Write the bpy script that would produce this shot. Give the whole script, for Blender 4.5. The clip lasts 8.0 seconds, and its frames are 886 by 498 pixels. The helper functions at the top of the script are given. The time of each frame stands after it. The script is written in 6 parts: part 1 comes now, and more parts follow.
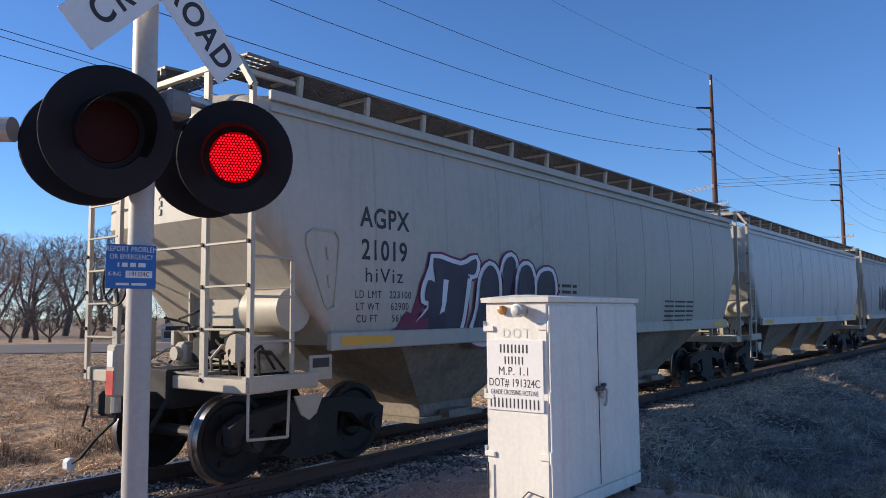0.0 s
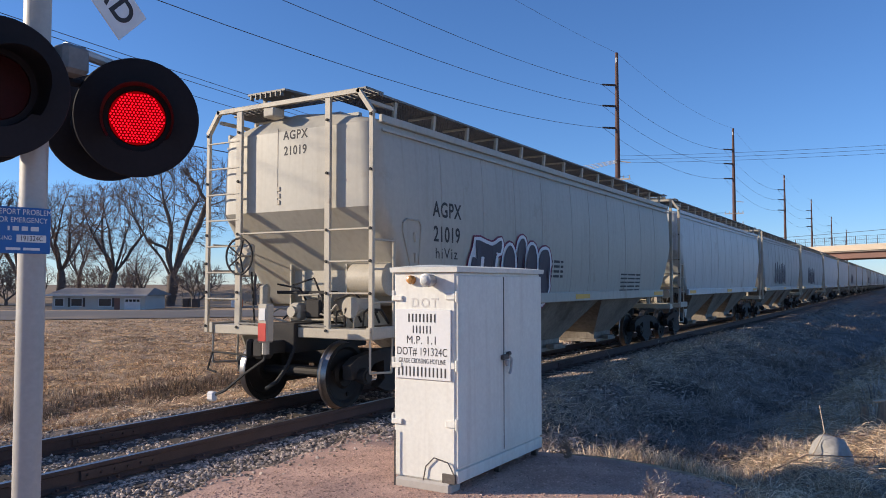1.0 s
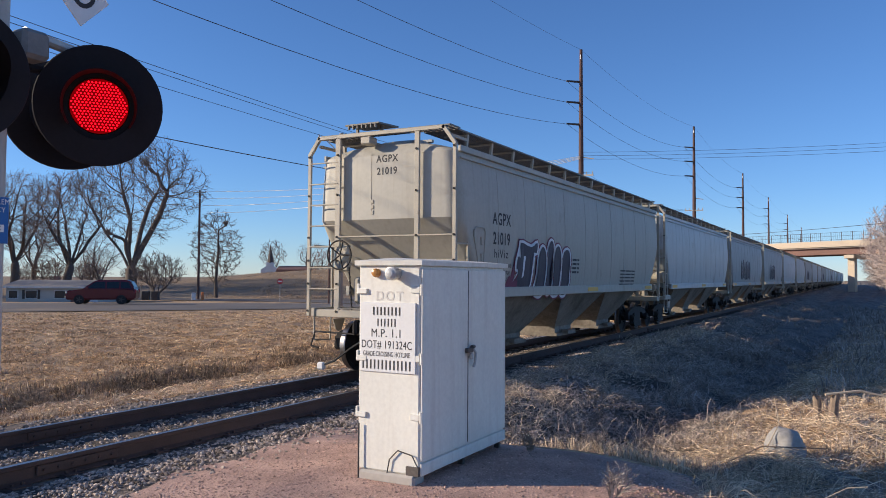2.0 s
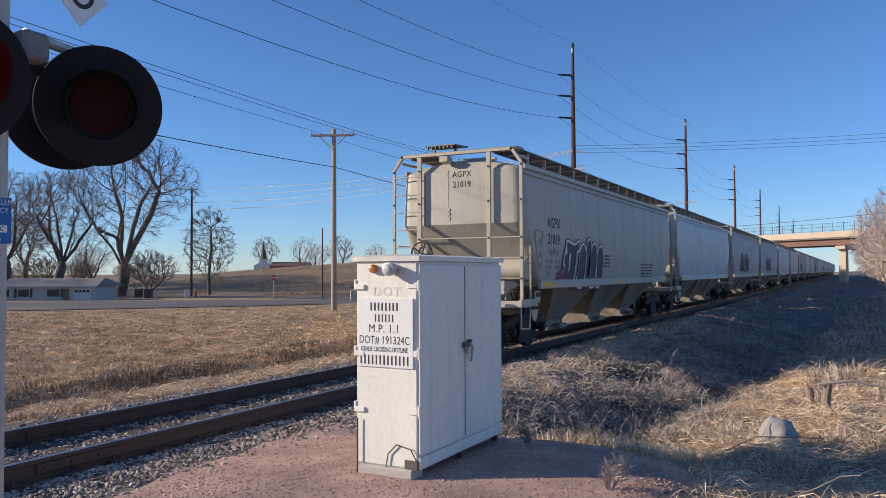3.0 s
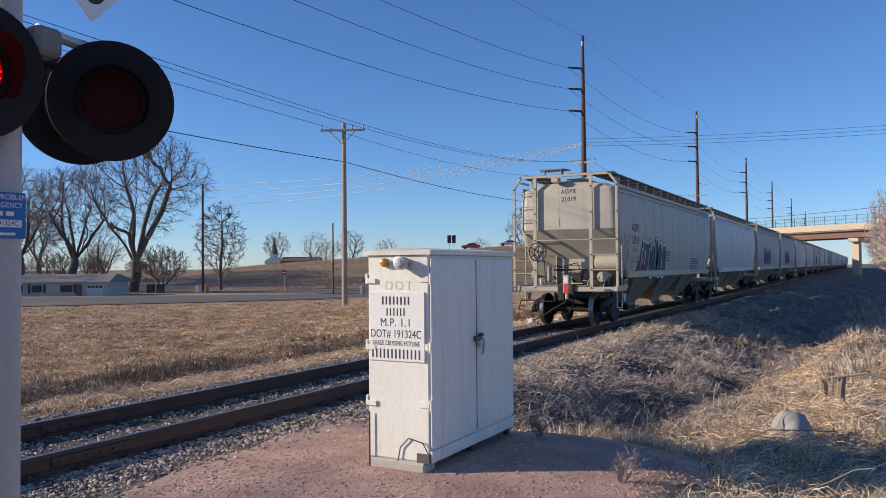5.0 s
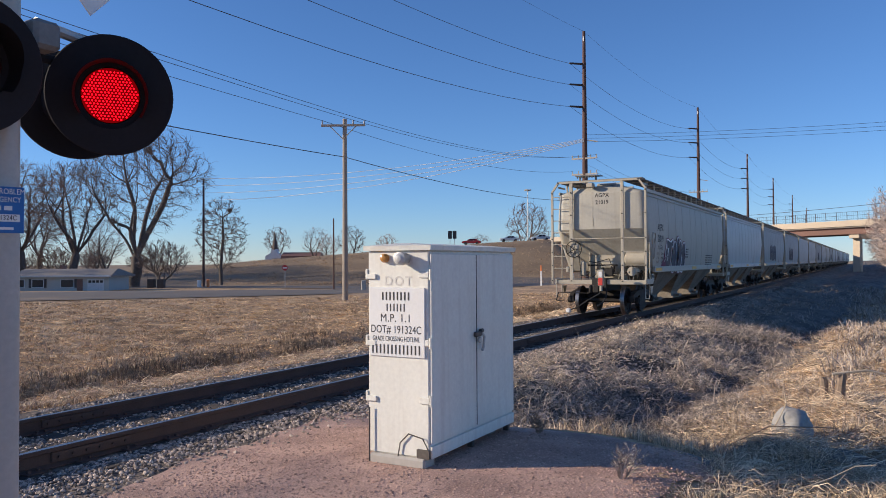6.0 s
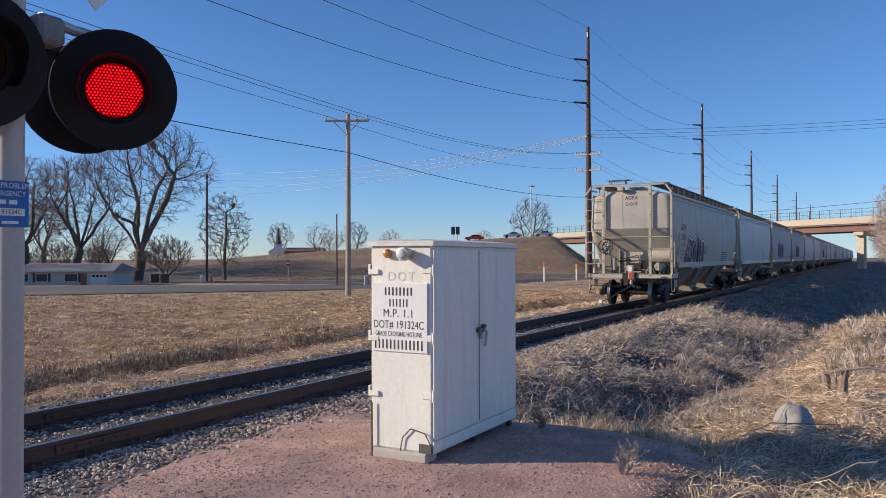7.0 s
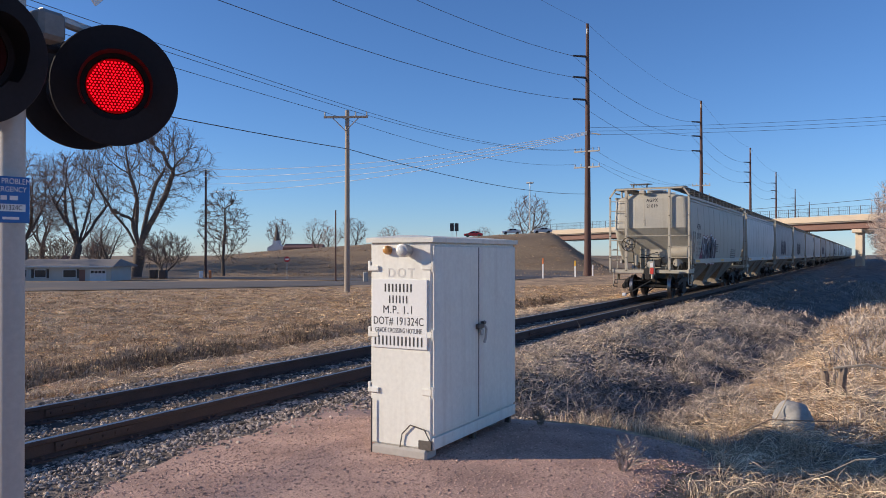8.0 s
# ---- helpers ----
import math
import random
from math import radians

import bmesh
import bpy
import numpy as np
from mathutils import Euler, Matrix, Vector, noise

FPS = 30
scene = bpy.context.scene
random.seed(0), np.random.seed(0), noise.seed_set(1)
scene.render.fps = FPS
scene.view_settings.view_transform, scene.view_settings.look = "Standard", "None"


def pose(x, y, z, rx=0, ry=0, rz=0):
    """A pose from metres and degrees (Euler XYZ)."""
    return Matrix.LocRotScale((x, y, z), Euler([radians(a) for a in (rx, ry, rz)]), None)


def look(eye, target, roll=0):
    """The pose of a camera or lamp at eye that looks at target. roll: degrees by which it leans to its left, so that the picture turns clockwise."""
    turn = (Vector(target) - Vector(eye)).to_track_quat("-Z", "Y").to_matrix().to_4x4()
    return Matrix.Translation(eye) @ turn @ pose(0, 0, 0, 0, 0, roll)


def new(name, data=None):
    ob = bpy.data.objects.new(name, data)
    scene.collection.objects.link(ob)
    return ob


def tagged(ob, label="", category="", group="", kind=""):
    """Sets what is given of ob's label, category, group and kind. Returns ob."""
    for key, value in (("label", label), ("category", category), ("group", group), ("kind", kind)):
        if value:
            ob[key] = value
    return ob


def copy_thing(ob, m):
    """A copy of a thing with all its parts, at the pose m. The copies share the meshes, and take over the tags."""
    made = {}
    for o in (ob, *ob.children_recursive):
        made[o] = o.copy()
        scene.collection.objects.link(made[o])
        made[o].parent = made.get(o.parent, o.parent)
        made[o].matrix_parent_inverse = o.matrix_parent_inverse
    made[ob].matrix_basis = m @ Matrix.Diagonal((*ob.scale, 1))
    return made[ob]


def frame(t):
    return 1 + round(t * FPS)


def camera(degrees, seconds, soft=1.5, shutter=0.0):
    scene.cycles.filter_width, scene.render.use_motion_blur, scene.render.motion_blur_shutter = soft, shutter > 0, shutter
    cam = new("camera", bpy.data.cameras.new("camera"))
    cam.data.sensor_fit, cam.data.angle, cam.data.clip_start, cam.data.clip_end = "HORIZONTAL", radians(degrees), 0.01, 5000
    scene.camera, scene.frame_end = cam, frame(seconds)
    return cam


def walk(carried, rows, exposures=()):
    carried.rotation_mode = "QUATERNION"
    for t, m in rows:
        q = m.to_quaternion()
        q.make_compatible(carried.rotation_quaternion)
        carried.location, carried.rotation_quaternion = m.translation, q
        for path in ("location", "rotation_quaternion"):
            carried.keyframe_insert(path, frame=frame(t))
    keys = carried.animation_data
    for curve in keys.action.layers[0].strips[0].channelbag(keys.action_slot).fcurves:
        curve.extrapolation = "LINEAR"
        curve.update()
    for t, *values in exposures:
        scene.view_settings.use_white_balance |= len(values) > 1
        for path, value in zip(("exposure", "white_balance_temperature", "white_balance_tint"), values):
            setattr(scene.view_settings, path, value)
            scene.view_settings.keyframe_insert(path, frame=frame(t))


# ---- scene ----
cam = camera(60.0, 8.0, soft=0.9)
PATH = [
    (0, (7.628, 0.091, 1.759), (6.4, 1.661, 1.928), -0.5),
    (0.5, (7.613, 0.117, 1.745), (6.521, 1.789, 1.86), -0.5),
    (1, (7.624, 0.074, 1.759), (6.589, 1.783, 1.848), 0.0),
    (1.5, (7.627, 0.061, 1.756), (6.642, 1.8, 1.838), 0.4),
    (2.8, (7.605, 0.013, 1.75), (6.67, 1.779, 1.813), -0.0),
    (3, (7.615, -0.001, 1.758), (6.677, 1.764, 1.818), -0.2),
    (3.5, (7.601, -0.003, 1.752), (6.653, 1.757, 1.807), -0.5),
    (4, (7.598, 0.001, 1.754), (6.638, 1.756, 1.805), -0.6),
    (4.5, (7.605, -0.005, 1.752), (6.643, 1.748, 1.801), -0.5),
    (6, (7.6, 0.015, 1.752), (6.636, 1.768, 1.786), -0.3),
    (6.5, (7.605, 0.01, 1.751), (6.637, 1.76, 1.78), -0.2),
    (7, (7.608, 0.006, 1.75), (6.637, 1.755, 1.773), -0.1),
    (7.5, (7.601, 0.011, 1.75), (6.63, 1.759, 1.767), -0.0),
    (8, (7.6, 0.0, 1.75), (6.632, 1.75, 1.764), 0.0),
]
walk(cam, [(t, look(eye, aim, roll)) for t, eye, aim, roll in PATH], [(0, 0.42, 5500, 15), (1.5, 0.31, 5500, 15), (3.5, 0.23, 5500, 15), (8, 0.17, 5500, 15)])

# ---- light ----
SUN_DIR = Vector((0.865, 0.50, -0.355)).normalized()      # the way the sunlight travels
sun_el = math.asin(-SUN_DIR.z)
world = bpy.data.worlds.new("sky")
scene.world = world
world.use_nodes = True
wn = world.node_tree
wn.nodes.clear()
sky = wn.nodes.new("ShaderNodeTexSky")
sky.sky_type = "NISHITA"
sky.sun_disc = False
sky.sun_elevation = sun_el
sky.sun_rotation = math.atan2(-SUN_DIR.x, -SUN_DIR.y) % (2 * math.pi)
sky.air_density, sky.dust_density, sky.ozone_density, sky.altitude = 1.0, 0.0, 5.0, 900
bg = wn.nodes.new("ShaderNodeBackground")
bg.inputs["Strength"].default_value = 0.105
wo = wn.nodes.new("ShaderNodeOutputWorld")
wn.links.new(sky.outputs[0], bg.inputs["Color"])
wn.links.new(bg.outputs[0], wo.inputs["Surface"])
sun_data = bpy.data.lights.new("sun", "SUN")
sun_data.energy, sun_data.angle, sun_data.color = 5.0, radians(0.55), (1.0, 0.79, 0.50)
sun = new("sun", sun_data)
sun.matrix_world = look((0, 0, 60), Vector((0, 0, 60)) + SUN_DIR)

# ---- materials ----
def mat(name, base, alt=None, rough=0.7, metal=0.0, scale=3.0, fine=40.0, amount=0.5, bump=0.15, dist=0.01, dirt=None,
        dirt_scale=1.0, dirt_at=0.55, vary=0.0, island=0.0, streak=0.0, spec=0.5):
    """A surface with variation at two scales, dirt patches, streaks and fine relief."""
    m = bpy.data.materials.new(name)
    m.use_nodes = True
    nt = m.node_tree
    nd, lk = nt.nodes, nt.links
    bsdf = nd["Principled BSDF"]
    bsdf.inputs["Roughness"].default_value = rough
    bsdf.inputs["Metallic"].default_value = metal
    bsdf.inputs["Specular IOR Level"].default_value = spec
    alt = alt or tuple(c * 0.7 for c in base)
    tc = nd.new("ShaderNodeTexCoord")
    big, small = nd.new("ShaderNodeTexNoise"), nd.new("ShaderNodeTexNoise")
    big.inputs["Scale"].default_value, big.inputs["Detail"].default_value = scale, 6
    small.inputs["Scale"].default_value, small.inputs["Detail"].default_value = fine, 4
    for n in (big, small):
        lk.new(tc.outputs["Object"], n.inputs["Vector"])
    add = nd.new("ShaderNodeMath")
    add.operation = "MULTIPLY_ADD"
    add.inputs[1].default_value = 0.5
    lk.new(small.outputs[0], add.inputs[0])
    half = nd.new("ShaderNodeMath")
    half.operation = "MULTIPLY"
    half.inputs[1].default_value = 0.5
    lk.new(big.outputs[0], half.inputs[0])
    lk.new(half.outputs[0], add.inputs[2])
    ramp = nd.new("ShaderNodeMapRange")
    ramp.inputs["From Min"].default_value, ramp.inputs["From Max"].default_value = 0.5 - 0.18 / max(amount, 0.05) * 0.6, 0.5 + 0.18 / max(amount, 0.05) * 0.6
    lk.new(add.outputs[0], ramp.inputs["Value"])
    mix = nd.new("ShaderNodeMix")
    mix.data_type = "RGBA"
    mix.inputs[6].default_value, mix.inputs[7].default_value = (*alt, 1), (*base, 1)
    lk.new(ramp.outputs[0], mix.inputs[0])
    out = mix.outputs[2]
    if streak:
        mp = nd.new("ShaderNodeMapping")
        mp.inputs["Scale"].default_value = (4, 4, 0.25)
        sn = nd.new("ShaderNodeTexNoise")
        sn.inputs["Scale"].default_value, sn.inputs["Detail"].default_value = 2.2, 5
        lk.new(tc.outputs["Object"], mp.inputs[0])
        lk.new(mp.outputs[0], sn.inputs["Vector"])
        sr = nd.new("ShaderNodeMapRange")
        sr.inputs["From Min"].default_value, sr.inputs["From Max"].default_value = 0.5, 0.75
        sr.inputs["To Max"].default_value = streak
        lk.new(sn.outputs[0], sr.inputs["Value"])
        sm = nd.new("ShaderNodeMix")
        sm.data_type = "RGBA"
        sm.inputs[7].default_value = (*(dirt or (0.1, 0.08, 0.06)), 1)
        lk.new(sr.outputs[0], sm.inputs[0])
        lk.new(out, sm.inputs[6])
        out = sm.outputs[2]
    if dirt:
        dn = nd.new("ShaderNodeTexNoise")
        dn.inputs["Scale"].default_value, dn.inputs["Detail"].default_value = dirt_scale, 8
        dn.inputs["Roughness"].default_value = 0.65
        lk.new(tc.outputs["Object"], dn.inputs["Vector"])
        dr = nd.new("ShaderNodeMapRange")
        dr.inputs["From Min"].default_value, dr.inputs["From Max"].default_value = dirt_at, dirt_at + 0.2
        lk.new(dn.outputs[0], dr.inputs["Value"])
        dm = nd.new("ShaderNodeMix")
        dm.data_type = "RGBA"
        dm.inputs[7].default_value = (*dirt, 1)
        lk.new(dr.outputs[0], dm.inputs[0])
        lk.new(out, dm.inputs[6])
        out = dm.outputs[2]
    if vary or island:
        src = nd.new("ShaderNodeNewGeometry").outputs["Random Per Island"] if island else nd.new("ShaderNodeObjectInfo").outputs["Random"]
        vr = nd.new("ShaderNodeMapRange")
        a = island or vary
        vr.inputs["To Min"].default_value, vr.inputs["To Max"].default_value = 1 - a, 1 + a
        lk.new(src, vr.inputs["Value"])
        hsv = nd.new("ShaderNodeHueSaturation")
        lk.new(vr.outputs[0], hsv.inputs["Value"])
        lk.new(out, hsv.inputs["Color"])
        out = hsv.outputs[0]
    lk.new(out, bsdf.inputs["Base Color"])
    if bump:
        bp = nd.new("ShaderNodeBump")
        bp.inputs["Strength"].default_value, bp.inputs["Distance"].default_value = bump, dist
        lk.new(add.outputs[0], bp.inputs["Height"])
        lk.new(bp.outputs[0], bsdf.inputs["Normal"])
    return m


def glow(name, color, strength):
    m = bpy.data.materials.new(name)
    m.use_nodes = True
    b = m.node_tree.nodes["Principled BSDF"]
    b.inputs["Base Color"].default_value = (*[c * 0.05 for c in color], 1)
    b.inputs["Specular IOR Level"].default_value = 0.0
    b.inputs["Emission Color"].default_value = (*color, 1)
    b.inputs["Emission Strength"].default_value = strength
    return m


M = {}
M["soil"] = mat("dry_grass_soil", (0.62, 0.42, 0.235), (0.25, 0.165, 0.095), 0.95, scale=1.4, fine=11, amount=1.0, bump=0.9, dist=0.06, dirt=(0.15, 0.105, 0.062), dirt_scale=0.4, dirt_at=0.5)
# Grey-brown ditch soil, its colour darkened further to carry shade.
M["slope_soil_shade"] = mat("ditch_soil_with_shade", (0.25, 0.205, 0.168), (0.075, 0.062, 0.05), 0.95, scale=1.2, fine=16, amount=1.0, bump=0.9, dist=0.06)
M["embank"] = mat("winter_turf", (0.31, 0.22, 0.125), (0.18, 0.125, 0.075), 0.95, scale=0.12, fine=2.5, amount=0.9, bump=0.7, dist=0.15, dirt=(0.2, 0.14, 0.08), dirt_scale=0.06)
M["pad"] = mat("red_gravel", (0.64, 0.42, 0.32), (0.32, 0.20, 0.155), 0.95, scale=1.5, fine=70, amount=1.0, bump=0.8, dist=0.02, dirt=(0.28, 0.19, 0.15), dirt_scale=0.7, dirt_at=0.56)
M["pebble"] = mat("red_pebble", (0.58, 0.39, 0.30), (0.33, 0.22, 0.175), 0.9, fine=30, island=0.45, bump=0)
M["ballast_bed"] = mat("ballast_bed", (0.27, 0.21, 0.165), (0.045, 0.036, 0.03), 0.95, scale=3, fine=28, amount=1.0, bump=1.0, dist=0.05, dirt=(0.075, 0.055, 0.045), dirt_scale=0.9)
M["stone"] = mat("ballast_stone", (0.50, 0.41, 0.335), (0.22, 0.176, 0.145), 0.9, fine=25, island=0.75, bump=0.2)
M["asphalt"] = mat("asphalt", (0.16, 0.138, 0.12), (0.10, 0.088, 0.078), 0.9, scale=0.25, fine=12, bump=0.1, dirt=(0.24, 0.175, 0.115), dirt_scale=0.12, dirt_at=0.53)
M["kerb"] = mat("pale_concrete", (0.5, 0.46, 0.41), (0.38, 0.35, 0.31), 0.9, scale=1, fine=20)
M["rail"] = mat("rusty_rail", (0.11, 0.062, 0.046), (0.062, 0.038, 0.03), 0.8, scale=3, fine=60, bump=0.2)
M["railhead"] = mat("worn_rail_head", (0.45, 0.42, 0.40), (0.25, 0.22, 0.2), 0.38, 1.0, scale=6, fine=60, bump=0.03)
M["tie"] = mat("weathered_tie", (0.085, 0.065, 0.05), (0.04, 0.032, 0.026), 0.95, scale=2, fine=30, vary=0.35, bump=0.4)
M["grass"] = mat("straw", (0.80, 0.56, 0.315), (0.46, 0.315, 0.175), 0.9, scale=0.5, fine=5, island=0.55, bump=0)
M["grass_pale"] = mat("pale_straw", (0.82, 0.65, 0.45), (0.5, 0.38, 0.26), 0.9, scale=0.7, fine=5, island=0.55, bump=0)
M["dark_clump"] = mat("dark_brown_clump", (0.27, 0.19, 0.125), (0.14, 0.1, 0.065), 0.95, scale=0.6, fine=5, island=0.5, bump=0)
M["clump"] = mat("brown_clump", (0.44, 0.30, 0.175), (0.23, 0.15, 0.09), 0.95, scale=0.6, fine=5, island=0.5, bump=0)
M["weed"] = mat("dead_weed", (0.60, 0.50, 0.41), (0.26, 0.205, 0.165), 0.95, scale=0.8, fine=5, island=0.5, bump=0)
M["car_a"] = mat("beige_hopper_paint", (0.475, 0.447, 0.378), (0.395, 0.37, 0.312), 0.55, scale=0.6, fine=12, amount=0.5, bump=0.04, dirt=(0.26, 0.20, 0.14), dirt_scale=0.8, dirt_at=0.62, streak=0.28)
M["car_b"] = mat("pale_grey_hopper_paint", (0.60, 0.60, 0.58), (0.50, 0.50, 0.48), 0.5, scale=0.6, fine=12, bump=0.04, dirt=(0.27, 0.22, 0.17), dirt_scale=0.8, dirt_at=0.6, streak=0.35)
M["car_c"] = mat("dull_grey_hopper_paint", (0.46, 0.45, 0.43), (0.36, 0.35, 0.33), 0.55, scale=0.6, fine=12, bump=0.04, dirt=(0.22, 0.18, 0.14), dirt_scale=0.8, dirt_at=0.58, streak=0.4)
M["hopper_grime"] = mat("grimy_hopper_paint", (0.30, 0.26, 0.205), (0.18, 0.15, 0.12), 0.75, scale=0.8, fine=14, amount=0.8, bump=0.06, dirt=(0.11, 0.085, 0.06), dirt_scale=1.1, dirt_at=0.52, streak=0.4)
M["frame_paint"] = mat("cream_frame_paint", (0.50, 0.45, 0.355), (0.38, 0.335, 0.26), 0.55, scale=3, fine=40, bump=0.05, dirt=(0.24, 0.16, 0.10), dirt_scale=3, dirt_at=0.62)
M["grate"] = mat("galvanised_grate", (0.24, 0.225, 0.205), (0.15, 0.14, 0.125), 0.6, 0.4, scale=4, fine=40)
M["truck"] = mat("oily_cast_steel", (0.035, 0.03, 0.027), (0.018, 0.016, 0.015), 0.75, 0.2, scale=4, fine=40, bump=0.2, dirt=(0.09, 0.06, 0.04), dirt_scale=3, dirt_at=0.6)
M["wheel"] = mat("wheel_steel", (0.03, 0.026, 0.024), (0.018, 0.016, 0.015), 0.6, 0.5, scale=5, fine=50, bump=0.1)
M["tread"] = mat("bright_wheel_tread", (0.34, 0.32, 0.31), (0.2, 0.18, 0.17), 0.36, 1.0, scale=6, fine=50, bump=0.02)
M["black"] = mat("matt_black_paint", (0.016, 0.0148, 0.018), (0.022, 0.0205, 0.025), 0.75, scale=4, fine=50, bump=0.05, spec=0.2)
M["black_letter"] = mat("black_lettering", (0.03, 0.028, 0.03), (0.05, 0.045, 0.045), 0.7, scale=6, fine=60, bump=0)
M["rubber"] = mat("black_rubber", (0.02, 0.02, 0.02), None, 0.8, bump=0.05)
M["yellow"] = mat("yellow_reflective", (0.75, 0.43, 0.03), (0.6, 0.33, 0.03), 0.45, bump=0)
M["red_mark"] = mat("red_reflective", (0.65, 0.06, 0.04), (0.5, 0.05, 0.03), 0.4, bump=0)
M["white_mark"] = mat("white_paint", (0.78, 0.76, 0.74), (0.66, 0.64, 0.62), 0.5, scale=4, fine=40, bump=0.02)
M["graffiti_white"] = mat("graffiti_white", (0.78, 0.77, 0.78), (0.68, 0.67, 0.69), 0.6, bump=0)
M["graffiti_dark"] = mat("graffiti_black", (0.035, 0.03, 0.045), (0.06, 0.05, 0.075), 0.6, scale=2, fine=20, bump=0)
M["graffiti_maroon"] = mat("graffiti_maroon", (0.20, 0.025, 0.075), (0.13, 0.02, 0.05), 0.6, scale=2, bump=0)
M["cabinet"] = mat("chalky_white_paint", (0.82, 0.80, 0.72), (0.68, 0.66, 0.595), 0.6, scale=1.3, fine=24, amount=0.55, bump=0.08, dirt=(0.42, 0.34, 0.26), dirt_scale=1.7, dirt_at=0.68, streak=0.26)
M["old_mark"] = mat("faded_stencil", (0.56, 0.53, 0.48), (0.66, 0.63, 0.58), 0.7, scale=8, fine=60, bump=0)
M["galv"] = mat("galvanised_steel", (0.50, 0.49, 0.47), (0.38, 0.37, 0.36), 0.5, 0.5, scale=5, fine=60, bump=0.05)
M["mast"] = mat("aluminium_mast_paint", (0.48, 0.45, 0.41), (0.38, 0.355, 0.32), 0.5, 0.1, scale=2, fine=40, bump=0.06, dirt=(0.32, 0.26, 0.2), dirt_scale=3, dirt_at=0.66)
# Grey casting, darkened in colour for the shadow of the light head.
M["mast_shade"] = mat("shade_grey_casting", (0.27, 0.255, 0.24), (0.19, 0.18, 0.17), 0.7, 0.2, scale=4, fine=50, bump=0.08)
M["lock"] = mat("dull_iron", (0.16, 0.14, 0.125), (0.09, 0.078, 0.07), 0.6, 0.6)
M["amber"] = mat("amber_lens", (0.55, 0.26, 0.06), (0.4, 0.19, 0.05), 0.25, bump=0)
M["lens_clear"] = mat("clear_lens", (0.6, 0.6, 0.58), (0.45, 0.45, 0.44), 0.15, bump=0)
M["blue"] = mat("blue_sign", (0.018, 0.115, 0.36), (0.022, 0.13, 0.40), 0.4, scale=4, fine=30, bump=0)
M["sign_white"] = mat("white_sign", (0.80, 0.79, 0.77), (0.72, 0.71, 0.69), 0.4, scale=3, fine=30, bump=0.02)
M["lens_off"] = mat("dark_red_lens", (0.035, 0.002, 0.004), (0.02, 0.001, 0.002), 0.5, scale=20, fine=120, bump=0.2, spec=0.15)
M["led_on"] = glow("lit_red_led", (1.0, 0.001, 0.004), 4.0)
M["led_gap"] = glow("lit_red_lens", (0.8, 0.0, 0.003), 0.2)
M["bark"] = mat("grey_bark", (0.17, 0.135, 0.11), (0.09, 0.072, 0.06), 0.95, scale=3, fine=20, bump=0.4)
M["twig"] = mat("bare_twig", (0.24, 0.185, 0.15), (0.16, 0.125, 0.10), 0.95, scale=0.5, fine=4, bump=0)
M["brush"] = mat("reddish_brush", (0.56, 0.44, 0.36), (0.42, 0.325, 0.26), 0.95, scale=0.5, fine=4, bump=0)
M["brush_twig"] = mat("reddish_twig", (0.32, 0.225, 0.18), (0.22, 0.155, 0.12), 0.95, scale=0.5, fine=4, bump=0)
M["pole_wood"] = mat("grey_wood_pole", (0.40, 0.34, 0.28), (0.26, 0.215, 0.175), 0.9, scale=1, fine=15, bump=0.2)
M["pole_steel"] = mat("weathering_steel_pole", (0.115, 0.062, 0.05), (0.08, 0.045, 0.038), 0.85, scale=0.7, fine=10, bump=0.1)
M["wire"] = mat("dark_wire", (0.09, 0.085, 0.085), None, 0.6, 0.5, bump=0)
M["wire_bright"] = mat("bright_wire", (0.8, 0.8, 0.8), (0.7, 0.7, 0.7), 0.35, 0.6, bump=0)
M["insulator"] = mat("grey_insulator", (0.33, 0.31, 0.30), None, 0.4, bump=0)
M["bridge_cream"] = mat("cream_concrete", (0.66, 0.54, 0.40), (0.56, 0.46, 0.34), 0.9, scale=0.3, fine=4)
M["bridge_brown"] = mat("brown_girder", (0.23, 0.12, 0.09), (0.17, 0.09, 0.07), 0.7, scale=0.4, fine=5)
# Concrete with shade put into its colour, for the deck and rear footing.
M["bridge_dark"] = mat("shaded_concrete", (0.3, 0.26, 0.22), (0.22, 0.19, 0.16), 0.9, scale=0.3, fine=4)
M["fence"] = mat("dark_fence", (0.07, 0.065, 0.065), None, 0.6, 0.3, bump=0)
M["siding"] = mat("pale_blue_siding", (0.50, 0.50, 0.47), (0.43, 0.43, 0.405), 0.8, scale=1, fine=15)
M["roofing"] = mat("grey_shingle", (0.30, 0.27, 0.24), (0.21, 0.19, 0.17), 0.9, scale=0.8, fine=12)
M["window"] = mat("dark_window", (0.04, 0.05, 0.06), None, 0.1, bump=0)
M["door_white"] = mat("white_door", (0.72, 0.73, 0.74), None, 0.6, bump=0)
M["suv"] = mat("maroon_car_paint", (0.12, 0.012, 0.02), (0.10, 0.01, 0.018), 0.22, 0.2, bump=0)
M["car_red"] = mat("red_car_paint", (0.35, 0.02, 0.03), None, 0.25, bump=0)
M["car_white"] = mat("white_car_paint", (0.75, 0.75, 0.75), None, 0.25, bump=0)
M["glass"] = mat("tinted_glass", (0.012, 0.014, 0.016), None, 0.06, bump=0)
M["rock"] = mat("pale_boulder", (0.41, 0.39, 0.36), (0.27, 0.255, 0.235), 0.9, scale=3, fine=30, bump=0.5, dist=0.02, dirt=(0.24, 0.2, 0.17), dirt_scale=4, dirt_at=0.6)
M["dead_wood"] = mat("dead_wood", (0.34, 0.26, 0.19), (0.18, 0.13, 0.095), 0.9, scale=4, fine=30, bump=0.3)
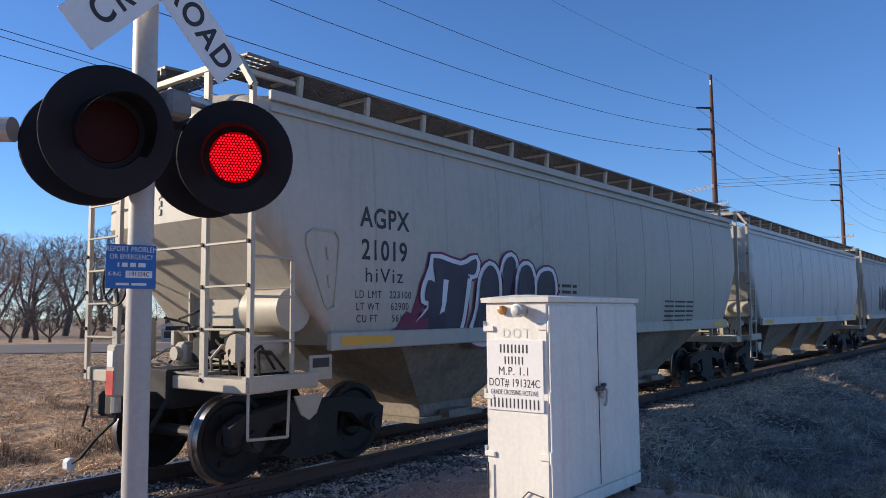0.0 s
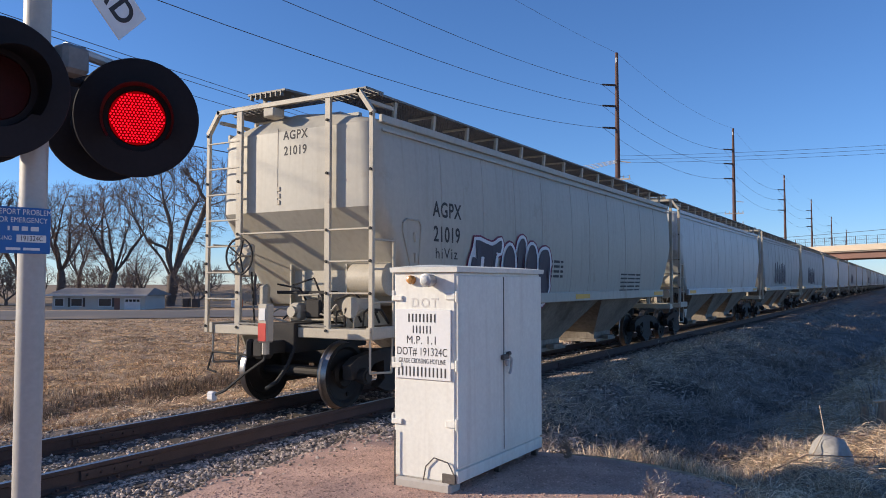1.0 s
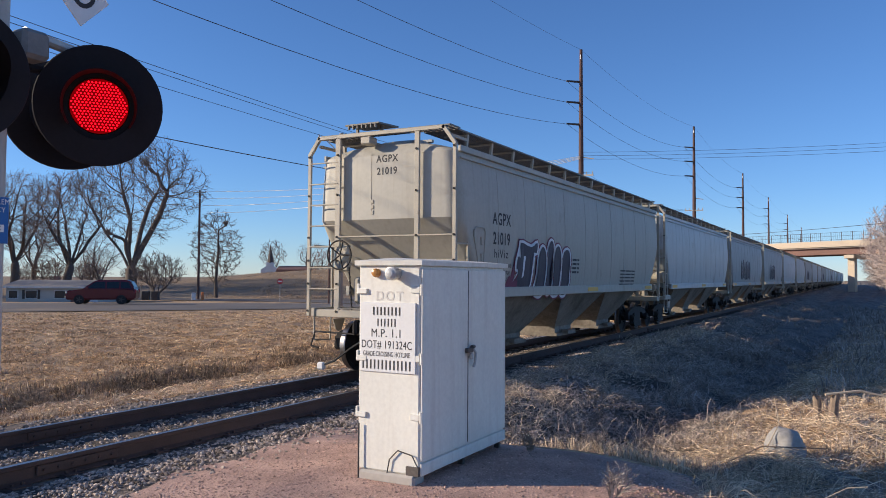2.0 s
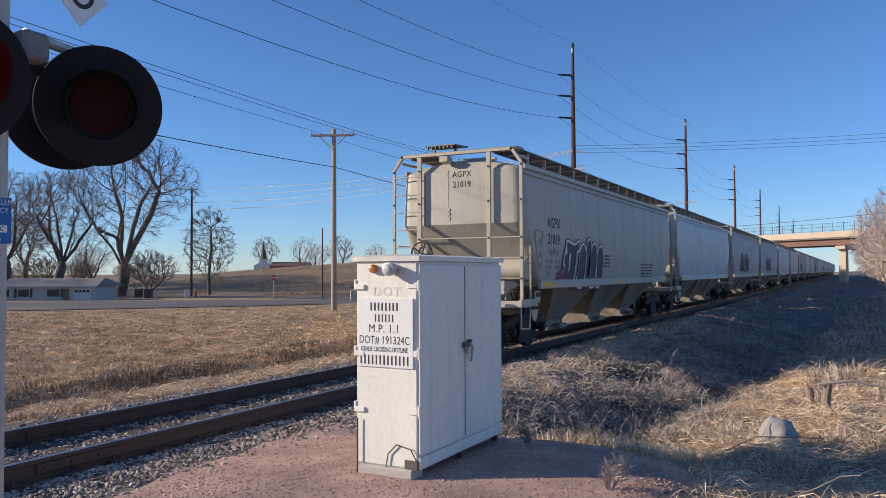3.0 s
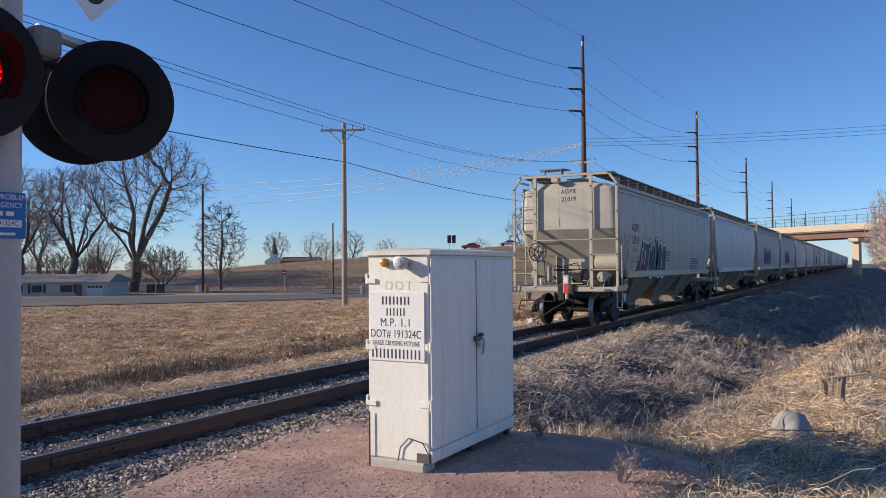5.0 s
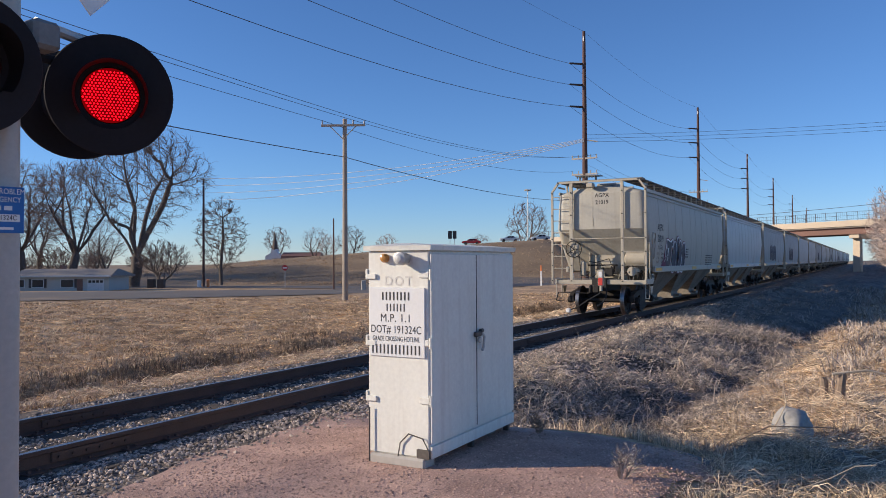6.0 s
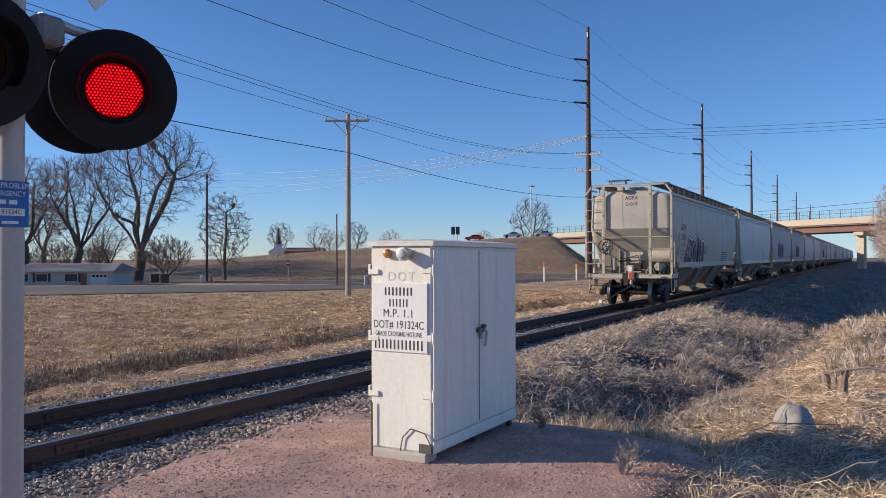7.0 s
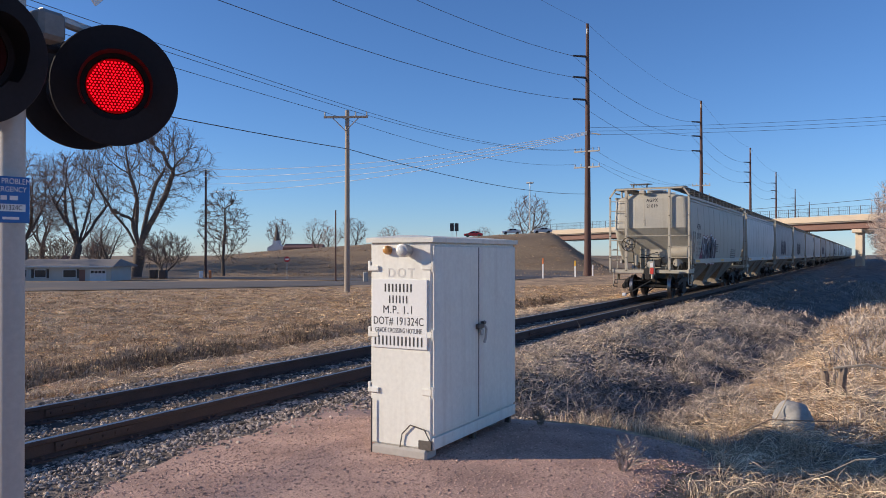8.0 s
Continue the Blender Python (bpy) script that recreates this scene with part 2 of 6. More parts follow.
M["stick"] = mat("pale_stick", (0.55, 0.45, 0.33), (0.42, 0.34, 0.25), 0.9, scale=3, fine=20)
M["orange"] = mat("orange_marker", (0.72, 0.22, 0.06), None, 0.5, bump=0)
M["stop_red"] = mat("stop_red", (0.5, 0.03, 0.03), None, 0.5, bump=0)


# ---- mesh helpers ----
def part(name, bm, material, parent=None, label=""):
    """Links a bmesh as one mesh object, under a thing or a part."""
    me = bpy.data.meshes.new(name)
    bm.to_mesh(me)
    bm.free()
    return linked(name, me, material, parent, label)


def linked(name, me, material, parent=None, label=""):
    if material is not None and not me.materials:
        me.materials.append(M[material])
    ob = new(name, me)
    ob.parent = parent
    if label:
        ob["label"] = label
    return ob


def box(bm, c, s, rot=None, bevel=0.0):
    """A box of size s at c, with its edges rounded."""
    vs = bmesh.ops.create_cube(bm, size=1.0)["verts"]
    if bevel:
        es = list({e for v in vs for e in v.link_edges})
        for v in vs:
            v.co = Vector([a * b for a, b in zip(v.co, s)])
        vs = list({v for f in bmesh.ops.bevel(bm, geom=es, offset=bevel, segments=1, affect="EDGES")["faces"] for v in f.verts} | {v for v in vs if v.is_valid})
        m = Matrix.Translation(c) @ (rot or Matrix())
    else:
        m = Matrix.Translation(c) @ (rot or Matrix()) @ Matrix.Diagonal((*s, 1))
    bmesh.ops.transform(bm, matrix=m, verts=vs)
    return vs


def rod(bm, a, b, r, r2=None, n=8, caps=True):
    """A straight round bar from a to b."""
    a, b = Vector(a), Vector(b)
    d = b - a
    m = Matrix.Translation((a + b) / 2) @ d.to_track_quat("Z", "Y").to_matrix().to_4x4()
    return bmesh.ops.create_cone(bm, cap_ends=caps, segments=n, radius1=r, radius2=r if r2 is None else r2, depth=d.length, matrix=m)["verts"]


def path(bm, pts, r, n=6):
    for a, b in zip(pts, pts[1:]):
        rod(bm, a, b, r, n=n)


def lathe(bm, prof, n=24, m=None, caps=True):
    """Turns a profile of (radius, height) round z."""
    rings = []
    for r, z in prof:
        rings.append([bm.verts.new((r * math.cos(2 * math.pi * i / n), r * math.sin(2 * math.pi * i / n), z)) for i in range(n)])
    for a, b in zip(rings, rings[1:]):
        for i in range(n):
            bm.faces.new((a[i], a[(i + 1) % n], b[(i + 1) % n], b[i]))
    if caps and prof[0][0] > 0.001:
        bm.faces.new(rings[0][::-1])
    if caps and prof[-1][0] > 0.001:
        bm.faces.new(rings[-1])
    if m is not None:
        bmesh.ops.transform(bm, matrix=m, verts=[v for r in rings for v in r])
    return rings


def loft(bm, rings, close=True):
    vs = [[bm.verts.new(p) for p in r] for r in rings]
    n = len(vs[0])
    for a, b in zip(vs, vs[1:]):
        for i in range(n):
            bm.faces.new((a[i], a[(i + 1) % n], b[(i + 1) % n], b[i]))
    if close:
        bm.faces.new(vs[0][::-1])
        bm.faces.new(vs[-1])
    return vs


def prism(bm, outline, m, depth):
    """A flat outline in x, z given depth along y, set by m."""
    a = [bm.verts.new(m @ Vector((x, 0, z))) for x, z in outline]
    b = [bm.verts.new(m @ Vector((x, depth, z))) for x, z in outline]
    n = len(a)
    bm.faces.new(a)
    bm.faces.new(b[::-1])
    for i in range(n):
        bm.faces.new((a[i], b[i], b[(i + 1) % n], a[(i + 1) % n]))


def smooth(ob, angle=40):
    for p in ob.data.polygons:
        p.use_smooth = True
    ob.data.set_sharp_from_angle(angle=radians(angle))
    return ob


def solid(name, verts, faces, material, parent=None, label=""):
    me = bpy.data.meshes.new(name)
    me.from_pydata(verts, [], faces)
    me.update()
    return linked(name, me, material, parent, label)


def letters(name, text, size, material, parent, m, spacing=1.0, width=1.0, bold=0.0):
    """Raised lettering as a mesh; it reads along x and faces -y before m is applied."""
    cu = bpy.data.curves.new(name, "FONT")
    cu.body, cu.size, cu.extrude, cu.offset = text, size, 0.0005, bold
    cu.align_x, cu.align_y, cu.space_character = "CENTER", "CENTER", spacing
    tmp = bpy.data.objects.new(name, cu)
    me = bpy.data.meshes.new_from_object(tmp)
    bpy.data.objects.remove(tmp)
    me.transform(m @ pose(0, 0, 0, 90) @ Matrix.Diagonal((width, 1, 1, 1)))
    me.materials.clear()
    return linked(name, me, material, parent)


def bars(name, widths, height, gap, material, parent, m):
    """A row of plain bars in place of writing, each a piece of its own."""
    x = -(sum(widths) + gap * (len(widths) - 1)) / 2
    for w in widths:
        bm = bmesh.new()
        box(bm, (x + w / 2, 0, 0), (w, 0.0016, height))
        bmesh.ops.transform(bm, matrix=m, verts=bm.verts)
        part(name, bm, material, parent)
        x += w + gap


def step(a, b, v):
    t = min(max((v - a) / (b - a), 0.0), 1.0)
    return t * t * (3 - 2 * t)


# ---- ground ----
def depth_of(x, y):
    return -0.484 * (x - 7.6) + 0.875 * y


def across_of(x, y):
    return 0.875 * (x - 7.6) + 0.484 * y


CREST_R = [-200, -110, -75, -55, -39, -20, 16, 25, 34]
CREST_Z = [-1.5, -1.0, 0.1, 1.2, 2.6, 3.9, 6.5, 6.8, -1.0]
PAD = ((2.1, -6.0), (6.3, 7.6))


def lie(x, y):
    """The height of the land."""
    d, r = depth_of(x, y), across_of(x, y)
    n = noise.noise(Vector((x * 0.35, y * 0.35, 0)))
    near = step(-26, -20, x)
    tuss = step(-2.6, -3.6, x) * step(-24, -14, x)
    base = -0.34 + near * (0.05 * n + 0.07 * noise.noise(Vector((x * 1.3, y * 1.3, 2))) + tuss * (0.075 * noise.noise(Vector((x * 0.85, y * 0.85, 4))) + 0.06 * step(-11, -8, x) * noise.noise(Vector((x * 2.1, y * 2.1, 6)))))
    if x < 0:
        bed = step(-3.4, -1.7, x)
        base = base * (1 - bed) - 0.21 * bed
        dip = math.exp(-((x + 4.8) / 1.0) ** 2) * (0.24 + 0.12 * n)
        base -= dip
        far = step(52, 105, d) * step(-12, -30, x)
        base -= 1.45 * far
        if d > 118 and r < 34:
            crest = float(np.interp(r, CREST_R, CREST_Z))
            rise = step(128, 178, d)
            base = base * (1 - rise) + crest * rise
    else:
        bed = step(3.2, 1.5, x)
        right = -0.12 * step(9.2, 7.4, y + 0.6 * math.sin(x)) + (-0.52 + 0.10 * n) * step(7.4, 9.2, y + 0.6 * math.sin(x))
        edge = step(5.9, 6.9, x) * step(3.0, 4.2, y)
        right = right * (1 - edge) + (-0.42 + 0.06 * n) * edge
        right += 0.35 * step(8.5, 13, x) * step(6, 12, y)
        base = right * (1 - bed) - 0.21 * bed
        bank_ = step(8.9, 10.8, y)
        base += bank_ * (0.27 * math.exp(-((x - 2.75 - 0.25 * math.sin(y * 0.6)) / 0.75) ** 2) - 0.34 * math.exp(-((x - 4.75 - 0.07 * max(0.0, y - 11) - 0.3 * math.sin(y * 0.8 + 1)) / 0.85) ** 2))
        rough = step(1.9, 3.0, x) * step(8.4, 9.6, y)
        base += rough * (0.24 * noise.noise(Vector((x * 1.0, y * 0.7, 5))) + 0.09 * noise.noise(Vector((x * 2.3, y * 2.3, 9))))
    return base


def spaced(stops):
    out = []
    for a, b, s in stops:
        k = max(1, round((b - a) / s))
        out += [a + (b - a) * i / k for i in range(k)]
    return out + [stops[-1][1]]


def build_ground():
    xs = spaced([(-1500, -300, 150), (-300, -60, 8), (-60, -26, 1.3), (-26, -12, 0.4), (-12, 12, 0.2), (12, 40, 2), (40, 300, 20), (300, 1500, 150)])
    ys = spaced([(-1500, -100, 140), (-100, -6, 6), (-6, 26, 0.28), (26, 90, 1.6), (90, 300, 4), (300, 2200, 150)])
    verts = [(x, y, lie(x, y)) for y in ys for x in xs]
    nx = len(xs)
    faces = [(j * nx + i, j * nx + i + 1, (j + 1) * nx + i + 1, (j + 1) * nx + i) for j in range(len(ys) - 1) for i in range(nx - 1)]
    g = solid("ground", verts, faces, "soil")
    for p in g.data.polygons:
        p.use_smooth = True
    g.data.materials.append(M["embank"])
    g.data.materials.append(M["slope_soil_shade"])
    for p in g.data.polygons:
        c = p.center
        if c.x < -10 and depth_of(c.x, c.y) > 112:
            p.material_index = 1
        # strip where the cabinet's shadow falls, put into the soil colour
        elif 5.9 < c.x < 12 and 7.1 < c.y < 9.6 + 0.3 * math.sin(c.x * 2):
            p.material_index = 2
        # grey-brown slope and hollow, with the slope's own shade in the colour
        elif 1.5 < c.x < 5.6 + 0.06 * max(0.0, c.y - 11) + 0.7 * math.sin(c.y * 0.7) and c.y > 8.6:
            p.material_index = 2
    tagged(g, "brown winter grass ground sloping to a ditch", "ground", kind="structure")


def drape(name, material, left, right, lift, label, category, steps=1):
    """A strip between two edges laid just over the land."""
    verts, faces = [], []
    n = steps + 1
    for a, b in zip(left, right):
        for i in range(n):
            x, y = a[0] + (b[0] - a[0]) * i / steps, a[1] + (b[1] - a[1]) * i / steps
            verts.append((x, y, lie(x, y) + lift))
    for j in range(len(left) - 1):
        for i in range(steps):
            faces.append((j * n + i, j * n + i + 1, (j + 1) * n + i + 1, (j + 1) * n + i))
    ob = solid(name, verts, faces, material)
    for p in ob.data.polygons:
        p.use_smooth = True
    return tagged(ob, label, category, kind="structure")


def ribbon(line, width, seg=2.0):
    """Edges of a road along a polyline."""
    pts = []
    for a, b in zip(line, line[1:]):
        k = max(1, int(math.dist(a, b) / seg))
        pts += [(a[0] + (b[0] - a[0]) * i / k, a[1] + (b[1] - a[1]) * i / k) for i in range(k)]
    pts.append(line[-1])
    for _ in range(10):
        pts = [pts[0]] + [tuple((pts[i - 1][k] + 2 * pts[i][k] + pts[i + 1][k]) / 4 for k in (0, 1)) for i in range(1, len(pts) - 1)] + [pts[-1]]
    lft, rgt = [], []
    for i, p in enumerate(pts):
        a, b = pts[max(i - 1, 0)], pts[min(i + 1, len(pts) - 1)]
        l = math.dist(a, b)
        nx, ny = -(b[1] - a[1]) / l, (b[0] - a[0]) / l
        lft.append((p[0] + nx * width / 2, p[1] + ny * width / 2))
        rgt.append((p[0] - nx * width / 2, p[1] - ny * width / 2))
    return lft, rgt


build_ground()
ROAD = [(-160, -96), (-39, 32.2), (-28, 46), (-25, 62), (-30, 85), (-44, 128)]
l_, r_ = ribbon(ROAD, 16)
drape("road", "asphalt", l_, r_, 0.045, "worn grey asphalt frontage road beside dry grass", "road", 6)
l_, r_ = ribbon([(-27, 84), (-60, 88), (-150, 62)], 9)
drape("road_side", "asphalt", l_, r_, 0.065, "grey asphalt side street below the embankment", "road", 5)
ys_ = spaced([(-30, 40, 0.35), (40, 400, 6)])
drape("ballast_bed", "ballast_bed", [(-2.3 + 0.18 * math.sin(y * 1.3) + 0.1 * math.sin(y * 3.7), y) for y in ys_],
      [(2.15 + 0.12 * math.sin(y * 1.7) + 0.5 * step(8, 12, y), y) for y in ys_], 0.012, "grey crushed stone ballast under the track", "ballast", 14)
pl, pr = [], []
for k in range(60):
    y = -6 + k * 0.25
    e = 2.05 + 0.16 * math.sin(y * 2.1) + 0.07 * math.sin(y * 5.3) - 0.5 * step(4.2, 7.0, y) + 0.4 * step(7.4, 8.7, y)
    pl.append((e, y))
    f_ = 6.25 + 0.15 * math.sin(y * 2.7) + 0.05 * math.sin(y * 7.1) + 6 * step(3.6, 1.8, y)
    pr.append((max(e + 0.1, f_ - 4.0 * step(7.6, 8.75, y)), y))
drape("gravel_pad", "pad", pl, pr, 0.016, "pinkish red crushed gravel pad beside the track", "gravel", 14)


# ---- track ----
def rail_profile():
    return [(-0.07, -0.185), (0.07, -0.185), (0.07, -0.172), (0.012, -0.15), (0.009, -0.05), (0.036, -0.038), (0.037, -0.008), (0.03, 0.0),
            (-0.03, 0.0), (-0.037, -0.008), (-0.036, -0.038), (-0.009, -0.05), (-0.012, -0.15), (-0.07, -0.172)]


def build_track():
    for x, lab in ((-0.755, "far"), (0.755, "near")):
        bm = bmesh.new()
        loft(bm, [[(x + a, y, b) for a, b in rail_profile()] for y in (-60, 0, 40, 420)])
        rail = part("rail", bm, "rail")
        rail.data.materials.append(M["railhead"])
        for p in rail.data.polygons:
            if p.center.z > -0.002 and abs(p.normal.z) > 0.9:
                p.material_index = 1
        tagged(rail, "rust brown steel rail with a bright worn head", "rail", "track rails")
        bm = bmesh.new()
        box(bm, (0, 0, 0), (0.34, 0.19, 0.018))
        for sx, sy in ((-0.1, 0.05), (0.1, -0.05), (-0.1, -0.05), (0.1, 0.05)):
            box(bm, (sx, sy, 0.018), (0.03, 0.025, 0.03))
        plate = bpy.data.meshes.new("tie_plate")
        bm.to_mesh(plate)
        bm.free()
        plate.materials.append(M["rail"])
        for i in range(70):
            q = new("tie_plate", plate)
            q.parent = rail
            q.location = (x, -8 + i * 0.54, -0.176)
        for y in (-2.0, 5.1, 16.9, 28.8):
            bm = bmesh.new()
            for side in (-1, 1):
                box(bm, (x + side * 0.022, y + (0.9 if x < 0 else 0), -0.095), (0.022, 0.9, 0.09), bevel=0.006)
                for k in range(6):
                    rod(bm, (x + side * 0.03, y + (0.9 if x < 0 else 0) - 0.38 + 0.15 * k, -0.095), (x + side * 0.055, y + (0.9 if x < 0 else 0) - 0.38 + 0.15 * k, -0.095), 0.014, n=6)
            part("joint_bar", bm, "rail", rail)
    bm = bmesh.new()
    box(bm, (0, 0, 0), (2.6, 0.23, 0.16), bevel=0.012)
    me = bpy.data.meshes.new("railway_tie")
    bm.to_mesh(me)
    bm.free()
    me.materials.append(M["tie"])
    for i in range(110):
        t = new("railway_tie", me)
        t.matrix_world = pose(random.uniform(-0.04, 0.04), -8 + i * 0.54 + random.uniform(-0.02, 0.02), -0.262, 0, 0, random.uniform(-1, 1))
        tagged(t, "dark weathered wooden railway tie sunk in ballast", "railway tie", "track ties")


build_track()


# ---- hopper cars ----
CAR_L = 15.35
PITCH = 16.25


def plan_ring(w, y0, y1, r, z, n=5):
    pts = []
    for cx, cy, a0 in ((w - r, y1 - r, 0), (-w + r, y1 - r, 90), (-w + r, y0 + r, 180), (w - r, y0 + r, 270)):
        for i in range(n + 1):
            a = radians(a0 + 90 * i / n)
            pts.append((cx + r * math.cos(a), cy + r * math.sin(a), z))
    return pts


def hopper_body(paint, parent):
    bm = bmesh.new()
    levels = [(1.42, 1.44), (1.7, 1.49), (2.1, 1.525), (2.5, 1.54), (2.82, 1.54), (3.2, 1.53), (3.6, 1.505), (3.95, 1.47), (4.0, 1.45), (4.06, 1.38), (4.16, 1.0), (4.24, 0.45), (4.26, 0.1)]
    rings = []
    for z, w in levels:
        y0 = 0.09 + max(0, 2.82 - z) * 0.80
        if z > 4.0:
            y0 += (z - 4.0) * 0.6
        r = min(0.26 if z >= 2.8 else 0.26 - (2.82 - z) * 0.14, w * 0.8)
        rings.append(plan_ring(w, y0, CAR_L - y0, max(r, 0.06), z))
    loft(bm, rings)
    return smooth(part("body", bm, paint, parent), 28)


def hopper_bay(paint, parent, ya, yb, top=1.45):
    bm = bmesh.new()
    ym = (ya + yb) / 2
    loft(bm, [[(-1.4, ya, top), (1.4, ya, top), (1.4, yb, top), (-1.4, yb, top)],
              [(-0.75, ym - 0.62, 0.5), (0.75, ym - 0.62, 0.5), (0.75, ym + 0.62, 0.5), (-0.75, ym + 0.62, 0.5)],
              [(-0.75, ym - 0.62, 0.32), (0.75, ym - 0.62, 0.32), (0.75, ym + 0.62, 0.32), (-0.75, ym + 0.62, 0.32)]])
    box(bm, (0, ym, 0.30), (1.7, 1.5, 0.07))
    for s in (-1, 1):
        box(bm, (s * 0.9, ym, 0.36), (0.18, 0.5, 0.1))
    return part("hopper", bm, "hopper_grime", parent)


def grating(parent, x0, x1, y0, y1, z, along=8, every=0.085, name="running_board"):
    """An open walkway grate of flat bars."""
    bm = bmesh.new()
    for i in range(along):
        x = x0 + (x1 - x0) * i / (along - 1)
        box(bm, (x, (y0 + y1) / 2, z), (0.012, y1 - y0, 0.03))
    n = int((y1 - y0) / every)
    for i in range(n + 1):
        box(bm, ((x0 + x1) / 2, y0 + (y1 - y0) * i / n, z), (x1 - x0, 0.014, 0.022))
    return part(name, bm, "grate", parent)


def post(parent, x, y, z0, z1, w=0.075, name="corner_post"):
    bm = bmesh.new()
    box(bm, (x, y, (z0 + z1) / 2), (w, 0.05, z1 - z0), bevel=0.008)
    return part(name, bm, "frame_paint", parent)


def end_cage(parent, sgn, full):
    """The posts, top rail, ladder and hand rails at one end; sgn 1 is the rear."""
    def Y(v):
        return v if sgn > 0 else CAR_L - v
    if not full:
        bm = bmesh.new()
        for x in (-1.5, -0.95, 0.78, 1.5):
            box(bm, (x, Y(0), 2.7), (0.08, 0.05, 3.3))
        box(bm, (0, Y(0), 4.38), (2.7, 0.06, 0.06))
        for i in range(7):
            rod(bm, (-1.5, Y(0), 1.5 + 0.4 * i), (-0.95, Y(0), 1.5 + 0.4 * i), 0.014, n=5)
        box(bm, (0, Y(0.12), 1.06), (3.05, 0.36, 0.14))
        part("end_cage", bm, "frame_paint", parent)
        return
    post(parent, -1.64, Y(0), 1.0, 4.12)
    post(parent, 1.52, Y(0), 1.0, 4.12)
    post(parent, -0.97, Y(0), 1.1, 4.4, 0.12, "end_post")
    post(parent, 0.76, Y(0), 1.0, 4.4, 0.10, "end_post")
    for x in (-1.64, -0.97, 0.76, 1.52):
        for z in (1.1, 1.62, 2.06, 2.5, 3.3, 4.05):
            bm = bmesh.new()
            rod(bm, (x, Y(-0.025), z), (x, Y(-0.05), z), 0.022, n=6)
            part("bolt", bm, "truck", parent)
    bm = bmesh.new()
    for a, b in (((-1.64, 4.1), (-1.42, 4.4)), ((-1.42, 4.4), (1.3, 4.4)), ((1.3, 4.4), (1.52, 4.1))):
        d = Vector((b[0] - a[0], 0, b[1] - a[1]))
        box(bm, ((a[0] + b[0]) / 2, Y(0), (a[1] + b[1]) / 2), (d.length + 0.05, 0.07, 0.06), Matrix.Rotation(-math.atan2(d.z, d.x), 4, "Y"))
    part("top_rail", bm, "frame_paint", parent)
    for s in (-1, 1):
        bm = bmesh.new()
        box(bm, (s * 1.42, Y(0.32), 4.25), (0.05, 0.6, 0.05), Matrix.Rotation(0.0, 4, "Y"))
        part("rail_return", bm, "frame_paint", parent)
    for i in range(7):
        bm = bmesh.new()
        z = 1.52 + 0.4 * i
        rod(bm, (-1.64, Y(-0.02), z), (-0.97, Y(-0.02), z), 0.014, n=6)
        part("ladder_rung", bm, "frame_paint", parent)
    bm = bmesh.new()
    rod(bm, (-0.97, Y(-0.02), 2.5), (1.52, Y(-0.02), 2.5), 0.016, n=6)
    part("hand_rail", bm, "frame_paint", parent)
    for z in (1.62, 2.06):
        bm = bmesh.new()
        rod(bm, (0.76, Y(-0.02), z), (1.52, Y(-0.02), z), 0.014, n=6)
        part("hand_rail", bm, "frame_paint", parent)
    for s in (-1, 1):
        post(parent, s * 1.5, Y(0.55), 1.05, 2.45, 0.035, "side_ladder_post")
        for z in (1.5, 1.95, 2.35):
            bm = bmesh.new()
            rod(bm, (s * 1.53, Y(0), z), (s * 1.53, Y(0.55), z), 0.014, n=6)
            part("ladder_rung", bm, "frame_paint", parent)
        bm = bmesh.new()
        path(bm, [(s * 1.5, Y(0.0), 1.0), (s * 1.5, Y(0.0), 0.55), (s * 1.5, Y(0.5), 0.52), (s * 1.5, Y(0.52), 1.0)], 0.016)
        part("sill_step", bm, "frame_paint", parent)
        bm = bmesh.new()
        box(bm, (s * 1.5, Y(0.42), 1.08), (0.08, 0.95, 0.16), bevel=0.01)
        part("side_end_sill", bm, "frame_paint", parent)
        bm = bmesh.new()
        rod(bm, (s * 1.38, Y(0.2), 2.78), (s * 1.45, Y(1.15), 1.6), 0.035, n=6)
        part("slope_brace", bm, "frame_paint", parent)
        bm = bmesh.new()
        prism(bm, [(0.6, 0.92), (1.0, 0.92), (0.9, 0.72), (0.8, 0.66), (0.7, 0.72)], pose(s * 1.5, 0, 0, 0, 0, 90) if sgn > 0 else pose(s * 1.5, CAR_L - 1.6, 0, 0, 0, 90), 0.03)
        part("jacking_pad", bm, "frame_paint", parent)
    bm = bmesh.new()
    box(bm, (0, Y(0.14), 1.06), (3.05, 0.34, 0.14), bevel=0.012)
    part("end_sill", bm, "frame_paint", parent)
    grating(parent, -0.95, 0.76, min(Y(-0.02), Y(0.42)), max(Y(-0.02), Y(0.42)), 1.16, 9, 0.07, "end_platform")
    bm = bmesh.new()
    box(bm, (0, Y(0.75), 0.98), (0.5, 1.7, 0.42), bevel=0.02)
    part("centre_sill", bm, "truck", parent)
    bm = bmesh.new()
    box(bm, (0, Y(-0.2), 0.86), (0.16, 0.55, 0.18), bevel=0.02)
    box(bm, (0.06, Y(-0.52), 0.86), (0.24, 0.24, 0.28), bevel=0.05)
    box(bm, (-0.13, Y(-0.58), 0.86), (0.1, 0.14, 0.26), bevel=0.04)
    part("coupler", bm, "truck", parent)
    for k in range(6):
        bm = bmesh.new()
        x = 0.55 + 0.16 * k
        path(bm, [(x, Y(0.25), 1.14), (x + 0.05, Y(0.2), 1.3 + 0.05 * (k % 3)), (x + 0.12, Y(0.3), 1.45 - 0.06 * (k % 2)), (x + 0.1, Y(0.5), 1.2)], 0.016)
        part("brake_hose", bm, "truck" if k % 3 else "frame_paint", parent)
    bm = bmesh.new()
